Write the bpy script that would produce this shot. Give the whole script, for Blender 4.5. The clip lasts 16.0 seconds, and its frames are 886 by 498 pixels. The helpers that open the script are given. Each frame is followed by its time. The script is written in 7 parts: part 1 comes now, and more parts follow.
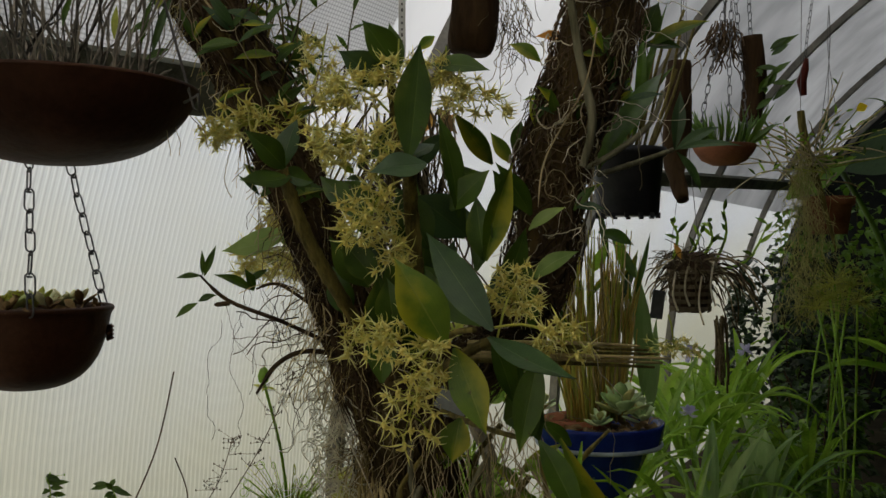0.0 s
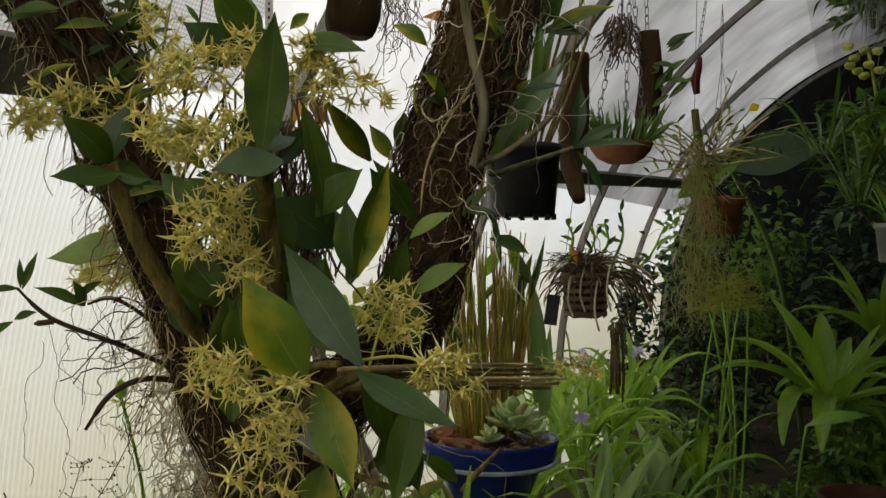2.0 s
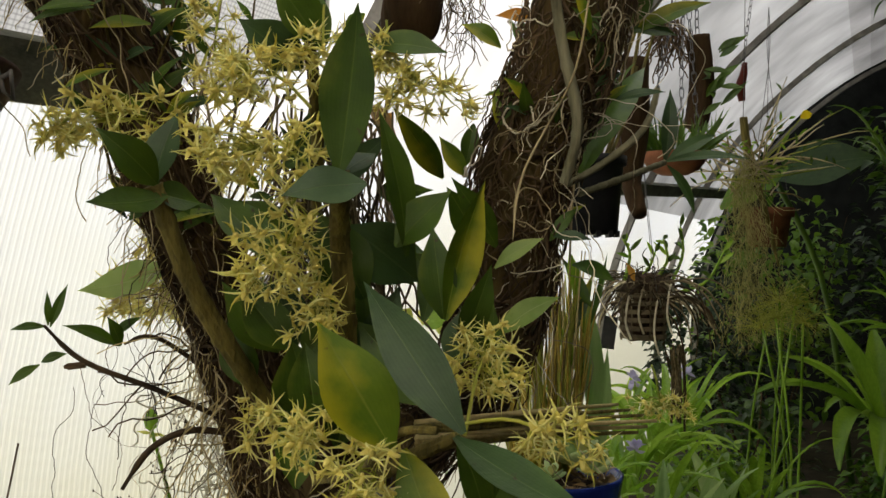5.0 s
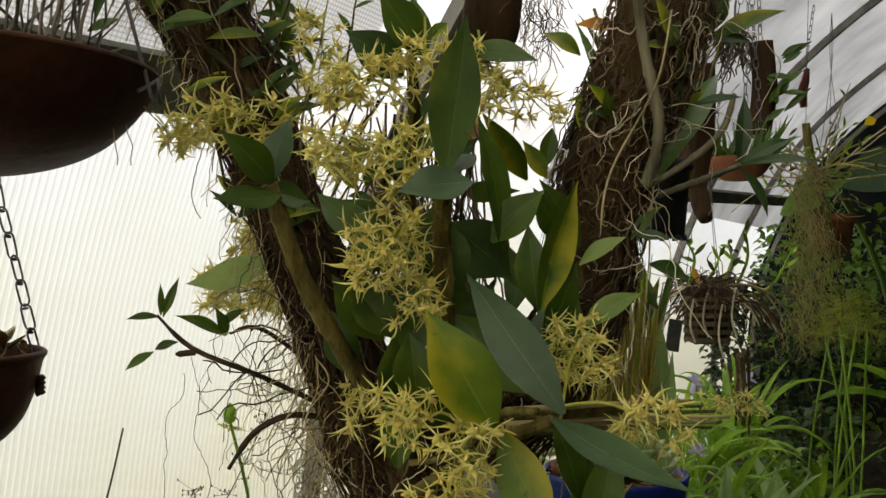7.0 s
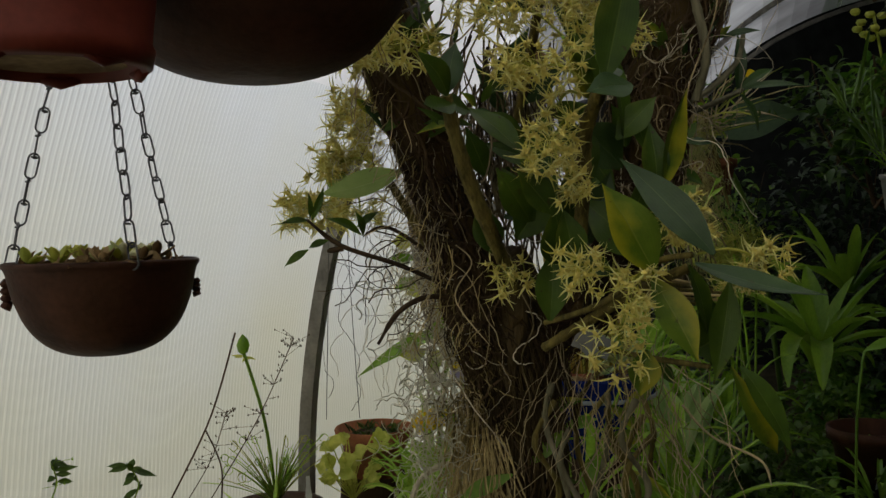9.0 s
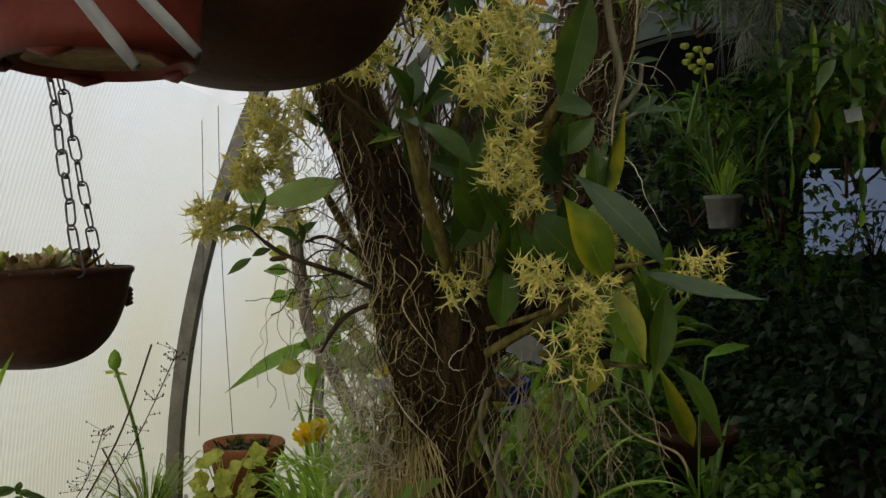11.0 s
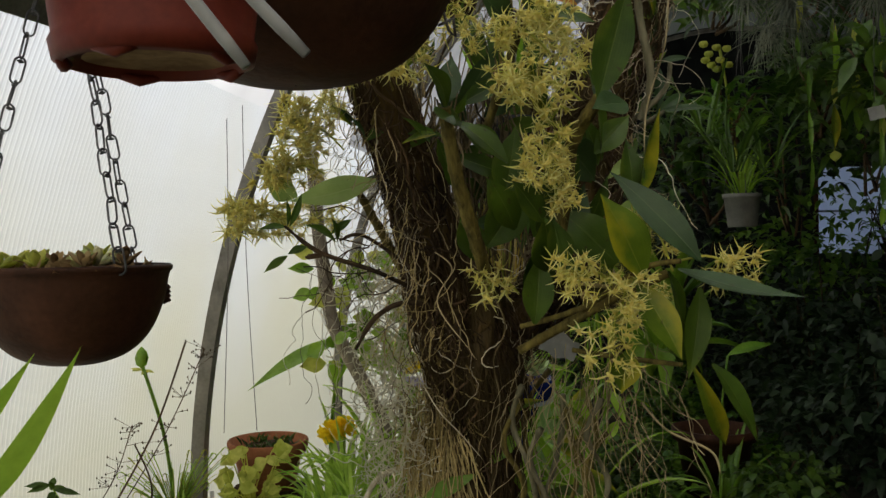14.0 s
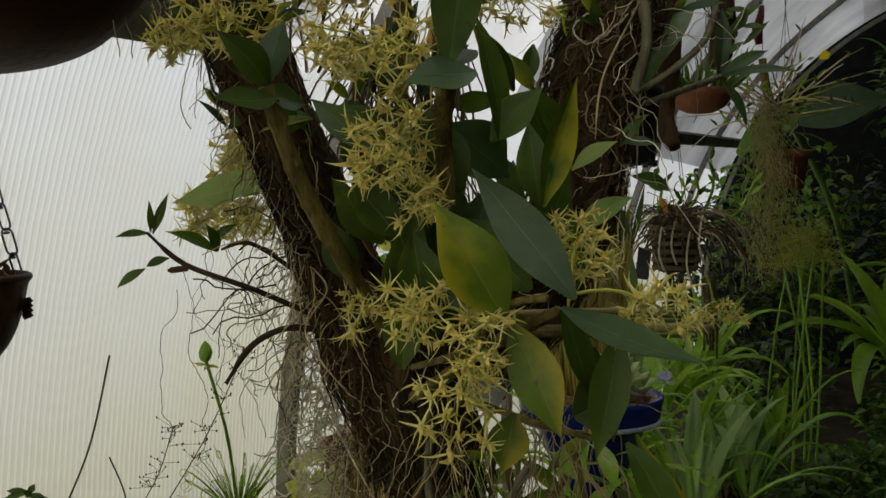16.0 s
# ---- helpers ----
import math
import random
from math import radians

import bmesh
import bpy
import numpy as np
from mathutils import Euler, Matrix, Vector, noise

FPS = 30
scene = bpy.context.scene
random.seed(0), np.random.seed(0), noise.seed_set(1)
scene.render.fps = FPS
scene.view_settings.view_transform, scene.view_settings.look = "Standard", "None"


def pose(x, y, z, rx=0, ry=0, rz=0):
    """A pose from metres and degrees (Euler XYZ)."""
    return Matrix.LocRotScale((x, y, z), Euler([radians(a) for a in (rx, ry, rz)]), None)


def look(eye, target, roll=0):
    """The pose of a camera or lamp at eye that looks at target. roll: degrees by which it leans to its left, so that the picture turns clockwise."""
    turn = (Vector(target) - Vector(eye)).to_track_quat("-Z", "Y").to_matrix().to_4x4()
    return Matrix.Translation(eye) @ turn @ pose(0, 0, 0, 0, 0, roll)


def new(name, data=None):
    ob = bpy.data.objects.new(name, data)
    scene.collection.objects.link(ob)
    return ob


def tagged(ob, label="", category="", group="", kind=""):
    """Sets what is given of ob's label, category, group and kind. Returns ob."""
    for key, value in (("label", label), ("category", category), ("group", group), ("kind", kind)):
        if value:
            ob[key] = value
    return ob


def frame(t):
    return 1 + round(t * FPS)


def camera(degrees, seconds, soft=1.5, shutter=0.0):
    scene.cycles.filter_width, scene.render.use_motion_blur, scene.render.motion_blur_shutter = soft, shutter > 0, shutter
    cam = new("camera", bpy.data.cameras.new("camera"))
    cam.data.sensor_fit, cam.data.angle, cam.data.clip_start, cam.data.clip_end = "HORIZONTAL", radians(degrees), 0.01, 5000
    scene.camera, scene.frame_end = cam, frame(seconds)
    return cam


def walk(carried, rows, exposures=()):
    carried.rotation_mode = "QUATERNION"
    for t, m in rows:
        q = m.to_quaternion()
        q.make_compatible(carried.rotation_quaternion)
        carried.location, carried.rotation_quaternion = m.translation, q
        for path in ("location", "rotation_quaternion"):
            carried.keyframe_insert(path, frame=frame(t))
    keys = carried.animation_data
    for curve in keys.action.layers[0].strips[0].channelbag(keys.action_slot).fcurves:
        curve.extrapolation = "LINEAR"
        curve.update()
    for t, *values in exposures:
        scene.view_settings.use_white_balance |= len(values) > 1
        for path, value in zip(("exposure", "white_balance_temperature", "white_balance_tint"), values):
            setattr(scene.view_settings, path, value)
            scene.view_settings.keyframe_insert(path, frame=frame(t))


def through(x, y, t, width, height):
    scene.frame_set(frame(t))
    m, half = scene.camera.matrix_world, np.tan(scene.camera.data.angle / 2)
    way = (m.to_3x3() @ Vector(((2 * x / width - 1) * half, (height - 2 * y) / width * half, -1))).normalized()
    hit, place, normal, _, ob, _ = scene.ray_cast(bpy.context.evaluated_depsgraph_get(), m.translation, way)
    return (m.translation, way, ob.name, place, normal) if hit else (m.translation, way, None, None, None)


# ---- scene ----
cam = camera(50.2, 16.0)
PATH = [
    (0, (-0.014, 0.005, 1.498), (0.001, 2.005, 1.501), 0.0),
    (0.5, (0.009, 0.013, 1.502), (0.138, 2.009, 1.494), -0.1),
    (1, (0.016, 0.029, 1.503), (0.233, 2.017, 1.493), 0.3),
    (1.5, (0.012, 0.083, 1.507), (0.242, 2.07, 1.492), 0.6),
    (2, (0.012, 0.144, 1.516), (0.249, 2.13, 1.503), 0.5),
    (2.5, (0.002, 0.192, 1.528), (0.245, 2.178, 1.53), 0.4),
    (3, (-0.009, 0.223, 1.535), (0.232, 2.208, 1.541), 0.2),
    (5.5, (-0.042, 0.27, 1.534), (0.122, 2.264, 1.538), 0.7),
    (6, (-0.053, 0.257, 1.538), (0.055, 2.254, 1.544), 1.0),
    (6.5, (-0.059, 0.244, 1.538), (0.043, 2.241, 1.553), 1.0),
    (7, (-0.069, 0.228, 1.525), (0.026, 2.226, 1.543), 0.8),
    (7.5, (-0.092, 0.157, 1.494), (0.037, 2.15, 1.592), 1.0),
    (8, (-0.134, 0.093, 1.465), (-0.129, 2.093, 1.479), 0.1),
    (8.5, (-0.217, 0.077, 1.465), (-0.005, 2.066, 1.473), 0.2),
    (9, (-0.347, 0.087, 1.457), (0.067, 2.043, 1.414), -1.5),
    (9.5, (-0.399, 0.084, 1.463), (0.05, 2.033, 1.417), -0.5),
    (10, (-0.428, 0.1, 1.457), (0.204, 1.997, 1.404), -1.6),
    (12.5, (-0.544, 0.108, 1.453), (0.32, 1.911, 1.46), -0.8),
    (13, (-0.541, 0.108, 1.453), (0.324, 1.911, 1.459), -1.1),
    (13.5, (-0.531, 0.11, 1.455), (0.332, 1.915, 1.46), -1.2),
    (14, (-0.516, 0.11, 1.453), (0.27, 1.949, 1.433), -1.0),
    (14.5, (-0.419, 0.12, 1.462), (0.176, 2.029, 1.435), -0.4),
    (15, (-0.257, 0.141, 1.476), (0.136, 2.101, 1.439), 0.0),
    (15.5, (-0.164, 0.146, 1.488), (0.026, 2.135, 1.414), -0.1),
    (16, (-0.105, 0.23, 1.484), (0.091, 2.219, 1.409), -0.6),
]
walk(cam, [(t, look(eye, target, roll)) for t, eye, target, roll in PATH],
     exposures=[(0, 0.25, 6600, 10), (1, 0.35, 6650, 10), (1.5, 0.55, 6750, 10), (2, 0.82, 6850, 10), (2.5, 1.05, 6900, 11), (3, 1.12, 6900, 11), (5.5, 1.12, 6950, 11), (7, 1.08, 6900, 11), (8, 0.75, 6650, 11), (8.5, 0.28, 6600, 11), (9, 0.16, 6550, 11), (9.5, 0.18, 6500, 11), (10, 0.3, 6500, 11), (12.5, 0.75, 6600, 11), (13.5, 0.75, 6600, 11), (14, 0.7, 6600, 11), (14.5, 0.65, 6650, 11), (15, 0.5, 6650, 11), (16, 0.45, 6650, 10)])
# ---- world and light ----
world = bpy.data.worlds.new("world")
scene.world = world
world.use_nodes = True
wn = world.node_tree
sky = wn.nodes.new("ShaderNodeTexSky")
sky.sky_type = "NISHITA"
sky.sun_disc = False
sky.sun_elevation, sky.sun_rotation = radians(57), radians(-97)
sky.air_density, sky.dust_density = 1.0, 3.5
wn.links.new(sky.outputs[0], wn.nodes["Background"].inputs[0])
wn.nodes["Background"].inputs[1].default_value = 0.15
sun = new("sun", bpy.data.lights.new("sun", "SUN"))
sun.data.energy, sun.data.angle, sun.data.color = 2.0, radians(20), (1.0, 0.98, 0.9)
sun.matrix_world = look((-4, 1, 8), (0, 1.5, 1.0))


# ---- materials ----
def ramp(nt, src, stops):
    r = nt.nodes.new("ShaderNodeValToRGB")
    while len(r.color_ramp.elements) < len(stops):
        r.color_ramp.elements.new(0.5)
    for e, (p, c) in zip(r.color_ramp.elements, stops):
        e.position, e.color = p, (*c, 1)
    nt.links.new(src, r.inputs[0])
    return r.outputs[0]


def tex(nt, scale, detail=4, stretch=(1, 1, 1), generated=False):
    tc = nt.nodes.new("ShaderNodeTexCoord")
    mp = nt.nodes.new("ShaderNodeMapping")
    mp.inputs["Scale"].default_value = stretch
    nt.links.new(tc.outputs["Generated" if generated else "Object"], mp.inputs[0])
    n = nt.nodes.new("ShaderNodeTexNoise")
    n.inputs["Scale"].default_value, n.inputs["Detail"].default_value = scale, detail
    nt.links.new(mp.outputs[0], n.inputs["Vector"])
    return n.outputs["Fac"]


def surface(name, dark, light, scale=30, rough=0.6, bump=0.2, metal=0.0, fine=150, stretch=(1, 1, 1), island=0.0, through=0.0, gloss=0.2, depth=0.004):
    """Two-scale noise between two colours; island: how far loose pieces differ; through: share of light let through thin leaves."""
    m = bpy.data.materials.new(name)
    m.use_nodes = True
    nt = m.node_tree
    b = nt.nodes["Principled BSDF"]
    b.inputs["Roughness"].default_value, b.inputs["Metallic"].default_value = rough, metal
    b.inputs["Specular IOR Level"].default_value = gloss
    coarse, grain = tex(nt, scale, 4, stretch), tex(nt, fine, 3, stretch)
    mix = nt.nodes.new("ShaderNodeMath")
    mix.operation = "MULTIPLY_ADD"
    nt.links.new(grain, mix.inputs[0])
    mix.inputs[1].default_value = 0.35
    nt.links.new(coarse, mix.inputs[2])
    out = mix.outputs[0]
    if island:
        geo = nt.nodes.new("ShaderNodeNewGeometry")
        info = nt.nodes.new("ShaderNodeObjectInfo")
        both = nt.nodes.new("ShaderNodeMath")
        both.operation = "ADD"
        nt.links.new(geo.outputs["Random Per Island"], both.inputs[0])
        nt.links.new(info.outputs["Random"], both.inputs[1])
        add = nt.nodes.new("ShaderNodeMath")
        add.operation = "MULTIPLY_ADD"
        nt.links.new(both.outputs[0], add.inputs[0])
        add.inputs[1].default_value = island
        nt.links.new(out, add.inputs[2])
        shift = nt.nodes.new("ShaderNodeMath")
        shift.operation = "SUBTRACT"
        nt.links.new(add.outputs[0], shift.inputs[0])
        shift.inputs[1].default_value = island
        out = shift.outputs[0]
    col = ramp(nt, out, [(0.42, dark), (0.92, light)])
    nt.links.new(col, b.inputs["Base Color"])
    if bump:
        bp = nt.nodes.new("ShaderNodeBump")
        bp.inputs["Strength"].default_value, bp.inputs["Distance"].default_value = bump, depth
        nt.links.new(mix.outputs[0], bp.inputs["Height"])
        nt.links.new(bp.outputs[0], b.inputs["Normal"])
    if through:
        tr = nt.nodes.new("ShaderNodeBsdfTranslucent")
        nt.links.new(col, tr.inputs[0])
        ms = nt.nodes.new("ShaderNodeMixShader")
        ms.inputs[0].default_value = through
        nt.links.new(b.outputs[0], ms.inputs[1])
        nt.links.new(tr.outputs[0], ms.inputs[2])
        nt.links.new(ms.outputs[0], nt.nodes["Material Output"].inputs[0])
    return m


def leafy(name, dark, light, edge, rib, rough=0.35, through=0.3, yellow=0.0):
    """A thick leaf: pale midrib, faint lengthwise veins, mottling, and an edge colour that creeps in from one side and the tip."""
    m = bpy.data.materials.new(name)
    m.use_nodes = True
    nt = m.node_tree
    b = nt.nodes["Principled BSDF"]
    b.inputs["Roughness"].default_value = rough
    b.inputs["Specular IOR Level"].default_value = 0.4

    def mth(op, a, c=None, clamp=False):
        n = nt.nodes.new("ShaderNodeMath")
        n.operation, n.use_clamp = op, clamp
        for k, v in enumerate((a, c)):
            if v is None:
                continue
            if isinstance(v, (int, float)):
                n.inputs[k].default_value = v
            else:
                nt.links.new(v, n.inputs[k])
        return n.outputs[0]

    def mixc(f, a, c):
        n = nt.nodes.new("ShaderNodeMix")
        n.data_type = "RGBA"
        nt.links.new(f, n.inputs[0])
        for k, v in ((6, a), (7, c)):
            if isinstance(v, tuple):
                n.inputs[k].default_value = (*v, 1)
            else:
                nt.links.new(v, n.inputs[k])
        return n.outputs[2]

    uv = nt.nodes.new("ShaderNodeUVMap")
    uv.uv_map = "blade"
    sep = nt.nodes.new("ShaderNodeSeparateXYZ")
    nt.links.new(uv.outputs[0], sep.inputs[0])
    s, u = sep.outputs[0], sep.outputs[1]
    info = nt.nodes.new("ShaderNodeObjectInfo")
    coarse, fine = tex(nt, 45, 4), tex(nt, 260, 3)
    base = mth("ADD", mth("MULTIPLY", coarse, 0.8), mth("MULTIPLY", info.outputs["Random"], 0.35))
    col = ramp(nt, base, [(0.3, dark), (0.85, light)])
    mid = mth("ABSOLUTE", mth("SUBTRACT", s, 0.5))
    creep = mth("ADD", mth("MULTIPLY", mth("SUBTRACT", 1.0, s), 0.8), mth("ADD", mth("MULTIPLY", coarse, 0.9), mth("MULTIPLY", u, 0.25)))
    f = mth("MULTIPLY", mth("SUBTRACT", creep, 1.3 - yellow), 2.0, True)
    col = mixc(f, col, edge)
    vein = mth("MULTIPLY", mth("ADD", mth("SINE", mth("MULTIPLY", s, 80.0)), 1.0), 0.03)
    col = mixc(vein, col, rib)
    ribf = mth("MULTIPLY", mth("SUBTRACT", 0.03, mid), 22.0, True)
    col = mixc(ribf, col, rib)
    spot = mth("MULTIPLY", mth("SUBTRACT", tex(nt, 110, 2), 0.69), 9.0, True)
    col = mixc(spot, col, (0.05, 0.03, 0.012))
    nt.links.new(col, b.inputs["Base Color"])
    bp = nt.nodes.new("ShaderNodeBump")
    bp.inputs["Strength"].default_value, bp.inputs["Distance"].default_value = 0.35, 0.002
    nt.links.new(mth("ADD", mth("SUBTRACT", mth("MULTIPLY", fine, 0.5), ribf), mth("ADD", vein, coarse)), bp.inputs["Height"])
    nt.links.new(bp.outputs[0], b.inputs["Normal"])
    tr = nt.nodes.new("ShaderNodeBsdfTranslucent")
    nt.links.new(col, tr.inputs[0])
    ms = nt.nodes.new("ShaderNodeMixShader")
    ms.inputs[0].default_value = through
    nt.links.new(b.outputs[0], ms.inputs[1])
    nt.links.new(tr.outputs[0], ms.inputs[2])
    nt.links.new(ms.outputs[0], nt.nodes["Material Output"].inputs[0])
    return m


def sheet(name, tint, clear, dirt, webs=0.0, yellowed=None, weave=0.0):
    """Milky sheet that scatters daylight through, with streaks of dirt."""
    m = bpy.data.materials.new(name)
    m.use_nodes = True
    nt = m.node_tree
    b = nt.nodes["Principled BSDF"]
    b.inputs["Roughness"].default_value = 0.35
    streak = tex(nt, 3.0, 5, (1, 1, 0.35))
    veil = None
    col = ramp(nt, streak, [(0.3, dirt), (0.75, tint)])
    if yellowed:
        # yellow tint low down, in uneven tongues: light off greenery outside, put into colour
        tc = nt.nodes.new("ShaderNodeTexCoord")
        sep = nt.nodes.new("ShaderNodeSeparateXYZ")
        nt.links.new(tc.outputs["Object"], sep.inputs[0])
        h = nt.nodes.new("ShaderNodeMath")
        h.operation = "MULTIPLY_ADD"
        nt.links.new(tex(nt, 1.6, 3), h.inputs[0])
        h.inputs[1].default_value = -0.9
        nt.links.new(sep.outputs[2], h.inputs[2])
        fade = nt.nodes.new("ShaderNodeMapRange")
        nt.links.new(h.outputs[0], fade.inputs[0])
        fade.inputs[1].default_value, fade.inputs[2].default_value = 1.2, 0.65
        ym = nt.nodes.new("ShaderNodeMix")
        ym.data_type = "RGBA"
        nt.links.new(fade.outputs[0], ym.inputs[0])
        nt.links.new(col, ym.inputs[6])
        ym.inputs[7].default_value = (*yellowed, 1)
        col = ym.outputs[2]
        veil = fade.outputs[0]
    if weave:
        tc = nt.nodes.new("ShaderNodeTexCoord")
        sep = nt.nodes.new("ShaderNodeSeparateXYZ")
        nt.links.new(tc.outputs["Object"], sep.inputs[0])
        wz = nt.nodes.new("ShaderNodeMath")
        wz.operation = "MULTIPLY"
        nt.links.new(sep.outputs[2], wz.inputs[0])
        wz.inputs[1].default_value = 2 * math.pi / weave
        ws = nt.nodes.new("ShaderNodeMath")
        ws.operation = "SINE"
        nt.links.new(wz.outputs[0], ws.inputs[0])
        wm_ = nt.nodes.new("ShaderNodeMix")
        wm_.data_type, wm_.blend_type = "RGBA", "MULTIPLY"
        wm_.inputs[0].default_value = 1.0
        nt.links.new(col, wm_.inputs[6])
        nt.links.new(ramp(nt, ws.outputs[0], [(0.2, (1, 1, 1)), (0.8, (0.72, 0.72, 0.72))]), wm_.inputs[7])
        col = wm_.outputs[2]
    if webs:
        tc = nt.nodes.new("ShaderNodeTexCoord")
        dot = nt.nodes.new("ShaderNodeVectorMath")
        dot.operation = "DOT_PRODUCT"
        nt.links.new(tc.outputs["Object"], dot.inputs[0])
        dot.inputs[1].default_value = (math.sin(radians(30)) * 2 * math.pi / webs, math.cos(radians(30)) * 2 * math.pi / webs, 0)
        wave = nt.nodes.new("ShaderNodeMath")
        wave.operation = "SINE"
        nt.links.new(dot.outputs["Value"], wave.inputs[0])
        mx = nt.nodes.new("ShaderNodeMix")
        mx.data_type, mx.blend_type = "RGBA", "MULTIPLY"
        mx.inputs[0].default_value = 1.0
        # rib lines fade under the same low tint
        if veil is not None:
            keep = nt.nodes.new("ShaderNodeMapRange")
            nt.links.new(veil, keep.inputs[0])
            keep.inputs[3].default_value, keep.inputs[4].default_value = 1.0, 0.25
            nt.links.new(keep.outputs[0], mx.inputs[0])
        nt.links.new(col, mx.inputs[6])
        web = ramp(nt, wave.outputs[0], [(0.0, (1, 1, 1)), (0.9, (0.76, 0.76, 0.76))])
        nt.links.new(web, mx.inputs[7])
        col = mx.outputs[2]
    nt.links.new(col, b.inputs["Base Color"])
    tr = nt.nodes.new("ShaderNodeBsdfTranslucent")
    nt.links.new(col, tr.inputs[0])
    ms = nt.nodes.new("ShaderNodeMixShader")
    ms.inputs[0].default_value = clear
    nt.links.new(b.outputs[0], ms.inputs[1])
    nt.links.new(tr.outputs[0], ms.inputs[2])
    nt.links.new(ms.outputs[0], nt.nodes["Material Output"].inputs[0])
    return m


M = {}
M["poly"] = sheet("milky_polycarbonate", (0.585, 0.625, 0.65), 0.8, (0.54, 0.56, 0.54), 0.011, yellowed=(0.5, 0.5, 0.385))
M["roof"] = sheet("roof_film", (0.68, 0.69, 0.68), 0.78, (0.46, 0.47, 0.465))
# darker copy of the roof film: dimmer light beyond the tree put into colour
M["farfilm"] = sheet("dim_far_film", (0.3, 0.31, 0.31), 0.7, (0.115, 0.12, 0.12))
# films for strips that grade darker, painting how the roof light falls off
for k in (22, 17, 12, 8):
    M["film%d" % k] = sheet("falloff_film", (k / 100, k / 98, k / 99), 0.7, (k / 250, k / 245, k / 248))
# brighter film, used only behind the camera as unseen fill light
M["film"] = sheet("fill_film", (0.95, 0.92, 0.82), 0.85, (0.8, 0.77, 0.68))
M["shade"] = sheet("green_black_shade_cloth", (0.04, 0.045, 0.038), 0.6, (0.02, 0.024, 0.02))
M["pane"] = sheet("milky_pane", (0.74, 0.77, 0.82), 0.85, (0.62, 0.64, 0.68))
M["net"] = sheet("grey_woven_net", (0.8, 0.8, 0.79), 0.8, (0.6, 0.6, 0.59), 0.0075, weave=0.006)
M["greystem"] = surface("dead_grey_stem", (0.03, 0.026, 0.02), (0.26, 0.23, 0.18), 20, 0.9, 0.2, island=0.5)
# paler copy of the leaf greens: light from the wall put into the colour
M["sunlit"] = surface("wall_lit_leaf", (0.2, 0.37, 0.03), (0.52, 0.72, 0.12), 10, 0.27, 0.1, island=0.3, through=0.6, gloss=0.7)
M["rail"] = surface("algae_stained_timber", (0.06, 0.062, 0.045), (0.2, 0.2, 0.15), 9, 0.9, 0.5, stretch=(1, 1, 2.0))
M["steel"] = surface("weathered_hoop", (0.13, 0.12, 0.1), (0.3, 0.28, 0.24), 20, 0.6, 0.3)
M["wood"] = surface("old_timber", (0.016, 0.009, 0.004), (0.07, 0.04, 0.017), 14, 0.9, 0.8, stretch=(1, 1, 0.2), gloss=0.1, depth=0.01)
M["bark"] = surface("fibrous_bark", (0.018, 0.012, 0.005), (0.12, 0.085, 0.038), 40, 0.95, 1.0, gloss=0.1, stretch=(1, 1, 0.18), fine=120, depth=0.012)
M["limbbark"] = surface("dark_limb_bark", (0.016, 0.011, 0.004), (0.12, 0.08, 0.03), 40, 0.95, 1.0, gloss=0.1, stretch=(1, 1, 0.18), fine=120, depth=0.012)
M["root"] = surface("dry_aerial_root", (0.085, 0.065, 0.03), (0.48, 0.39, 0.22), 12, 0.9, 0.2, island=0.45, gloss=0.05)
M["fibre"] = surface("brown_fibre", (0.035, 0.027, 0.013), (0.25, 0.195, 0.11), 14, 0.95, 0.2, island=0.4, gloss=0.1)
M["darkroot"] = surface("dark_root", (0.02, 0.013, 0.007), (0.11, 0.07, 0.035), 12, 0.9, 0.2, island=0.3)
M["olive"] = surface("olive_moss", (0.2, 0.19, 0.05), (0.58, 0.54, 0.22), 12, 0.95, 0.0, island=0.4, through=0.35)
M["moss"] = surface("grey_hanging_moss", (0.6, 0.56, 0.42), (0.94, 0.9, 0.76), 12, 0.95, 0.0, island=0.3, through=0.55)
M["leaf"] = leafy("orchid_leaf_green", (0.03, 0.07, 0.004), (0.075, 0.14, 0.01), (0.16, 0.19, 0.018), (0.13, 0.19, 0.03), 0.42)
M["leafblue"] = leafy("orchid_leaf_blue_green", (0.022, 0.055, 0.012), (0.05, 0.1, 0.025), (0.075, 0.125, 0.026), (0.09, 0.14, 0.045), 0.42, 0.22)
M["leafyellow"] = leafy("orchid_leaf_yellowing", (0.06, 0.13, 0.005), (0.15, 0.23, 0.012), (0.36, 0.34, 0.014), (0.24, 0.28, 0.035), 0.42, 0.35, 0.45)
M["leafpale"] = leafy("orchid_leaf_pale_mottled", (0.2, 0.32, 0.06), (0.36, 0.48, 0.14), (0.34, 0.44, 0.1), (0.4, 0.5, 0.18), 0.4, 0.5)
M["flower"] = surface("pale_yellow_petal", (0.76, 0.7, 0.17), (0.98, 0.95, 0.48), 60, 0.5, 0.1, island=0.4, through=0.52, gloss=0.25)
M["lip"] = surface("ochre_lip", (0.62, 0.52, 0.1), (0.9, 0.8, 0.3), 90, 0.6, 0.1, through=0.25)
M["greycane"] = surface("grey_sheathed_cane", (0.07, 0.065, 0.035), (0.26, 0.24, 0.15), 60, 0.75, 0.8, fine=300, stretch=(1, 1, 0.15), gloss=0.1)
M["straw"] = surface("straw_fibre", (0.2, 0.15, 0.055), (0.62, 0.5, 0.24), 14, 0.9, 0.1, island=0.45, through=0.15, gloss=0.05)
M["youngbark"] = surface("grey_brown_young_bark", (0.1, 0.08, 0.055), (0.4, 0.34, 0.26), 28, 0.85, 0.6, stretch=(1, 1, 0.4))
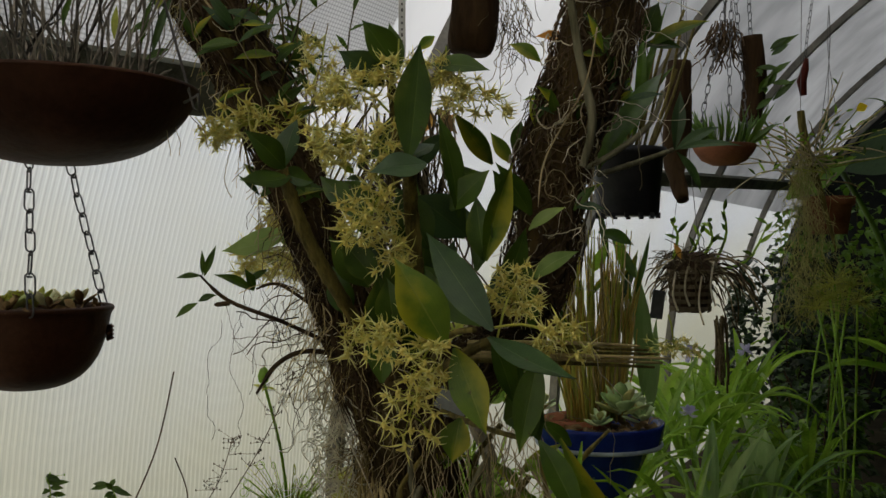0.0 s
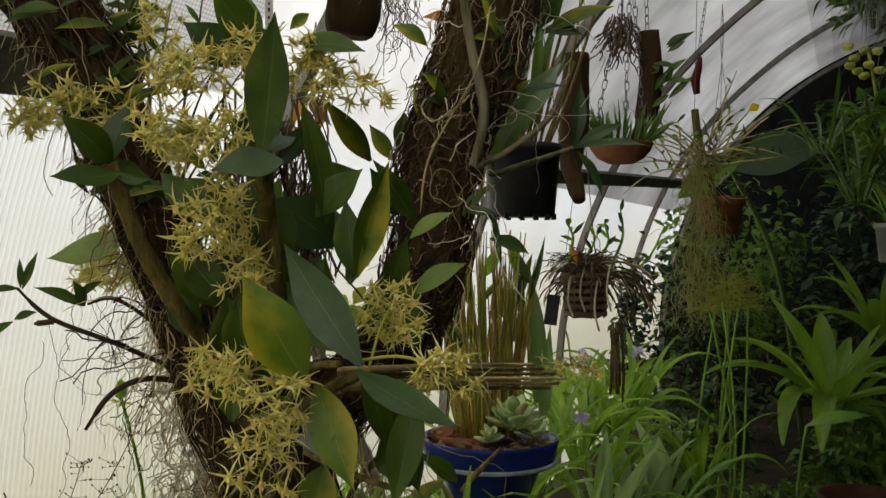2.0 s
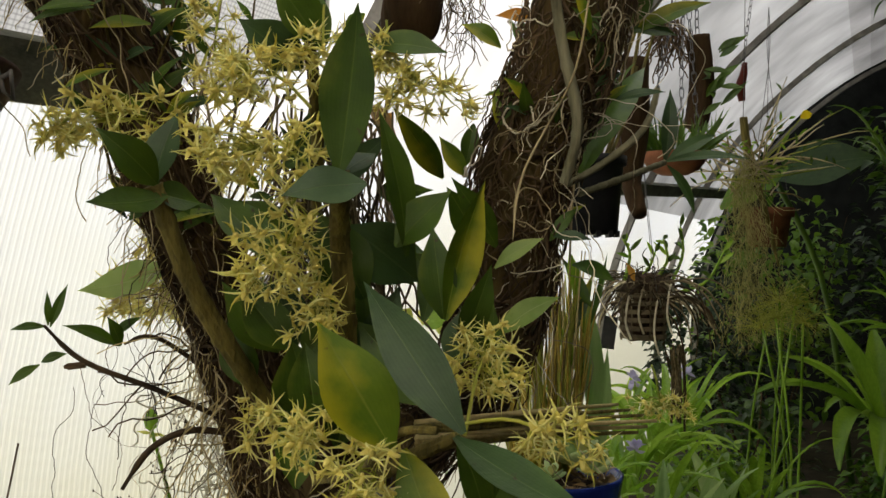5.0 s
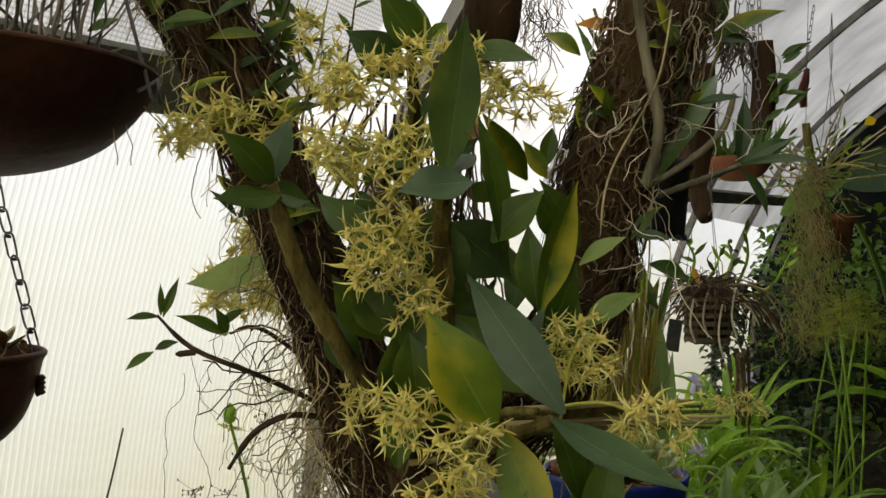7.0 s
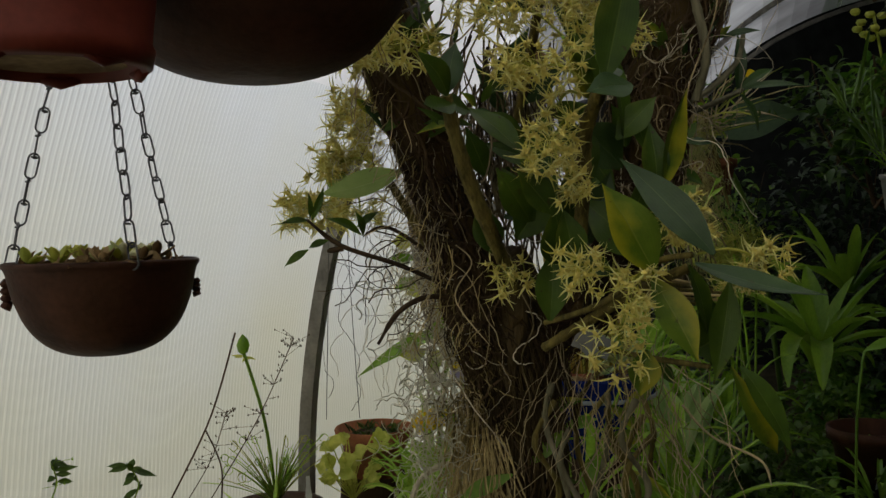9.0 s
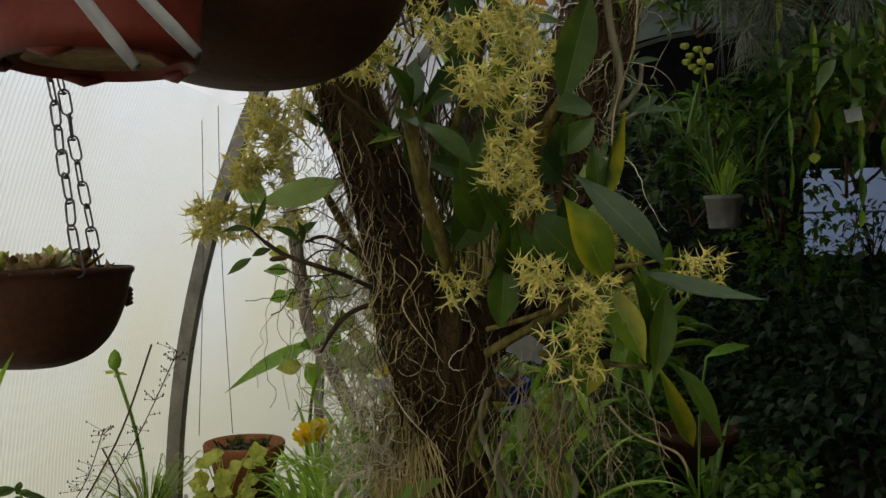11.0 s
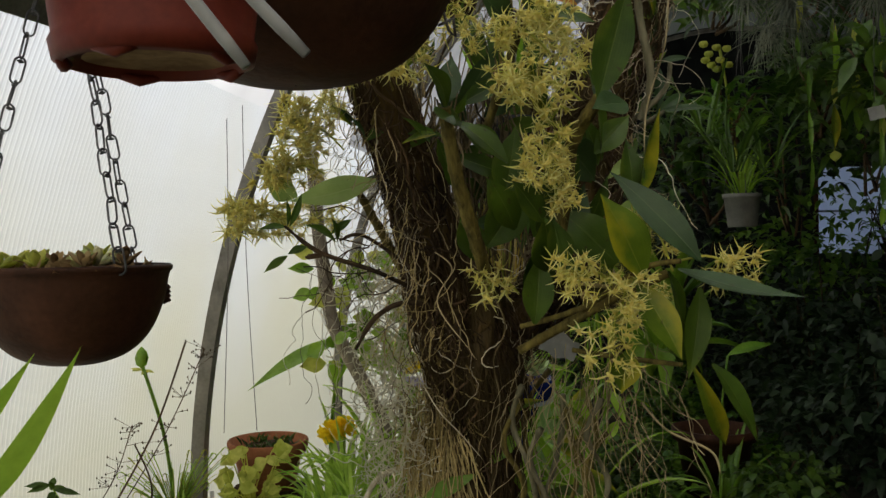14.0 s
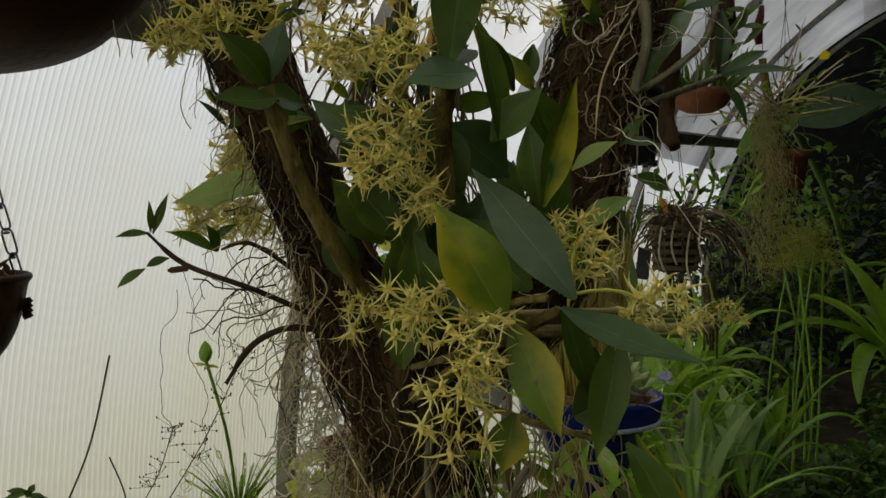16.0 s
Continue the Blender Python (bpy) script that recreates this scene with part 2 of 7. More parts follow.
# bluish foliage, darkened in its colour for the shade on the dim side
M["dusk"] = surface("bluish_shaded_foliage", (0.012, 0.03, 0.01), (0.05, 0.085, 0.035), 8, 0.42, 0.1, island=0.3, through=0.2, gloss=0.4)
M["palering"] = surface("worn_pale_glaze", (0.16, 0.2, 0.24), (0.38, 0.43, 0.46), 30, 0.5, 0.2)
M["cane"] = surface("ribbed_cane", (0.04, 0.034, 0.008), (0.24, 0.19, 0.05), 95, 0.65, 1.0, fine=420, stretch=(1, 1, 0.12), gloss=0.15)
M["reed"] = surface("yellow_reed", (0.3, 0.21, 0.03), (0.72, 0.55, 0.13), 14, 0.6, 0.2, island=0.3, through=0.4)
M["slatwood"] = surface("weathered_slat_wood", (0.06, 0.045, 0.025), (0.2, 0.155, 0.09), 14, 0.8, 0.3)
M["greyroot"] = surface("pale_grey_root", (0.25, 0.2, 0.11), (0.8, 0.68, 0.42), 14, 0.8, 0.2, island=0.35)
M["plump"] = surface("pale_plump_leaf", (0.45, 0.48, 0.2), (0.85, 0.8, 0.5), 40, 0.5, 0.1, island=0.4, through=0.1)
M["midgreen"] = surface("mid_green_foliage", (0.045, 0.13, 0.008), (0.2, 0.36, 0.035), 8, 0.36, 0.1, island=0.3, through=0.35, gloss=0.5)
M["brick"] = surface("dull_orange_clay", (0.1, 0.035, 0.014), (0.24, 0.095, 0.045), 18, 0.85, 0.3, gloss=0.15)
M["clay"] = surface("dark_brown_clay", (0.022, 0.0095, 0.005), (0.078, 0.033, 0.017), 16, 0.6, 0.5, gloss=0.12)
M["terracotta"] = surface("terracotta", (0.2, 0.07, 0.03), (0.42, 0.17, 0.085), 18, 0.85, 0.3, gloss=0.15)
M["redplastic"] = surface("red_brown_plastic", (0.075, 0.011, 0.006), (0.15, 0.028, 0.014), 9, 0.5, 0.1, gloss=0.15)
M["blue"] = surface("blue_glaze", (0.006, 0.014, 0.1), (0.015, 0.035, 0.22), 12, 0.25, 0.1)
M["black"] = surface("black_plastic", (0.008, 0.008, 0.009), (0.025, 0.025, 0.026), 18, 0.4, 0.1)
M["grey"] = surface("grey_plastic", (0.14, 0.145, 0.135), (0.28, 0.285, 0.265), 18, 0.5, 0.1)
M["dullgrey"] = surface("dusty_grey_plastic", (0.1, 0.1, 0.09), (0.2, 0.2, 0.17), 18, 0.6, 0.1)
M["slate"] = surface("dark_grey_card", (0.04, 0.042, 0.04), (0.09, 0.09, 0.085), 30, 0.6, 0.1)
M["chain"] = surface("dull_chain", (0.05, 0.05, 0.05), (0.16, 0.16, 0.16), 60, 0.5, 0.2, metal=0.7)
M["soil"] = surface("potting_soil", (0.02, 0.013, 0.008), (0.11, 0.07, 0.04), 60, 1.0, 1.0)
M["ground"] = surface("dark_ground", (0.025, 0.02, 0.012), (0.09, 0.075, 0.045), 6, 1.0, 1.0, depth=0.02)
M["grass"] = surface("fresh_green_blade", (0.11, 0.24, 0.012), (0.34, 0.54, 0.055), 10, 0.27, 0.1, island=0.3, through=0.5, gloss=0.75)
M["broad"] = surface("glossy_broad_leaf", (0.09, 0.22, 0.012), (0.29, 0.48, 0.045), 7, 0.28, 0.15, stretch=(1, 1, 0.3), island=0.2, through=0.5, gloss=0.7)
M["bright"] = surface("bright_green_blade", (0.14, 0.29, 0.016), (0.4, 0.62, 0.075), 10, 0.25, 0.1, island=0.3, through=0.55, gloss=0.8)
M["paleroot"] = surface("bleached_root", (0.22, 0.18, 0.11), (0.75, 0.68, 0.5), 12, 0.8, 0.2, island=0.4, gloss=0.1)
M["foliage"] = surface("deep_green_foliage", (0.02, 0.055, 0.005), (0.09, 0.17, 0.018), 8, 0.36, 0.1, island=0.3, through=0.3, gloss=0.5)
M["lime"] = surface("yellow_green_foliage", (0.28, 0.34, 0.04), (0.6, 0.6, 0.13), 14, 0.5, 0.2, island=0.3, through=0.5)
M["limeleaf"] = surface("bright_lime_leaf", (0.42, 0.48, 0.06), (0.8, 0.8, 0.22), 40, 0.5, 0.2, island=0.3, through=0.55)
M["fleshgreen"] = surface("yellowed_succulent", (0.3, 0.4, 0.12), (0.66, 0.6, 0.25), 45, 0.5, 0.1, island=0.3, through=0.15)
M["succulent"] = surface("pale_succulent", (0.3, 0.44, 0.16), (0.62, 0.74, 0.38), 30, 0.5, 0.1, island=0.4, through=0.1)
M["palestrap"] = surface("pale_blue_green_strap", (0.2, 0.33, 0.1), (0.42, 0.56, 0.22), 12, 0.45, 0.15, stretch=(1, 1, 0.1), island=0.2, through=0.4, gloss=0.4)
M["dry"] = surface("dry_leaf", (0.14, 0.08, 0.03), (0.42, 0.29, 0.13), 20, 0.85, 0.3, island=0.4, through=0.2)
M["orange"] = surface("orange_leaf", (0.5, 0.2, 0.02), (0.7, 0.4, 0.08), 20, 0.6, 0.2, through=0.3)
M["yellowbloom"] = surface("bright_yellow_bloom", (0.9, 0.62, 0.01), (1.0, 0.82, 0.04), 40, 0.6, 0.1, island=0.3, through=0.45)
M["silver"] = surface("silvery_leaf", (0.1, 0.12, 0.08), (0.28, 0.3, 0.21), 20, 0.8, 0.0, island=0.3, through=0.2)
M["white"] = surface("white_label", (0.55, 0.55, 0.52), (0.75, 0.75, 0.72), 30, 0.6, 0.1)
M["violet"] = surface("pale_violet_bloom", (0.45, 0.4, 0.65), (0.7, 0.66, 0.85), 40, 0.6, 0.0, through=0.3)
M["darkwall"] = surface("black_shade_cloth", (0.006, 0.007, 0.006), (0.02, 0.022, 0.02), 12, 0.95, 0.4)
M["wire"] = surface("thin_wire", (0.05, 0.045, 0.04), (0.14, 0.13, 0.12), 40, 0.6, 0.0)


# ---- mesh helpers ----
V = Vector
UP = V((0, 0, 1))


class Geo:
    """Vertices and faces gathered for one mesh."""

    def __init__(self):
        self.v, self.f, self.uv = [], [], {}

    def grid(self, rings, close=False):
        n0, m = len(self.v), len(rings[0])
        for r in rings:
            self.v.extend(r)
        for i in range(len(rings) - 1):
            for j in range(m if close else m - 1):
                a, b = n0 + i * m + j, n0 + i * m + (j + 1) % m
                self.f.append((a, b, b + m, a + m))
        return self

    def tube(self, pts, radii, sides=4, cap=True):
        pts = [V(p) for p in pts]
        if not hasattr(radii, "__len__"):
            radii = [radii] * len(pts)
        rings, side = [], None
        for i, p in enumerate(pts):
            d = (pts[min(i + 1, len(pts) - 1)] - pts[max(i - 1, 0)])
            d = d.normalized() if d.length > 1e-9 else UP
            if side is None:
                side = d.cross(V((0.3, 0.9, 0.1))).normalized()
            side = (side - d * side.dot(d)).normalized()
            other = d.cross(side)
            rings.append([p + radii[i] * (math.cos(a) * side + math.sin(a) * other) for a in [2 * math.pi * k / sides for k in range(sides)]])
        n0 = len(self.v)
        self.grid(rings, True)
        if cap:
            self.f.append(tuple(range(n0 + sides - 1, n0 - 1, -1)))
            n1 = len(self.v) - sides
            self.f.append(tuple(range(n1, n1 + sides)))
        return self

    def blade(self, base, tip, width, normal, bend=0.1, fold=0.15, n=8, m=2, peak=0.45, tipw=0.0, basew=0.15, wave=0.0, droop=0.0):
        """A leaf from base to tip; its face looks along normal; bend lifts the middle, fold raises the sides."""
        base, tip = V(base), V(tip)
        axis = tip - base
        length = axis.length
        axis.normalize()
        side = axis.cross(V(normal))
        side = side.normalized() if side.length > 1e-6 else axis.orthogonal().normalized()
        nor = side.cross(axis)
        ph = random.random() * 6
        rings = []
        for i in range(n + 1):
            u = i / n
            k = u / peak if u < peak else (1 - u) / (1 - peak)
            w = math.sin(min(k, 1) * math.pi / 2) ** (0.85 if u < peak else 1.3)
            w = max(w, basew * (1 - u), tipw) * width / 2
            c = base + axis * length * u + nor * length * bend * 4 * u * (1 - u) - UP * droop * length * u * u
            rings.append([c + side * w * s + nor * (fold * abs(s) * w + wave * w * math.sin(9 * u + ph + s)) for s in [j / m - 1 for j in range(2 * m + 1)]])
        n0 = len(self.v)
        for i in range(n + 1):
            for j in range(2 * m + 1):
                self.uv[n0 + i * (2 * m + 1) + j] = (0.5 + 0.5 * (j / m - 1), i / n)
        return self.grid(rings)

    def lathe(self, profile, centre=(0, 0, 0), sides=40, wob=0.0):
        c = V(centre)
        rings = [[c + V((r * math.cos(a) * (1 + wob * math.sin(3 * a + z * 40)), r * math.sin(a) * (1 + wob * math.cos(2 * a)), z)) for a in [2 * math.pi * k / sides for k in range(sides)]] for r, z in profile]
        return self.grid(rings, True)

    def box(self, lo, hi):
        x0, y0, z0 = lo
        x1, y1, z1 = hi
        n = len(self.v)
        self.v.extend(V((x, y, z)) for z in (z0, z1) for y in (y0, y1) for x in (x0, x1))
        self.f.extend(tuple(n + k for k in q) for q in ((0, 2, 3, 1), (4, 5, 7, 6), (0, 1, 5, 4), (2, 6, 7, 3), (0, 4, 6, 2), (1, 3, 7, 5)))
        return self

    def moved(self, m):
        self.v = [m @ V(p) for p in self.v]
        return self

    def mesh(self, name, smooth=True):
        me = bpy.data.meshes.new(name)
        me.from_pydata([tuple(p) for p in self.v], [], self.f)
        if self.uv:
            layer = me.uv_layers.new(name="blade")
            flat = [c for lp in me.loops for c in self.uv.get(lp.vertex_index, (0.5, 0.5))]
            layer.data.foreach_set("uv", flat)
        if smooth:
            me.polygons.foreach_set("use_smooth", [True] * len(me.polygons))
        me.update()
        return me


def part(name, geo, material, parent=None, label="", smooth=True):
    me = geo if isinstance(geo, bpy.types.Mesh) else geo.mesh(name, smooth)
    if not me.materials:
        me.materials.append(M[material])
    ob = new(name, me)
    if parent is not None:
        ob.parent = parent
        ob.matrix_parent_inverse = parent.matrix_world.inverted() if parent.type != "EMPTY" else Matrix.Translation(-parent.location)
    if label:
        tagged(ob, label)
    return ob


def thing(name, place, label, category, group="", kind=""):
    ob = new(name)
    ob.empty_display_size = 0.02
    ob.location = place
    return tagged(ob, label, category, group, kind)


def whole(name, geo, material, label, category, group="", kind="", smooth=True):
    return tagged(part(name, geo, material, None, "", smooth), label, category, group, kind)


def rnd(a, b):
    return random.uniform(a, b)


def rvec(s=1.0):
    return V((rnd(-1, 1), rnd(-1, 1), rnd(-1, 1))) * s


def spline(pts, n):
    """n points along a smooth line through pts."""
    pts = [V(p) for p in pts]
    out = []
    for k in range(n):
        u = k / (n - 1) * (len(pts) - 1)
        i = min(int(u), len(pts) - 2)
        t = u - i
        a, b, c, d = pts[max(i - 1, 0)], pts[i], pts[i + 1], pts[min(i + 2, len(pts) - 1)]
        out.append(0.5 * (2 * b + (c - a) * t + (2 * a - 5 * b + 4 * c - d) * t * t + (3 * b - a - 3 * c + d) * t ** 3))
    return out


def wander(start, way, length, steps=8, wiggle=0.4, fall=0.1):
    """A wandering line of that length."""
    p, d = V(start), V(way).normalized()
    out = [p.copy()]
    for _ in range(steps):
        d = (d + rvec(wiggle) + V((0, 0, -fall))).normalized()
        p = p + d * length / steps
        out.append(p.copy())
    return out


# ---- the tunnel: axis, hoops, sheets ----
ANG = radians(30)
AX = V((math.sin(ANG), math.cos(ANG), 0))
NX = V((math.cos(ANG), -math.sin(ANG), 0))
FOOT = V((-0.158, 1.986, 0))
RAD, SPRING, OFF = 2.0, 0.9, -0.10


def shell(a, ang, out=0.0):
    """A point on the tunnel's skin: a metres along the axis, ang degrees up from the left foot; negative: below the spring line."""
    if ang < 0:
        s, z = OFF, SPRING + (SPRING - 0.4) * ang / 90
        return FOOT + AX * a + NX * (s - out) + UP * z
    if ang > 180:
        return FOOT + AX * a + NX * (OFF + 2 * RAD + out) + UP * (SPRING - (SPRING - 0.4) * (ang - 180) / 90)
    t = radians(ang)
    return FOOT + AX * a + NX * (OFF + RAD - (RAD + out) * math.cos(t)) + UP * (SPRING + (RAD + out) * math.sin(t))


def skin(a0, a1, g0, g1, out, na, ng, ribs=0.0):
    g = Geo()
    rings = []
    for i in range(na + 1):
        a = a0 + (a1 - a0) * i / na
        o = out + (ribs if i % 2 else 0.0)
        rings.append([shell(a, g0 + (g1 - g0) * j / ng, o) for j in range(ng + 1)])
    return g.grid(rings)


A0, A1, GROUND = -4.5, 5.2, 0.45
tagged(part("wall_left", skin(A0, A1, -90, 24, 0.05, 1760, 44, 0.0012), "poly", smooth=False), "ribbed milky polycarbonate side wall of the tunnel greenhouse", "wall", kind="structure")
# added out of view so that the tree's front gets more light
tagged(part("roof", skin(A0, -1.3, 24, 72, 0.05, 40, 20), "film"), "clean whitish film roof behind the camera", "roof", kind="structure")
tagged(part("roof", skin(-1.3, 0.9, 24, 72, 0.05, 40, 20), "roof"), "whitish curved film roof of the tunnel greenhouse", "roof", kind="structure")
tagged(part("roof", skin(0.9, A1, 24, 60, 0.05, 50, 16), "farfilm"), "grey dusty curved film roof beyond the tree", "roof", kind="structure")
# graded strips carry the light falloff in their colour
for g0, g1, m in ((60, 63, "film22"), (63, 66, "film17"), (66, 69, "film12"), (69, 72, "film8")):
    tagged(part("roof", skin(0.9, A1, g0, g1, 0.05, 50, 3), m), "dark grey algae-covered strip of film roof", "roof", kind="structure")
tagged(part("net", skin(-1.6, -0.15, 25.5, 52, 0.015, 40, 14), "net"), "grey woven shade net stretched under the roof film", "net", kind="structure")
tagged(part("roof", skin(A0, -1.0, 72, 94, 0.05, 30, 8), "film"), "whitish film roof high behind the camera", "roof", kind="structure")
# unseen cloth that keeps the fill off the dim side
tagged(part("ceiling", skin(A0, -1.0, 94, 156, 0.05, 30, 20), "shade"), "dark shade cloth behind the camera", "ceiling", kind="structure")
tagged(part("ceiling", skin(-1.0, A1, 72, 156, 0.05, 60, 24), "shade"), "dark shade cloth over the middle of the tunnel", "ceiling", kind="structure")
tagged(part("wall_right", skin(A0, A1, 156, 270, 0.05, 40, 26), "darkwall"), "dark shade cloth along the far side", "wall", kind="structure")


def height(s):
    """Height of the shell s metres in from the left foot line."""
    c = (OFF + RAD - s) / (RAD + 0.055)
    return SPRING + (RAD + 0.055) * math.sqrt(max(0.0, 1 - c * c))


def end_wall(a, name, label, hole=None, mat="darkwall"):
    """A flat end in upright strips, with an opening given as s0, s1, z0, z1."""
    g = Geo()
    s0, s1 = OFF - 0.04, OFF + 2 * RAD + 0.04
    cuts = sorted([s0 + (s1 - s0) * (0.5 - 0.5 * math.cos(math.pi * k / 24)) for k in range(25)] + (list(hole[:2]) if hole else []))
    for p, q in zip(cuts, cuts[1:]):
        mid = (p + q) / 2
        spans = [(None, None)]
        if hole and hole[0] < mid < hole[1]:
            spans = [(None, hole[2]), (hole[3], None)]
        for lo, hi in spans:
            n = len(g.v)
            for off in (0.0, 0.04):
                for s, top in ((p, height(p)), (q, height(q))):
                    base = FOOT + AX * (a + off) + NX * s
                    g.v += [base + UP * (GROUND - 0.02 if lo is None else lo), base + UP * (top if hi is None else hi)]
            g.f += [(n, n + 2, n + 3, n + 1), (n + 4, n + 5, n + 7, n + 6), (n, n + 4, n + 6, n + 2), (n + 1, n + 3, n + 7, n + 5)]
    if hole:
        for s in hole[:2]:
            n = len(g.v)
            b = FOOT + AX * a + NX * s
            g.v += [b + UP * hole[2], b + UP * hole[3], b + AX * 0.04 + UP * hole[3], b + AX * 0.04 + UP * hole[2]]
            g.f.append((n, n + 1, n + 2, n + 3))
    ob = part(name, g, mat, smooth=False)
    bm = bmesh.new()
    bm.from_mesh(ob.data)
    bmesh.ops.remove_doubles(bm, verts=bm.verts, dist=0.0005)
    bm.to_mesh(ob.data)
    bm.free()
    return tagged(ob, label, "wall", kind="structure")


WIN = (2.45, 3.15, 1.3, 1.92)
# unseen end in the bright fill film
end_wall(A0, "wall_back", "milky closed end of the greenhouse behind the camera", None, "film")
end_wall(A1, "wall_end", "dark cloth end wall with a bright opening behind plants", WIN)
window = thing("window_1", FOOT + AX * A1 + NX * WIN[0] + UP * WIN[2], "milky pane letting daylight through the end wall", "window", kind="structure")


def bar(s0, s1, z0, z1, depth=0.05):
    c = FOOT + AX * (A1 - 0.01)
    g = Geo().box((s0, 0, z0), (s1, depth, z1))
    return g.moved(Matrix(((NX.x, AX.x, 0, c.x), (NX.y, AX.y, 0, c.y), (0, 0, 1, 0), (0, 0, 0, 1))))


part("window_frame", bar(WIN[0], WIN[0] + 0.03, *WIN[2:]), "wood", window, smooth=False)
part("window_frame", bar(WIN[1] - 0.03, WIN[1], *WIN[2:]), "wood", window, smooth=False)
part("mullion", bar(WIN[0] + 0.03, WIN[1] - 0.03, 1.6, 1.615), "grey", window, smooth=False)
part("pane", bar(WIN[0] + 0.03, WIN[1] - 0.03, WIN[2], WIN[3], 0.004).moved(Matrix.Translation(AX * 0.055)), "pane", window, smooth=False)
g = Geo().box((-14, -14, GROUND - 0.03), (14, 14, GROUND))
tagged(part("ground", g, "ground"), "dark earth floor of the greenhouse", "ground", kind="structure")

for a in (-2.17, -0.975, 0.0, 1.2, 2.48, 3.76, 5.0):
    g = Geo()
    line = [shell(a, x, -0.012) for x in (-85, -60, -30, 0, 6, 12, 18, 24, 30, 37, 45, 55, 65, 78, 90, 105, 120, 140, 160, 180, 220, 265)]
    rings = []
    line = spline(line, 90)
    for i, p in enumerate(line):
        up = (line[min(i + 1, len(line) - 1)] - line[max(i - 1, 0)]).normalized()
        inn = up.cross(AX).normalized()
        rings.append([p + AX * sx * 0.0135 + inn * sy * 0.013 for sx, sy in ((-1, -1), (1, -1), (1, 1), (-1, 1))])
    g.grid(rings, True)
    tagged(part("hoop", g, "steel", smooth=False), "weathered grey greenhouse hoop", "hoop", "greenhouse hoops", "structure")
for a0, a1, low, rise, tall, label in ((-1.7, -0.42, 22.3, 1.5, 2.1, "broad algae-stained board along the wall under the roof net"), (1.3, A1, 24.3, 1.55, 1.5, "old grey-green timber rail rising along the wall under the roof film")):
    rings = []
    for i in range(13):
        a = a0 + (a1 - a0) * i / 12
        g0 = low + rise * (a - a0)
        rings.append([shell(a, g0, -0.034), shell(a, g0 + tall, -0.034), shell(a, g0 + tall, -0.004), shell(a, g0, -0.004)])
    g = Geo().grid(rings, True)
    n = len(g.v)
    g.f += [(3, 2, 1, 0), (n - 4, n - 3, n - 2, n - 1)]
    tagged(part("trim", g, "rail", smooth=False), label, "rail", kind="structure")


# ---- the tree with its forked limbs ----
def limb(pts, radii, rings=46, sides=22, rough=0.2, seed=0.0):
    line = spline(pts, rings)
    rr = [float(r) for r in np.interp(np.linspace(0, len(radii) - 1, rings), range(len(radii)), radii)]
    g = Geo().tube(line, rr, sides)
    for k, p in enumerate(g.v):
        c = line[min(k // sides, rings - 1)]
        d = p - c
        n1 = noise.noise(V((p.x * 36 + seed, p.y * 36, p.z * 7)))
        n2 = noise.noise(V((p.x * 110, p.y * 110 + seed, p.z * 16)))
        g.v[k] = c + d * (1 + rough * n1 + 0.6 * rough * n2)
    return g, line, rr


TRUNK = [(-0.02, 1.2, 0.42), (-0.025, 1.19, 0.8), (-0.04, 1.165, 1.05), (-0.044, 1.14, 1.22), (-0.062, 1.11, 1.34), (-0.088, 1.095, 1.42)]
LEFT = [(-0.075, 1.1, 1.36), (-0.099, 1.091, 1.39), (-0.132, 1.066, 1.481), (-0.168, 1.051, 1.569), (-0.215, 1.037, 1.685), (-0.262, 1.037, 1.765), (-0.305, 1.037, 1.851)]
RIGHT = [(-0.045, 1.12, 1.34), (0.038, 1.125, 1.366), (0.09, 1.135, 1.433), (0.115, 1.124, 1.514), (0.129, 1.124, 1.614), (0.167, 1.114, 1.72), (0.194, 1.113, 1.832), (0.212, 1.123, 1.929)]
tree = thing("tree", TRUNK[0], "old forked tree trunk covered in matted roots and moss", "tree")
g, trunk_line, trunk_r = limb(TRUNK, [0.086, 0.068, 0.053, 0.047, 0.05, 0.044], rings=110, sides=44, rough=0.3)
part("trunk", g, "bark", tree)
g, left_line, left_r = limb(LEFT, [0.046, 0.034, 0.029, 0.027, 0.03, 0.032, 0.03], rings=90, sides=30, rough=0.3, seed=3)
part("limb", g, "limbbark", tree)
g, right_line, right_r = limb(RIGHT, [0.042, 0.03, 0.033, 0.036, 0.036, 0.038, 0.036, 0.034], rings=90, sides=30, rough=0.3, seed=7)
part("limb", g, "limbbark", tree)


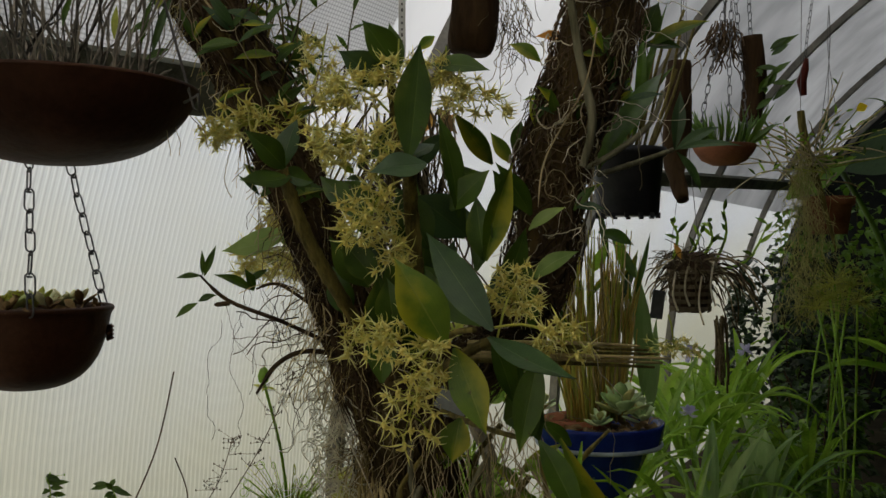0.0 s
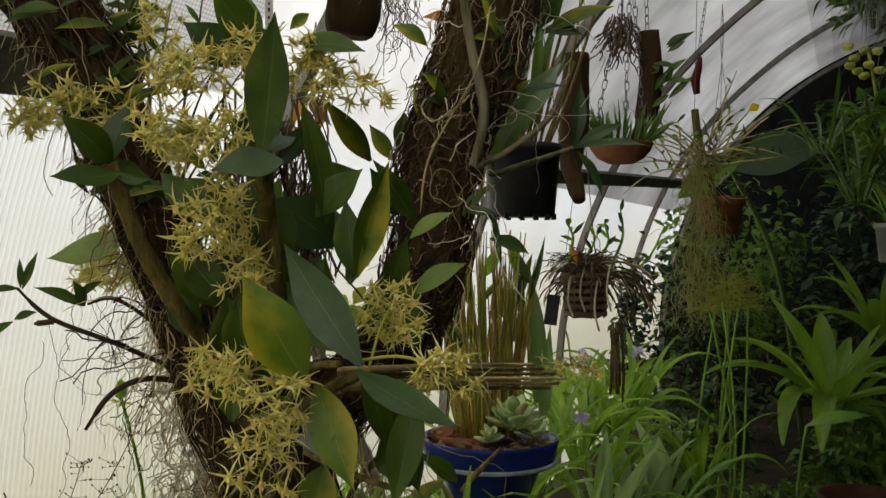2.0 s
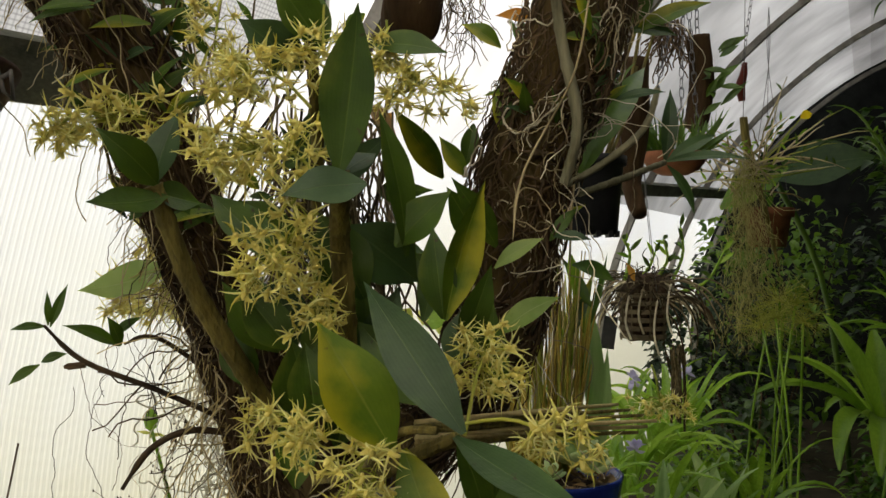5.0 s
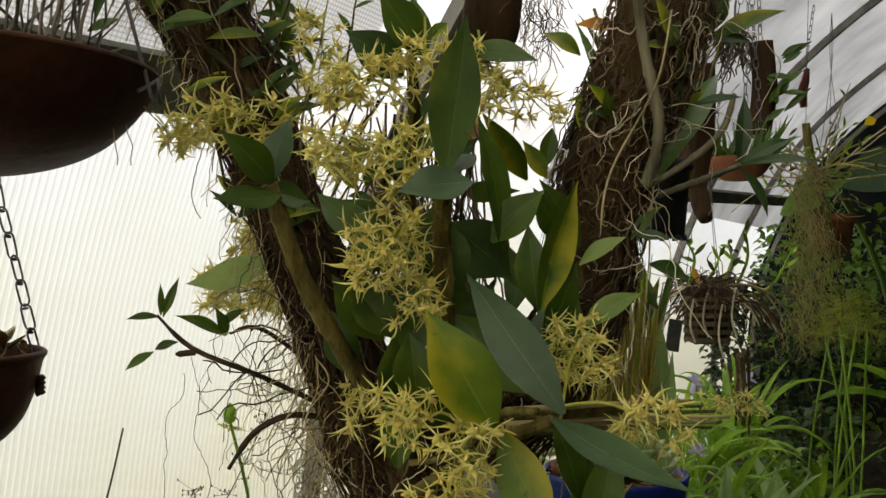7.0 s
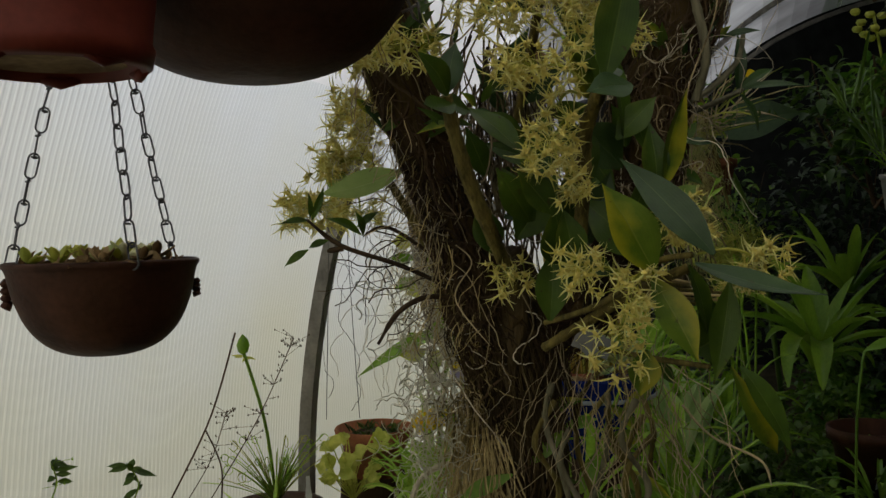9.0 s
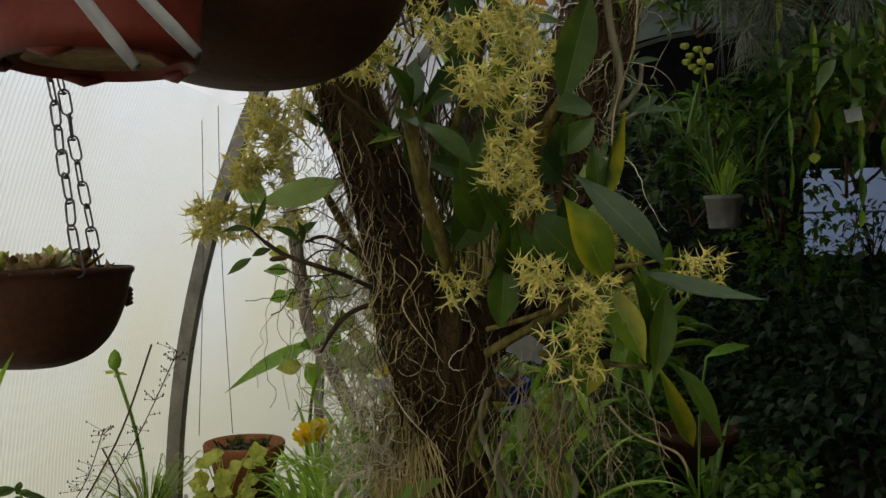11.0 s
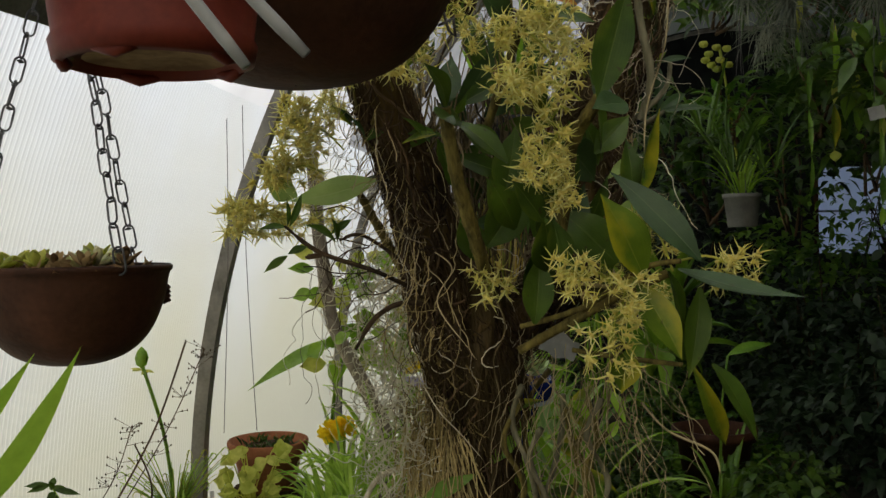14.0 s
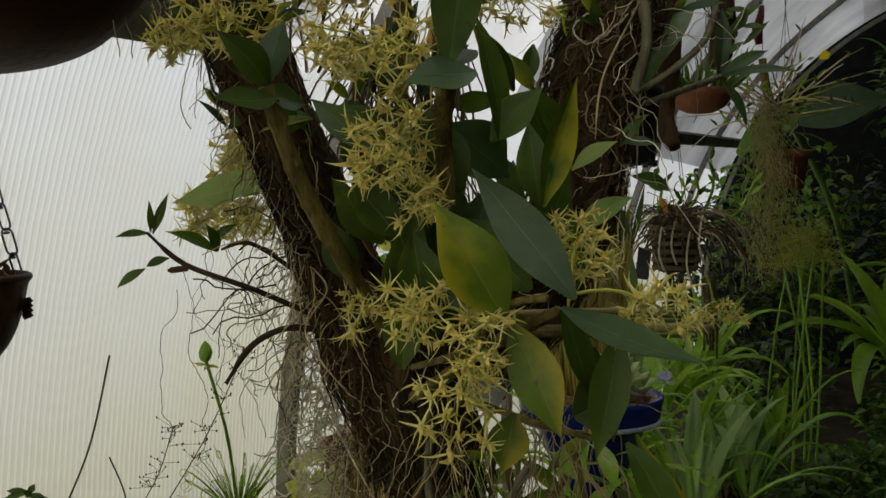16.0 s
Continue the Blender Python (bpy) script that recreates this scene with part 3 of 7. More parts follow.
def creepers(line, rr, n, lo, hi, length, rad, out, wiggle, up=0.0, sides=3, fine=10):
    """Roots that creep over a limb between two shares of its length."""
    g = Geo()
    for _ in range(n):
        u = rnd(lo, hi) * (len(line) - 1)
        i = int(u)
        a = rnd(0, 2 * math.pi)
        r = rr[i] * rnd(1.0, out)
        p = V(line[i])
        L = length * rnd(0.4, 1.3)
        steps = 9
        pts = []
        axis = (line[min(i + 1, len(line) - 1)] - line[max(i - 1, 0)]).normalized()
        s = 1 if rnd(0, 1) < up else -1
        da = rnd(-wiggle, wiggle)
        for k in range(steps + 1):
            c = p + axis * s * L * k / steps
            j = min(range(len(line)), key=lambda q: (line[q] - c).length_squared)
            side = axis.orthogonal().normalized()
            other = axis.cross(side)
            lift = r + (rr[j] - rr[i]) + abs(rnd(-1, 1)) * 0.004 * wiggle
            pts.append(c + side * math.cos(a) * lift + other * math.sin(a) * lift + rvec(0.0022 * wiggle))
            a += da * 0.25 + rnd(-wiggle, wiggle) * 0.25
        k = rad * rnd(0.6, 1.4)
        g.tube(spline(pts, fine), [k] * (fine - 2) + [k * 0.7, k * 0.3], sides, False)
    return g


def crawlers(line, rr, n, lo, hi, length, rad, out, turn, down=0.5, towards=None, steps=16):
    """Roots that wander over a limb in loops and bends; towards: the side on which they start."""
    g = Geo()
    frames = []
    for i in range(len(line)):
        d = (line[min(i + 1, len(line) - 1)] - line[max(i - 1, 0)]).normalized()
        side = d.cross(V((0.3, 0.9, 0.1))).normalized()
        frames.append((side, d.cross(side)))
    seg = (line[-1] - line[0]).length / (len(line) - 1)
    for _ in range(n):
        u, a = rnd(lo, hi) * (len(line) - 1), rnd(0, 2 * math.pi)
        if towards is not None:
            s, o = frames[int(u)]
            a = math.atan2(V(towards).dot(o), V(towards).dot(s)) + rnd(-1.3, 1.3)
        h = math.pi + rnd(-1, 1) * 0.5 if rnd(0, 1) < down else rnd(0, 2 * math.pi)
        ds = length * rnd(0.4, 1.4) / steps
        lift, bend = rnd(1.0, out), 0.0
        pts = []
        for k in range(steps):
            i = min(max(int(u), 0), len(line) - 1)
            s, o = frames[i]
            f = min(max(u - i, 0.0), 1.0)
            c = line[i].lerp(line[min(i + 1, len(line) - 1)], f)
            r = rr[i] * lift
            pts.append(c + (s * math.cos(a) + o * math.sin(a)) * r)
            u += math.cos(h) * ds / seg
            a += math.sin(h) * ds / r
            bend = 0.6 * bend + rnd(-turn, turn)
            h += bend
            lift = min(max(lift + rnd(-0.05, 0.05), 1.0), out)
            if not 0 <= u <= len(line) - 1:
                break
        if len(pts) < 4:
            continue
        k = rad * rnd(0.6, 1.5)
        q = [p + rvec(0.0007) for p in spline(pts, 2 * len(pts))]
        g.tube(q, [k] * (len(q) - 2) + [k * 0.7, k * 0.3], 4, False)
    return g


tagged(part("root_mat", creepers(trunk_line, trunk_r, 1300, 0.3, 1.0, 0.16, 0.0009, 1.1, 0.14), "bark", tree, "matted brown root fibres"), kind="stuff")
tagged(part("root_mat", creepers(left_line, left_r, 800, 0.0, 1.0, 0.09, 0.0008, 1.2, 0.25), "darkroot", tree, "matted brown root fibres"), kind="stuff")
tagged(part("root_mat", creepers(right_line, right_r, 700, 0.05, 1.0, 0.09, 0.0007, 1.3, 0.6), "darkroot", tree, "matted brown root fibres"), kind="stuff")
tagged(part("root_mat", crawlers(right_line, right_r, 420, 0.1, 1.0, 0.1, 0.0011, 1.35, 0.5), "darkroot", tree, "dark matted roots"), kind="stuff")
tagged(part("aerial_root_tangle", crawlers(right_line, right_r, 180, 0.1, 1.0, 0.1, 0.0005, 1.5, 0.7, 0.5, None, 22), "root", tree, "dry wandering aerial roots"), kind="stuff")
tagged(part("root_mat", crawlers(left_line, left_r, 320, 0.1, 1.0, 0.1, 0.0011, 1.25, 0.4), "darkroot", tree, "dark matted roots"), kind="stuff")
tagged(part("aerial_root_tangle", crawlers(left_line, left_r, 22, 0.2, 1.0, 0.09, 0.0004, 1.4, 0.3, 0.85, (-1, -0.2, 0)), "paleroot", tree, "pale wandering aerial roots"), kind="stuff")
tagged(part("straw_mat", crawlers(trunk_line, trunk_r, 300, 0.45, 0.9, 0.07, 0.0005, 1.12, 0.1, 0.97, (-1, 0.15, 0)), "straw", tree, "straw-coloured fibres on the lit side"), kind="stuff")
tagged(part("root_mat", crawlers(trunk_line, trunk_r, 160, 0.35, 0.95, 0.12, 0.0012, 1.08, 0.08, 1.0), "darkroot", tree, "dark matted roots"), kind="stuff")
tagged(part("aerial_root_tangle", crawlers(trunk_line, trunk_r, 12, 0.75, 1.0, 0.14, 0.0005, 1.35, 0.4, 0.7, (-0.8, -1, 0)), "paleroot", tree, "pale wandering aerial roots"), kind="stuff")
tagged(part("aerial_root_tangle", crawlers(right_line, right_r, 60, 0.15, 1.0, 0.12, 0.0006, 1.6, 0.6, 0.45, None, 22), "paleroot", tree, "pale wandering aerial roots"), kind="stuff")
tagged(part("aerial_root_tangle", creepers(left_line, left_r, 40, 0.1, 1.0, 0.1, 0.0005, 1.5, 0.5, 0.2, 4, 24), "root", tree, "pale wandering aerial roots"), kind="stuff")
tagged(part("aerial_root_tangle", creepers(trunk_line, trunk_r, 6, 0.45, 1.0, 0.2, 0.0006, 1.2, 0.3, 0, 4, 24), "root", tree, "pale wandering aerial roots"), kind="stuff")

# fringe of short fine roots that stand off the lit side of the fork
g = Geo()
for _ in range(220):
    i = random.randrange(6, 84)
    p = left_line[i] + V((rnd(-1.0, -0.2), rnd(-0.9, 0.5), 0)).normalized() * left_r[i]
    g.tube(wander(p, V((rnd(-1.0, 0.1), rnd(-0.5, 0.3), rnd(-0.9, 0.1))), rnd(0.015, 0.05), 8, 0.3, 0.12), rnd(0.00025, 0.0005), 3, False)
tagged(part("root_fringe", g, "straw", tree, "fringe of short dry straw-coloured roots"), kind="stuff")

# loose roots that leave the limbs into the air
g = Geo()
for _ in range(110):
    i = random.randrange(4, 80)
    p = left_line[i] + V((rnd(-1, 0.2), rnd(-0.5, 0.6), rnd(-0.3, 0.3))) * 0.03
    g.tube(wander(p, V((rnd(-0.8, 0.1), rnd(-0.4, 0.4), rnd(-0.9, 0.0))), rnd(0.03, 0.085), 14, 0.7, 0.2), rnd(0.0003, 0.0006), 3, False)
for _ in range(90):
    i = random.randrange(24, 88)
    p = right_line[i] + rvec(0.03)
    g.tube(wander(p, V((rnd(-0.7, 1), rnd(-0.8, 0.4), rnd(-0.8, 0.5))), rnd(0.06, 0.2), 22, 0.5, 0.1), rnd(0.0003, 0.0006), 3, False)
tagged(part("loose_root_tangle", g, "paleroot", tree, "thin loose roots hanging in the air"), kind="stuff")
g = Geo()
for _ in range(60):
    i = random.randrange(24, 66)
    p = left_line[i] + V((rnd(-1, 1), rnd(-1, 0.5), rnd(-0.3, 0.3))) * 0.03
    g.tube(wander(p, V((rnd(-0.2, 0.25), rnd(-0.2, 0.2), -1)), rnd(0.03, 0.12), 14, 0.32, 0.15), rnd(0.00025, 0.0006), 4, False)
tagged(part("hanging_root_mat", g, "root", tree, "straight dry roots hanging from the limb"), kind="stuff")
g = Geo()
for _ in range(34):
    p = V((-0.131, 1.086, 1.416)) + V((rnd(-0.06, 0.06), rnd(-0.03, 0.12), rnd(-0.06, 0.05)))
    g.tube(wander(p, V((rnd(-1, 0.3), rnd(-0.3, 0.3), rnd(-0.3, 0.5))), rnd(0.04, 0.1), 8, 0.5, 0.1), rnd(0.0004, 0.0011), 3, False)
tagged(part("twig_tangle", g, "darkroot", tree, "dark thin twigs"), kind="stuff")


def root_line(pts, rad, mat="root", name="aerial_root"):
    return part(name, Geo().tube(spline(pts, 24), [rad] * 20 + [rad * 0.8, rad * 0.6, rad * 0.5, rad * 0.3], 5), mat, tree)


root_line([(-0.074, 1.014, 1.396), (-0.057, 1.017, 1.358), (-0.069, 1.023, 1.321), (-0.059, 1.029, 1.276), (-0.064, 1.043, 1.231), (-0.062, 1.042, 1.168)], 0.0009)
root_line([(-0.135, 1.11, 1.32), (-0.118, 1.1, 1.285), (-0.104, 1.09, 1.258), (-0.09, 1.066, 1.237), (-0.076, 1.04, 1.213)], 0.0008, "paleroot")
root_line([(-0.09, 1.18, 1.172), (-0.11, 1.2, 1.172), (-0.128, 1.21, 1.166), (-0.15, 1.21, 1.146), (-0.162, 1.205, 1.1), (-0.155, 1.2, 1.0)], 0.0036, "paleroot")

# straw-coloured fringe that hangs down the lit side of the trunk, brown tangle at its top
g, h = Geo(), Geo()
for _ in range(300):
    u = rnd(0, 1)
    p = V((-0.108, 1.175, 1.24)).lerp(V((-0.08, 1.105, 1.275)), u) + V((rnd(-0.012, 0.012), rnd(-0.014, 0.014), rnd(-0.17, 0.06) * rnd(0.3, 1)))
    g.tube(wander(p, V((rnd(-0.06, 0.1), rnd(-0.1, 0.1), -1)), rnd(0.05, 0.17), 12, 0.2, 0.12), rnd(0.0004, 0.0009), 4, False)
for _ in range(60):
    p = V((-0.115, 1.175, 1.25)).lerp(V((-0.09, 1.108, 1.275)), rnd(0, 1)) + rvec(0.014)
    h.tube(wander(p, V((rnd(-1, 0.6), rnd(-0.6, 0.4), rnd(-0.8, 0.5))), rnd(0.03, 0.06), 9, 0.6, 0.1), rnd(0.0004, 0.0008), 3, False)
tagged(part("straw_fringe", g, "straw", tree, "hanging fringe of straw-coloured fibres"), kind="stuff")
tagged(part("root_tuft", h, "root", tree, "brown tangle of dry roots"), kind="stuff")
root_line([(-0.136, 1.021, 1.44), (-0.124, 1.004, 1.422), (-0.142, 1.002, 1.387), (-0.109, 0.997, 1.339)], 0.0008)
root_line([(0.084, 0.972, 1.272), (0.109, 0.96, 1.241), (0.151, 0.94, 1.218), (0.16, 0.935, 1.193)], 0.0014)
root_line([(0.158, 1.012, 1.736), (0.142, 0.998, 1.671), (0.099, 0.974, 1.594), (0.09, 0.968, 1.542)], 0.001)
root_line([(0.182, 1.104, 1.803), (0.185, 1.104, 1.685), (0.169, 1.104, 1.593), (0.166, 1.104, 1.514)], 0.0013)

# wiry dark tendrils that hang out into the light
g = Geo()
for _ in range(30):
    p = V(random.choice(((-0.237, 1.067, 1.437), (-0.185, 1.057, 1.419), (-0.148, 1.067, 1.399), (-0.209, 1.087, 1.461), (-0.13, 1.076, 1.372), (-0.164, 1.086, 1.526), (-0.197, 1.057, 1.588)))) + rvec(0.025)
    g.tube(wander(p, V((rnd(-0.4, 0.35), rnd(-0.4, 0.4), -1)), rnd(0.05, 0.17), 30, 0.5, 0.16), rnd(0.0002, 0.0005), 3, False)
tagged(part("tendril_tangle", g, "darkroot", tree, "wiry dark tendrils against the light"), kind="stuff")

# inner leaves that fill the fork
for _ in range(9):
    p = V((0.036, 1.065, 1.45)) + V((rnd(-0.05, 0.07), rnd(-0.03, 0.04), rnd(-0.07, 0.1)))
    part("leaf", Geo().blade(p, p + V((rnd(-0.6, 0.5), rnd(-0.3, 0.3), rnd(0.2, 1.0))).normalized() * rnd(0.05, 0.085), rnd(0.02, 0.032), (rnd(-0.6, 0.4), -1, rnd(-0.1, 0.4)), 0.06, 0.25, 9, 2), random.choice(("leaf", "leaf", "leafblue")), tree)

for _ in range(12):
    p = V((-0.044, 1.087, 1.523)) + V((rnd(-0.05, 0.04), rnd(-0.03, 0.05), rnd(-0.08, 0.1)))
    part("leaf", Geo().blade(p, p + V((rnd(-0.6, 0.6), rnd(-0.4, 0.2), rnd(-0.5, 1.0))).normalized() * rnd(0.05, 0.085), rnd(0.018, 0.028), (rnd(-0.6, 0.4), -1, rnd(-0.1, 0.4)), 0.06, 0.25, 9, 2), random.choice(("leaf", "leaf", "leafblue", "leafyellow")), tree)
g = Geo()
for _ in range(200):
    p = V((-0.043, 1.109, 1.551)) + V((rnd(-0.06, 0.05), rnd(-0.02, 0.06), rnd(-0.03, 0.13)))
    g.tube(wander(p, V((rnd(-0.4, 0.5), rnd(-0.2, 0.2), -1)), rnd(0.06, 0.18), 10, 0.35, 0.15), rnd(0.0005, 0.0014), 4, False)
tagged(part("inner_root_mat", g, "fibre", tree, "brown roots hanging inside the fork"), kind="stuff")

g = Geo()
for _ in range(110):
    p = V((-0.135, 1.06, 1.44)) + V((rnd(-0.035, 0.035), rnd(-0.02, 0.06), rnd(-0.1, 0.09)))
    g.tube(wander(p, V((rnd(-1.0, 0.3), rnd(-0.4, 0.4), rnd(-1.0, 0.2))), rnd(0.02, 0.07), 9, 0.3, 0.14), rnd(0.0003, 0.0006), 4, False)
tagged(part("straw_root_tuft", g, "straw", tree, "straw-like dry roots fanning from the trunk"), kind="stuff")

# ---- sprouts along the limbs ----
for line, lo, hi, n in ((left_line, 40, 88, 40), (right_line, 40, 88, 20)):
    for _ in range(n):
        i = random.randrange(lo, hi)
        sx = rnd(-1, 1)
        p = line[i] + V((sx * 0.03, rnd(-0.04, 0.01), rnd(-0.02, 0.02)))
        e = p + V((sx * rnd(0.01, 0.06), rnd(-0.04, 0.02), rnd(-0.01, 0.07)))
        sprout = part("sprout", Geo().tube(wander(p, e - p, (e - p).length, 5, 0.2, -0.05), [0.0014, 0.0013, 0.0012, 0.001, 0.0008, 0.0005], 4), "cane", tree)
        for q in range(random.choice((2, 3, 4))):
            b = p.lerp(e, rnd(0.5, 1.0))
            g = Geo().blade(b, b + V((rnd(-1, 1), rnd(-0.5, 0.3), rnd(-0.2, 1.0))).normalized() * rnd(0.022, 0.05), rnd(0.007, 0.013), (rnd(-0.4, 0.4), -1, 0.5), 0.1, 0.25, 7, 1)
            part("leaf", g, random.choice(("leaf", "leaf", "leafyellow", "leafblue")), sprout)

# ---- twisted canes and hair roots below the reaching canes ----
g = Geo()
for _ in range(80):
    p = V((0.042, 0.981, 1.325)) + V((rnd(-0.08, 0.06), rnd(-0.04, 0.08), rnd(-0.06, 0.03)))
    g.tube(wander(p, V((rnd(-0.4, 0.4), rnd(-0.2, 0.2), -1)), rnd(0.08, 0.2), 14, 0.5, 0.2), rnd(0.0003, 0.0007), 3, False)
tagged(part("hair_root_tangle", g, "root", tree, "fine hair roots hanging in a veil"), kind="stuff")
for x, y, z, lean in ((-0.023, 1.034, 1.294, 0.006), (0.006, 1.021, 1.251, -0.018), (-0.045, 1.034, 1.271, 0.01), (0.029, 1.0, 1.28, 0.022), (0.09, 1.024, 1.229, -0.03), (0.05, 1.06, 1.26, 0.0), (0.075, 1.1, 1.24, 0.015), (0.02, 1.1, 1.27, 0.01), (0.11, 1.13, 1.25, 0.02), (0.06, 1.14, 1.29, -0.01)):
    bow = [V((x + lean * q + rnd(-0.026, 0.026), y - 0.012 * q + rnd(-0.02, 0.02), 1.0 + (z - 1.0) * q)) for q in (0.0, 0.25, 0.45, 0.65, 0.85, 1.0)]
    line = spline(bow, 30)
    part("knobby_cane", Geo().tube(line, [0.0024 + 0.0014 * abs(math.sin(k * 0.62)) for k in range(30)], 8), random.choice(("greycane", "cane", "cane", "greycane")), tree, "knobby jointed cane")
for _ in range(30):
    p = V((0.033, 1.071, 1.238)) + V((rnd(-0.1, 0.12), rnd(0.0, 0.1), rnd(-0.14, 0.03)))
    g = Geo().blade(p, p + V((rnd(-1, 1), rnd(-0.5, 0.3), rnd(-0.6, 0.8))).normalized() * rnd(0.04, 0.08), rnd(0.012, 0.022), (rnd(-0.4, 0.4), -1, 0.5), 0.1, 0.25, 7, 1)
    part("leaf", g, random.choice(("leaf", "leafyellow", "midgreen", "grass")), tree)

# ---- curtain of grey hanging moss on the lit side of the trunk ----
g = Geo()
for _ in range(360):
    p = V((-0.122, 1.19, 1.3)) + V((rnd(-0.04, 0.04), rnd(-0.07, 0.06), rnd(-0.2, 0.16)))
    g.tube(wander(p, V((rnd(-1, 1), rnd(-0.5, 0.5), -0.6)), rnd(0.05, 0.14), 22, 0.8, 0.12), rnd(0.0004, 0.0009), 3, False)
for _ in range(70):
    p = V((-0.166, 1.202, 1.556)) + V((rnd(-0.04, 0.04), rnd(-0.05, 0.05), rnd(-0.1, 0.06)))
    g.tube(wander(p, V((rnd(-1, 1), 0, -0.5)), rnd(0.05, 0.12), 12, 0.9, 0.2), rnd(0.0003, 0.0006), 3, False)
for _ in range(5):
    p = V((-0.189, 1.229, 1.435)) + V((rnd(-0.03, 0.01), rnd(-0.05, 0.05), 0))
    g.tube(wander(p, V((0, 0, -1)), 0.2, 34, 0.7, 0.5), 0.0005, 3, False)
tagged(whole("hanging_moss", g, "moss", "curly grey hanging moss draped on the trunk", "moss"), kind="stuff")

# a faded bloom caught in the roots of the trunk
scrap = thing("faded_bloom", (-0.095, 1.21, 1.284), "faded blue and yellow petals caught among the trunk's roots", "flower")
for b, t, w, m in (((-0.105, 1.21, 1.282), (-0.072, 1.205, 1.268), 0.013, "violet"), ((-0.1, 1.21, 1.288), (-0.078, 1.202, 1.304), 0.015, "yellowbloom"), ((-0.076, 1.21, 1.276), (-0.07, 1.205, 1.244), 0.008, "brick")):
    part("petal", Geo().blade(b, t, w, (0.1, -1, 0.3), 0.12, 0.4, 5, 1, 0.6, 0.3), m, scrap)

# ---- orchids: flowers, canes and leaves ----
def flower_mesh(seed):
    """Six long, narrow, curling tepals round a blunt ochre lip."""
    random.seed(seed)
    g = Geo()
    for k in range(7):
        a = 2 * math.pi * k / 7 + rnd(-0.4, 0.4)
        d = V((math.cos(a), math.sin(a), rnd(-0.5, 1.2))).normalized()
        L = rnd(0.011, 0.018)
        side = V((-d.y, d.x, rnd(-0.4, 0.4))).normalized()
        nor = d.cross(side)
        c1, c2, c3 = rnd(-0.2, 0.2), rnd(-0.3, 0.3), rnd(-0.1, 0.35)
        rings = []
        for u, w in ((0, 0.7), (0.2, 1.0), (0.45, 0.85), (0.7, 0.55), (0.88, 0.3), (1.0, 0.06)):
            c = d * L * u + side * L * (c1 * math.sin(3.1 * u) + c2 * u * u) + nor * L * c3 * u * u
            w *= 0.00088
            rings.append([c - side * w, c + nor * w * 0.75, c + side * w, c - nor * w * 0.3])
        g.grid(rings, True)
    petals = len(g.f)
    g.blade((0, 0, 0.001), (0.001, -0.006, 0.005), 0.0045, (0, 0, 1), 0.25, 0.6, 4, 1, 0.5, 0.4, 0.6, 0.2)
    g.tube([(0, 0, -0.003), (0, 0.001, 0.002), (0, 0, 0.007)], [0.0012, 0.002, 0.001], 6)
    me = g.mesh("flower")
    me.materials.append(M["flower"])
    me.materials.append(M["lip"])
    me.polygons.foreach_set("material_index", [int(k >= petals) for k in range(len(me.polygons))])
    return me


FLOWERS = [flower_mesh(s) for s in range(9)]
random.seed(11)


def spray(plant, centre, spread, n, root=None, size=1.0, face=(0, -1, -0.1), label=""):
    """A cluster of spidery flowers on a short branched stalk."""
    c = V(centre)
    sx, sy, sz = spread
    root = V(root) if root is not None else c + V((0, 0.03, 0.04))
    n = round(n * 2.5)
    places = [c + V((rnd(-1, 1) * sx, rnd(-1, 1) * sy, rnd(-1, 1) * sz)) for _ in range(n)]
    g = Geo()
    stalk = spline([root, (root + c) / 2 + V((0, 0, 0.008)), c], 8)
    g.tube(stalk, [0.0012] * 7 + [0.0006], 4)
    for p in places:
        q = min(stalk, key=lambda s: (s - p).length)
        g.tube([q, (q + p) / 2 + V((0, 0, 0.004)), p], 0.0005, 3, False)
    s = part("flower_spray", g, "lime", plant, label)
    for p in places:
        d = ((p - c) * 20 + V(face) + rvec(0.7)).normalized()
        m = Matrix.Translation(p) @ d.to_track_quat("Z", "Y").to_matrix().to_4x4() @ pose(0, 0, 0, 0, 0, rnd(0, 360)) @ Matrix.Scale(size * rnd(0.85, 1.2), 4)
        f = part("flower", random.choice(FLOWERS), "flower", s)
        f.matrix_basis = m
    return s


def cane(plant, pts, rad, mat="cane"):
    """A ribbed cane with swollen nodes and papery rings."""
    n, sides = 50, 18
    line = spline(pts, n)
    rad *= 0.78
    rr = [rad * (1 + 0.16 * max(0.0, math.cos(2 * math.pi * k / 7)) ** 6) * (1 - 0.35 * abs(k / (n - 1) - 0.45)) for k in range(n)]
    g = Geo().tube(line, rr, sides)
    for k in range(n * sides):
        c = line[k // sides]
        g.v[k] = c + (g.v[k] - c) * (1.0 + (0.14 if k % 2 else -0.14))
    return part("cane", g, mat, plant)


def lf(plant, base, tip, width, normal=(0, -1, 0.2), mat="leaf", bend=0.05, fold=0.25, peak=0.45, label="", wave=0.03, droop=0.0, name="leaf"):
    g = Geo().blade(base, tip, width, normal, bend, fold, 14, 3, peak, 0.0, 0.12, wave, droop)
    if width < 0.018 or mat in ("leafpale", "bright", "grass", "midgreen", "foliage", "lime"):
        return part(name, g, mat, plant, label)
    n = len(g.v)
    g.f += [tuple(reversed([k + n for k in q])) for q in g.f]
    axis = (V(tip) - V(base)).normalized()
    side = axis.cross(V(normal)).normalized()
    nor = side.cross(axis)
    g.uv.update({k + n: c for k, c in list(g.uv.items())})
    g.v += [p - nor * 0.0006 for p in g.v]
    return part(name, g, mat, plant, label)


orchid = "spidery pale yellow dendrobium orchid with thick leaves on the tree"
G1 = "orchids on the tree"
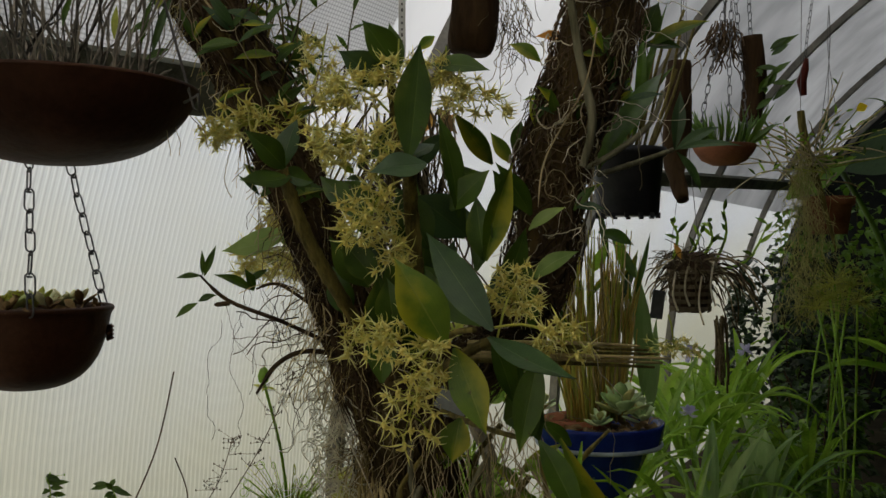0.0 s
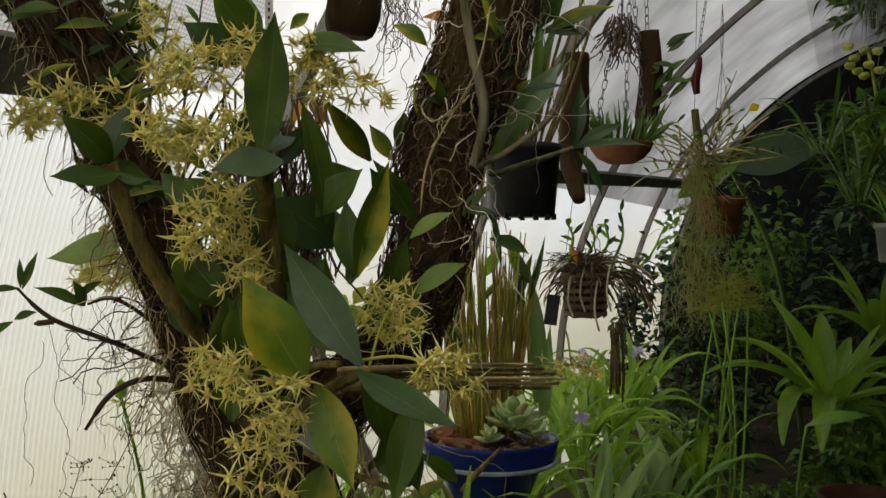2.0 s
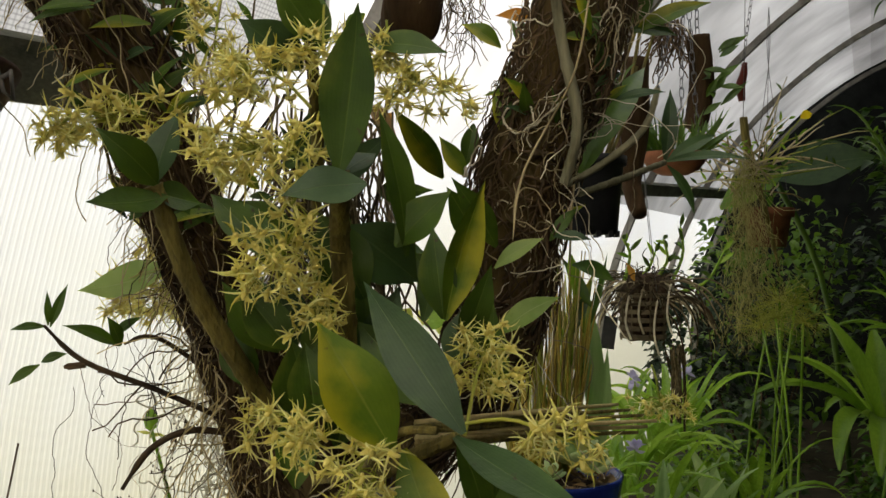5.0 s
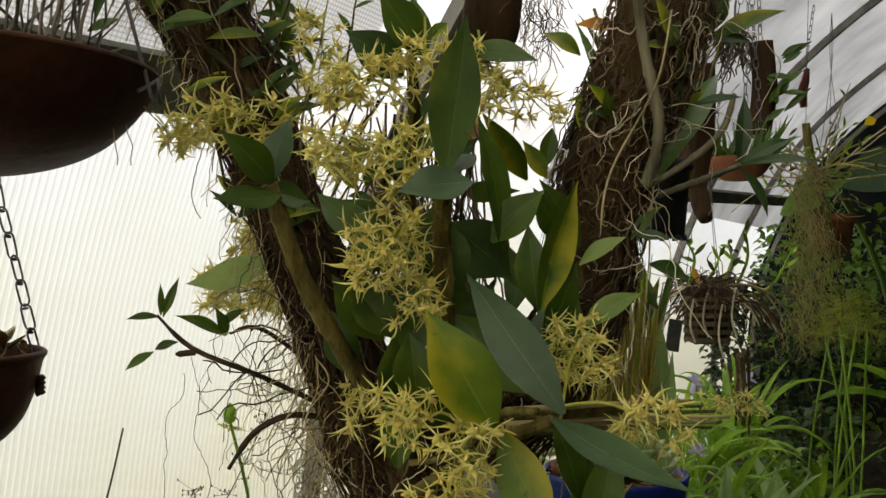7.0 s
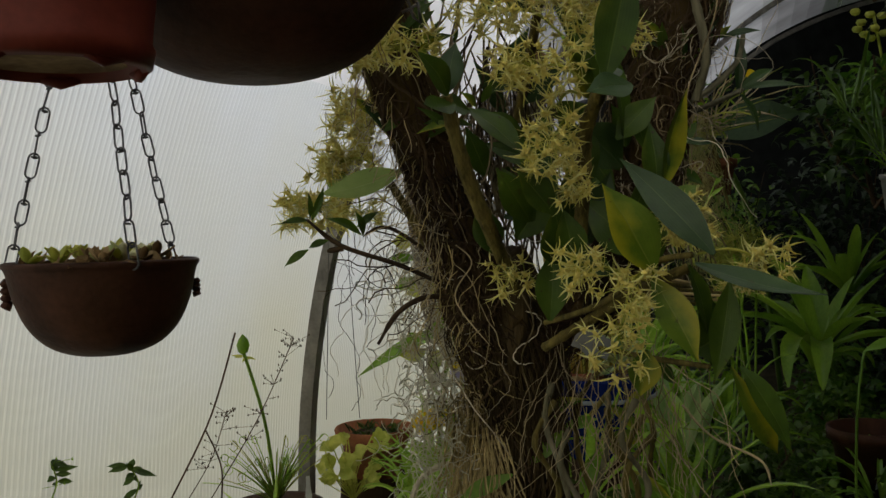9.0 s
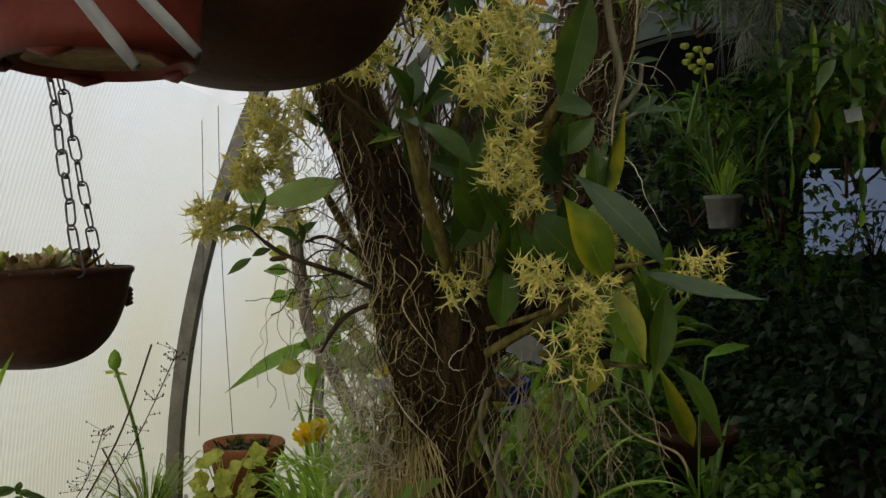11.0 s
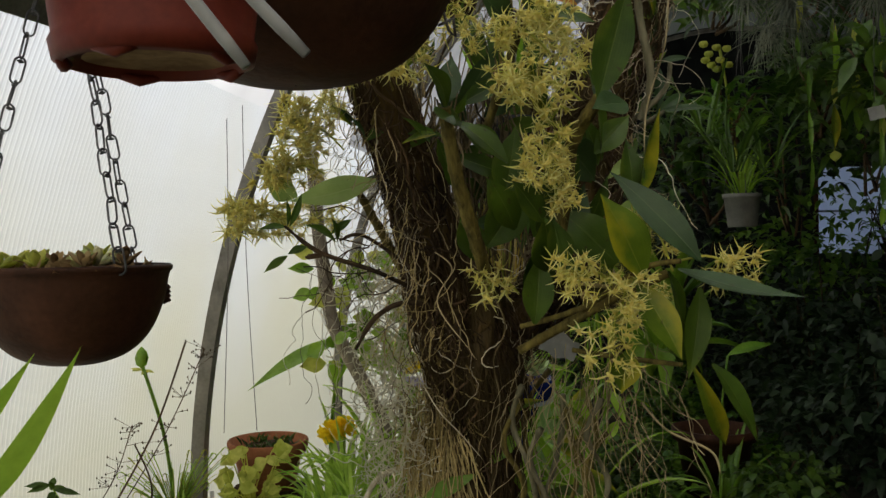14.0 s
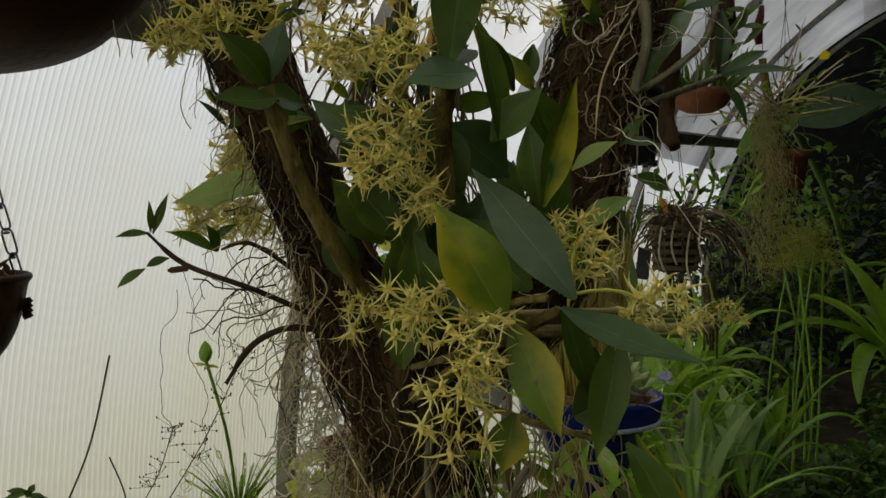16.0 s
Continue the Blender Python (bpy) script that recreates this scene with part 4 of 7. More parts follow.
# cane and leaf fan on the lit side
o1 = thing("orchid", (-0.084, 1.006, 1.404), orchid, "orchid", G1)
cane(o1, [(-0.078, 1.006, 1.392), (-0.113, 0.971, 1.454), (-0.142, 0.946, 1.511), (-0.164, 0.926, 1.577)], 0.0085)
lf(o1, (-0.155, 0.926, 1.57), (-0.194, 0.872, 1.563), 0.024, (0.1, -1, 0.6), bend=-0.06)
lf(o1, (-0.161, 0.926, 1.577), (-0.195, 0.897, 1.612), 0.026, (0.2, -1, 0.3), bend=0.1)
lf(o1, (-0.164, 0.926, 1.577), (-0.15, 0.936, 1.628), 0.025, (-0.3, -1, 0.1), "leafblue", bend=0.05)
lf(o1, (-0.164, 0.926, 1.574), (-0.135, 0.946, 1.566), 0.024, (0, -1, 0.6), bend=-0.05)
spray(o1, (-0.2, 0.968, 1.627), (0.04, 0.022, 0.018), 14, (-0.159, 1.006, 1.614))
spray(o1, (-0.24, 0.965, 1.617), (0.014, 0.02, 0.014), 5, (-0.208, 0.957, 1.628))
# upright central cane with the tall leaf
o2 = thing("orchid", (-0.034, 0.926, 1.434), orchid, "orchid", G1)
cane(o2, [(-0.029, 0.956, 1.426), (-0.034, 0.926, 1.494), (-0.038, 0.906, 1.543), (-0.038, 0.855, 1.581)], 0.0085)
lf(o2, (-0.039, 0.855, 1.579), (-0.028, 0.82, 1.678), 0.036, (-0.4, -1, 0.05), fold=0.3, bend=-0.03, peak=0.5)
lf(o2, (-0.022, 0.835, 1.574), (-0.071, 0.816, 1.565), 0.029, (0.1, -1, 0.75), "leafblue", fold=0.12)
lf(o2, (-0.039, 0.855, 1.579), (-0.015, 0.885, 1.597), 0.02, (-0.2, -1, 0.9), "leafblue")
lf(o2, (0.008, 0.925, 1.53), (-0.012, 0.92, 1.63), 0.025, (0.7, -1, 0.1), peak=0.55, fold=0.3)
lf(o2, (-0, 0.925, 1.537), (0.038, 0.918, 1.576), 0.028, (-0.3, -1, 0.3), fold=0.3)
lf(o2, (-0.087, 0.946, 1.527), (-0.134, 0.981, 1.575), 0.034, (0.5, -1, 0.4), fold=0.2)
lf(o2, (-0.032, 0.935, 1.55), (0.019, 0.955, 1.511), 0.045, (0.1, -1, 0.1), "leafblue")
lf(o2, (-0.021, 0.935, 1.5), (-0.054, 0.936, 1.561), 0.04, (0.1, -1, 0.1), "leaf")
spray(o2, (-0.088, 0.886, 1.597), (0.044, 0.03, 0.018), 19, (-0.051, 0.866, 1.58))
spray(o2, (-0.1, 0.92, 1.655), (0.03, 0.03, 0.018), 13, (-0.058, 0.906, 1.629))
spray(o2, (-0.078, 0.891, 1.526), (0.028, 0.022, 0.02), 14, (-0.052, 0.886, 1.558))
spray(o2, (-0.07, 0.891, 1.562), (0.014, 0.016, 0.016), 4, (-0.052, 0.886, 1.574))
spray(o2, (-0.051, 0.925, 1.671), (0.018, 0.02, 0.02), 6)
spray(o2, (-0.132, 0.986, 1.688), (0.02, 0.02, 0.03), 8)
# yellowing leaves low on the front
o3 = thing("orchid", (-0.02, 0.886, 1.395), orchid, "orchid", G1)
cane(o3, [(-0.056, 0.986, 1.336), (0.001, 0.895, 1.393), (0.035, 0.855, 1.417)], 0.006)
lf(o3, (-0.005, 0.836, 1.414), (-0.051, 0.836, 1.492), 0.043, (0.05, -1, 0.05), "leafyellow", bend=0.04, fold=0.3, peak=0.45, label="broad leaf turning yellow along one edge")
lf(o3, (0.034, 0.805, 1.43), (-0.023, 0.865, 1.515), 0.033, (-0.15, -1, 0.15), "leafblue", bend=0.05, peak=0.4)
lf(o3, (0.003, 0.86, 1.41), (0.03, 0.828, 1.337), 0.034, (0.0, -1, -0.1), "leafyellow", bend=0.05, peak=0.5)
lf(o3, (0.032, 0.835, 1.422), (0.096, 0.74, 1.398), 0.026, (0.22, -0.85, 0.42), "leafblue", bend=-0.05, peak=0.4)
lf(o3, (0.036, 0.855, 1.419), (0.058, 0.865, 1.356), 0.022, (0.5, -1, 0))
lf(o3, (0.049, 0.875, 1.341), (0.085, 0.875, 1.358), 0.045, (0.1, -1, 0.1))
lf(o3, (0.078, 0.845, 1.329), (0.115, 0.825, 1.26), 0.026, (0.3, -1, 0.1), "leaf", droop=0.1)
lf(o3, (-0.053, 0.906, 1.419), (-0.061, 0.906, 1.473), 0.032, (0.1, -1, 0.1))
lf(o3, (-0.071, 0.906, 1.468), (-0.104, 0.906, 1.508), 0.03, (0.2, -1, 0.1))
lf(o3, (0.009, 0.886, 1.342), (0.001, 0.886, 1.3), 0.03, (-0.3, -1, 0.1), "leafyellow")
spray(o3, (-0.051, 0.866, 1.417), (0.03, 0.025, 0.018), 10, (-0.02, 0.866, 1.407))
spray(o3, (-0.09, 0.976, 1.405), (0.018, 0.018, 0.018), 6, (-0.056, 0.986, 1.395))
spray(o3, (-0.027, 0.836, 1.4), (0.02, 0.02, 0.02), 7, (-0.01, 0.856, 1.408))
spray(o3, (-0.037, 0.846, 1.352), (0.024, 0.022, 0.026), 9, (-0.015, 0.856, 1.393))
spray(o3, (-0.055, 0.906, 1.493), (0.022, 0.02, 0.018), 8)
spray(o3, (0.061, 0.915, 1.461), (0.022, 0.02, 0.024), 13, (0.041, 0.855, 1.419))
for b, t, w, m in (((-0.08, 0.946, 1.462), (-0.118, 0.926, 1.512), 0.03, "leaf"), ((-0.085, 0.936, 1.512), (-0.066, 0.926, 1.467), 0.03, "leafblue"), ((-0.053, 0.926, 1.419), (-0.07, 0.906, 1.474), 0.046, "leaf"), ((-0.021, 0.955, 1.55), (0.015, 0.955, 1.509), 0.045, "leaf"), ((0.031, 0.935, 1.425), (-0.026, 0.956, 1.483), 0.046, "leaf"), ((-0.035, 0.976, 1.439), (-0.024, 0.985, 1.524), 0.04, "leaf"), ((-0.103, 0.986, 1.43), (-0.121, 0.986, 1.482), 0.03, "leaf"), ((-0.07, 0.967, 1.462), (-0.1, 0.97, 1.515), 0.03, "leaf"), ((-0.07, 0.989, 1.54), (-0.121, 0.991, 1.571), 0.028, "leaf"), ((-0.017, 0.964, 1.438), (0.005, 0.953, 1.509), 0.034, "leafblue"), ((-0.047, 1.034, 1.494), (-0.035, 1.027, 1.576), 0.04, "leaf"), ((-0.065, 1.042, 1.444), (-0.024, 1.023, 1.513), 0.045, "leaf"), ((-0.04, 0.998, 1.383), (-0.023, 0.989, 1.456), 0.04, "leaf")):
    lf(o3, b, t, w, (rnd(-0.4, 0.3), -1, rnd(-0.1, 0.3)), m)
# canes that reach out past the trunk to the dim side
o4 = thing("orchid", (-0.051, 0.98, 1.36), orchid, "orchid", G1)
cane(o4, [(-0.056, 0.983, 1.361), (-0.024, 0.912, 1.384), (-0.002, 0.846, 1.422), (0.019, 0.814, 1.43)], 0.0035, "cane")
cane(o4, [(-0.008, 0.96, 1.336), (0.028, 0.909, 1.33), (0.063, 0.871, 1.326)], 0.0032, "cane")
spray(o4, (0.099, 0.831, 1.42), (0.024, 0.02, 0.016), 8, (0.032, 0.83, 1.43))
lf(o4, (0.079, 0.863, 1.402), (0.061, 0.86, 1.313), 0.028, (-0.2, -1, 0.1))
lf(o4, (0.062, 0.872, 1.39), (0.085, 0.9, 1.315), 0.03, (-0.4, -1, 0.1), "leaf")
lf(o4, (0.105, 0.91, 1.318), (0.168, 0.936, 1.224), 0.021, (-0.5, -1, 0.1), "leafyellow", peak=0.6, bend=0.1)
lf(o4, (-0.067, 0.933, 1.368), (-0.062, 0.93, 1.439), 0.032, (-0.3, -1, 0))
lf(o4, (-0.002, 0.935, 1.408), (-0.044, 0.955, 1.435), 0.024, (-0.3, -1, 0.4))
# leaves high on the crown
o5 = thing("orchid", (-0.063, 1.005, 1.686), orchid, "orchid", G1)
cane(o5, [(-0.059, 1.056, 1.569), (-0.057, 1.006, 1.632), (-0.061, 0.955, 1.682)], 0.006)
lf(o5, (-0.055, 0.955, 1.682), (-0.087, 0.936, 1.725), 0.034, (0.3, -1, 0.2))
lf(o5, (-0.052, 0.955, 1.676), (-0.061, 0.955, 1.727), 0.02, (0.1, -1, 0.2))
lf(o5, (-0.067, 0.976, 1.668), (-0.112, 0.956, 1.699), 0.036, (0.2, -1, 0.1), "leafblue")
lf(o5, (-0.018, 1.005, 1.695), (0.042, 0.985, 1.685), 0.026, (0.0, -1, 0.6))
spray(o5, (0.021, 1.005, 1.665), (0.045, 0.03, 0.022), 14, (-0.009, 1.005, 1.686))
spray(o5, (-0.003, 1.005, 1.68), (0.02, 0.02, 0.02), 6)
# broad mottled leaf and sprays on the lit side, behind
o6 = thing("orchid", (-0.156, 1.127, 1.447), orchid, "orchid", G1)
cane(o6, [(-0.127, 1.106, 1.395), (-0.156, 1.127, 1.46), (-0.183, 1.127, 1.507)], 0.006)
lf(o6, (-0.18, 1.077, 1.518), (-0.266, 1.117, 1.497), 0.034, (0.2, -1, 0.55), "leafpale", bend=-0.05, label="pale mottled leaf with dark streaks")
lf(o6, (-0.188, 1.127, 1.519), (-0.128, 1.056, 1.513), 0.028, (0.2, -0.8, 0.8), "leafblue")
lf(o6, (-0.202, 1.329, 1.513), (-0.239, 1.347, 1.529), 0.032, (-0.4, -1, 0.2), "leafpale")
spray(o6, (-0.255, 1.344, 1.484), (0.04, 0.02, 0.022), 22, (-0.209, 1.278, 1.497), 1.3)
spray(o6, (-0.217, 1.326, 1.547), (0.042, 0.02, 0.018), 20, (-0.183, 1.265, 1.539), 1.3)
spray(o6, (-0.199, 1.295, 1.603), (0.034, 0.02, 0.034), 26, (-0.16, 1.254, 1.568), 1.3)
spray(o6, (-0.209, 1.207, 1.479), (0.03, 0.02, 0.018), 8)
spray(o6, (-0.175, 1.239, 1.622), (0.02, 0.02, 0.02), 6)
# bare sprigs with small leaves that reach into the light
o7 = thing("orchid_sprig", (-0.129, 1.066, 1.396), "bare dark orchid sprig with small green leaves", "orchid")
for pts, r in (([(-0.281, 1.077, 1.47), (-0.247, 1.067, 1.442), (-0.185, 1.057, 1.419), (-0.123, 1.066, 1.389)], 0.0025), ([(-0.262, 1.067, 1.437), (-0.245, 1.067, 1.439)], 0.0028), ([(-0.219, 1.087, 1.454), (-0.19, 1.087, 1.458), (-0.131, 1.086, 1.416)], 0.002), ([(-0.213, 1.057, 1.339), (-0.191, 1.057, 1.371), (-0.16, 1.057, 1.386), (-0.123, 1.066, 1.381)], 0.0028)):
    part("stem", Geo().tube(spline(pts, 16), [r * 0.6] * 3 + [r] * 13, 6), "darkroot", o7)
for b, t, w in (((-0.279, 1.077, 1.469), (-0.309, 1.078, 1.466), 0.008), ((-0.278, 1.077, 1.47), (-0.279, 1.077, 1.499), 0.006), ((-0.276, 1.077, 1.469), (-0.262, 1.077, 1.505), 0.008), ((-0.223, 1.087, 1.452), (-0.264, 1.067, 1.471), 0.013), ((-0.222, 1.087, 1.452), (-0.231, 1.077, 1.478), 0.012), ((-0.228, 1.087, 1.461), (-0.204, 1.087, 1.477), 0.009), ((-0.281, 1.067, 1.439), (-0.306, 1.068, 1.422), 0.009), ((-0.28, 1.067, 1.441), (-0.259, 1.067, 1.448), 0.009)):
    lf(o7, b, t, w, (0.3, -0.8, 0.6), "leaf", bend=0.1)
# long bundle of dry canes lying across
o8 = thing("cane_bundle", (0.043, 1.066, 1.381), "bundle of dry brown orchid canes with faded blooms", "orchid")
for k in range(6):
    z = 0.0032 * (k - 2.5)
    part("cane", Geo().tube(spline([V((0.021, 0.988, 1.393)) + V((0, z, z)), V((0.141, 1.119, 1.377)) + V((0, -z, z * 1.6)), V((0.292 - 0.012 * abs(k - 2), 1.242, 1.359)) + V((0, z * 2, z * 1.5))], 14), [0.0034 - 0.00012 * q for q in range(14)], 6), random.choice(("cane", "cane", "straw")), o8)
spray(o8, (0.299, 1.246, 1.371), (0.035, 0.015, 0.012), 12, size=0.7)
# leaves and canes on the shaded limb
o9 = thing("orchid", (0.139, 1.124, 1.514), "dull orchid canes and long leaves on the shaded limb", "orchid", G1)
cane(o9, [(0.15, 1.06, 1.592), (0.159, 1.05, 1.642), (0.145, 1.05, 1.711), (0.132, 1.045, 1.79)], 0.0058, "greycane")
cane(o9, [(0.159, 1.097, 1.593), (0.2, 1.113, 1.616), (0.242, 1.13, 1.65), (0.261, 1.148, 1.69)], 0.004, "greycane")
cane(o9, [(0.177, 1.115, 1.587), (0.227, 1.151, 1.604), (0.285, 1.197, 1.625)], 0.004, "greycane")
lf(o9, (0.087, 1.035, 1.52), (0.128, 1.034, 1.545), 0.015, (0, -1, 0.7), "leafpale", bend=0.14)
lf(o9, (0.09, 1.035, 1.466), (0.142, 1.034, 1.497), 0.021, (0, -1, 0.7), "leafpale", bend=0.14)
lf(o9, (0.032, 0.895, 1.488), (0.058, 0.895, 1.581), 0.028, (-0.5, 1, 0.0), "leafyellow", fold=-0.5, label="leaf half green and half yellow")
lf(o9, (0.032, 0.905, 1.488), (0.024, 0.905, 1.551), 0.026, (-0.2, -1, 0.0))
lf(o9, (0.053, 1.125, 1.6), (0.004, 1.075, 1.657), 0.024, (-0.3, -1, 0.3), "leafyellow")
lf(o9, (0.078, 1.155, 1.604), (0.052, 1.155, 1.642), 0.018, (-0.3, -1, 0.3), "leafyellow")
for b, t, w in (((0.295, 1.226, 1.628), (0.372, 1.189, 1.629), 0.012), ((0.295, 1.226, 1.628), (0.307, 1.245, 1.708), 0.018), ((0.297, 1.226, 1.629), (0.358, 1.241, 1.66), 0.016), ((0.298, 1.226, 1.625), (0.334, 1.243, 1.573), 0.014)):
    lf(o9, b, t, w, (0, -1, 0.6), "leafblue", bend=0.1)
for b, t, w, m in (((0.252, 1.199, 1.755), (0.331, 1.192, 1.787), 0.02, "leafyellow"), ((0.249, 1.199, 1.758), (0.297, 1.195, 1.753), 0.02, "leaf"), ((0.246, 1.199, 1.761), (0.268, 1.198, 1.812), 0.03, "leaf"), ((0.119, 1.21, 1.739), (0.079, 1.213, 1.762), 0.022, "leafyellow"), ((0.155, 1.207, 1.765), (0.113, 1.21, 1.771), 0.018, "orange")):
    lf(o9, b, t, w, (0, -1, 0.6), m, bend=0.1)
for b, t, w in (((0.192, 1.204, 1.521), (0.241, 1.22, 1.504), 0.02), ((0.191, 1.204, 1.601), (0.244, 1.25, 1.695), 0.03), ((0.203, 1.203, 1.618), (0.296, 1.296, 1.741), 0.03)):
    lf(o9, b, t, w, (0, -1, 0.6), "foliage", bend=0.1)
lf(o9, (0.099, 1.262, 1.669), (0.09, 1.263, 1.621), 0.02, (0, -1, 0.2), "leaf")

for b, t, w, m in (((-0.018, 1.152, 1.665), (-0.032, 1.133, 1.634), 0.014, "orange"), ((-0.01, 1.171, 1.671), (0.013, 1.148, 1.637), 0.016, "dry"), ((0.007, 1.169, 1.665), (-0.001, 1.15, 1.628), 0.014, "orange"), ((-0.027, 1.173, 1.639), (-0.018, 1.152, 1.616), 0.012, "dry"), ((-0.016, 1.303, 1.792), (-0.039, 1.305, 1.772), 0.016, "leafyellow")):
    lf(o9, b, t, w, (rnd(-0.4, 0.4), -1, 0.2), m, bend=0.15, name="dry_leaf")

# upright thin twigs that fan out of the crown
for i, n, way in ((60, 26, -0.2), (76, 16, 0.25), (48, 12, 0.3)):
    for _ in range(n):
        p = left_line[i] + V((rnd(-0.05, 0.06), rnd(-0.03, 0.03), rnd(-0.03, 0.03)))
        pts = wander(p, V((way + rnd(-0.6, 0.6), rnd(-0.3, 0.3), 1.0)), rnd(0.07, 0.2), 9, 0.16, -0.02)
        twig = part("twig", Geo().tube(pts, [0.0015 - 0.0001 * k for k in range(10)], 4), random.choice(("darkroot", "cane", "root")), tree)
        for q in pts[5:]:
            if rnd(0, 1) < 0.3:
                part("leaf", Geo().blade(q, q + V((rnd(-1, 1), rnd(-0.4, 0.4), rnd(0.1, 1.0))).normalized() * rnd(0.02, 0.035), rnd(0.004, 0.008), (0, -1, 0.4), 0.1, 0.25, 5, 1), "leaf", twig)


# ---- hanging bowls and pots ----
def ring_link(L=0.026, w=0.0105, r=0.0011):
    g = Geo()
    h = L / 2 - w / 2
    arc = [math.pi * k / 6 for k in range(7)]
    pts = [V((w / 2 * math.cos(a), 0, h + w / 2 * math.sin(a))) for a in arc] + [V((-w / 2 * math.cos(a), 0, -h - w / 2 * math.sin(a))) for a in arc]
    pts += [pts[0], pts[1]]
    g.tube(pts, r, 5, False)
    g.tube([V((-0.0028, 0.001, L / 2 - 0.004)), V((0, 0.0022, L / 2 - 0.003)), V((0.0028, 0.001, L / 2 - 0.004)), V((0, -0.0022, L / 2 - 0.005)), V((-0.0028, 0.001, L / 2 - 0.004))], r, 4, False)
    me = g.mesh("chain_link")
    me.materials.append(M["chain"])
    return me


LINK = ring_link()


def chain(parent, low, high, step=0.0235):
    low, high = V(low), V(high)
    n = max(2, round((high - low).length / step))
    d = (high - low).normalized()
    q = d.to_track_quat("Z", "X").to_matrix().to_4x4()
    for k in range(n):
        ob = part("chain_link", LINK, "chain", parent)
        ob.matrix_basis = Matrix.Translation(low + (high - low) * ((k + 0.5) / n) + rvec(0.0008)) @ q @ pose(0, 0, 0, rnd(-4, 4), 0, 90 * (k % 2) + 25 + rnd(-12, 12))


def wire(parent, pts, r=0.0009, mat="wire", name="wire"):
    return part(name, Geo().tube(spline(pts, 12), r, 5), mat, parent)


def pot(name, centre, profile, mat, label, category, group="", wob=0.0, sides=48, round_=0):
    c = V(centre)
    t = thing(name, c, label, category, group)
    part("body", Geo().lathe([(max(p.x, 0.0005), p.z) for p in spline([(r, 0, z) for r, z in profile], round_)] if round_ else profile, c, sides, wob), mat, t)
    return t


def soil(parent, centre, r, z=0.0, mat="soil"):
    g = Geo().lathe([(0.0005, 0.006), (r * 0.4, 0.005), (r * 0.75, 0.0), (r, -0.006)], V(centre) + UP * z, 28, 0.02)
    for k, p in enumerate(g.v):
        g.v[k] = p + rvec(0.0025)
    return part("soil", g, mat, parent)


def plump_leaf(base, tip, width, thick, up):
    """A fleshy rounded leaf, cupped upwards."""
    base, tip = V(base), V(tip)
    axis = tip - base
    L = axis.length
    axis.normalize()
    side = axis.cross(V(up)).normalized()
    nor = side.cross(axis)
    rings = []
    for i in range(8):
        u = i / 7
        w = width / 2 * max(0.06, math.sin(math.pi * min(1.0, 0.12 + 0.88 * u ** 1.15)) ** 0.55 * (0.45 + 0.55 * min(1.0, u * 1.7)))
        t = thick * (0.4 + 0.6 * math.sin(math.pi * min(u + 0.08, 1.0)))
        c = base + axis * L * u + nor * L * 0.14 * u * u
        rings.append([c + side * w * math.cos(b) + nor * (t * math.sin(b) + 0.3 * w * math.cos(b) ** 2) for b in [2 * math.pi * q / 10 for q in range(10)]])
    g = Geo().grid(rings, True)
    n = len(g.v)
    g.f += [tuple(range(9, -1, -1)), tuple(range(n - 10, n))]
    return g


# lower brown bowl on three chains
LB = V((-0.487, 1.104, 1.337))
bowl = pot("hanging_bowl", LB, [(0.001, 0.0), (0.03, 0.002), (0.055, 0.012), (0.074, 0.032), (0.086, 0.06), (0.092, 0.086), (0.0955, 0.092), (0.095, 0.096), (0.09, 0.095), (0.084, 0.07), (0.06, 0.05), (0.001, 0.045)], "clay", "dark brown clay bowl hanging on three chains, filled with succulents", "hanging pot", "hanging pots", 0.004, 64, 60)
soil(bowl, LB + UP * 0.087, 0.086)
APEX = LB + V((0, 0, 0.46))
for a in (295, 45, 172):
    rim = LB + V((0.094 * math.cos(radians(a)), 0.094 * math.sin(radians(a)), 0.09))
    chain(bowl, rim, APEX)
wire(bowl, [APEX, APEX + V((0.004, 0.004, 0.2)), APEX + V((0, 0, 0.62))], 0.0015)
for a, s in ((8, 0.55), (182, 0.9)):
    p = LB + V((0.09 * math.cos(radians(a)), 0.09 * math.sin(radians(a)), 0.064))
    d = V((math.cos(radians(a)), math.sin(radians(a)), 0))
    g = Geo()
    for k in range(4):
        q = p + UP * (0.012 * s - 0.008 * s * k) + d * 0.002
        g.tube([q - d * 0.004, q + d * 0.003 * s + UP * 0.002, q + d * 0.006 * s], [0.006 * s, 0.0055 * s, 0.002], 7)
    part("lug", g, "clay", bowl, "moulded lug below the rim")
for k in range(22):
    a = rnd(0, 6.28)
    r = 0.078 * math.sqrt(rnd(0.05, 1))
    c = LB + V((r * math.cos(a), r * math.sin(a), 0.097))
    t = thing("succulent", c, "small pale green succulent rosette in the brown bowl", "succulent", "succulents in the bowl")
    r, m = rnd(0.016, 0.026), random.choice(("plump", "plump", "fleshgreen", "lime", "dry"))
    for q in range(random.choice((5, 6, 7))):
        b = 2.4 * q + r * 300
        d = V((math.cos(b), math.sin(b), 0))
        e = c + d * r * rnd(0.5, 1.0) + UP * r * rnd(0.1, 0.75)
        part("leaf", plump_leaf(c, e, r * rnd(0.4, 0.6), r * 0.1, UP - d * 0.5), m, t)
g = Geo()
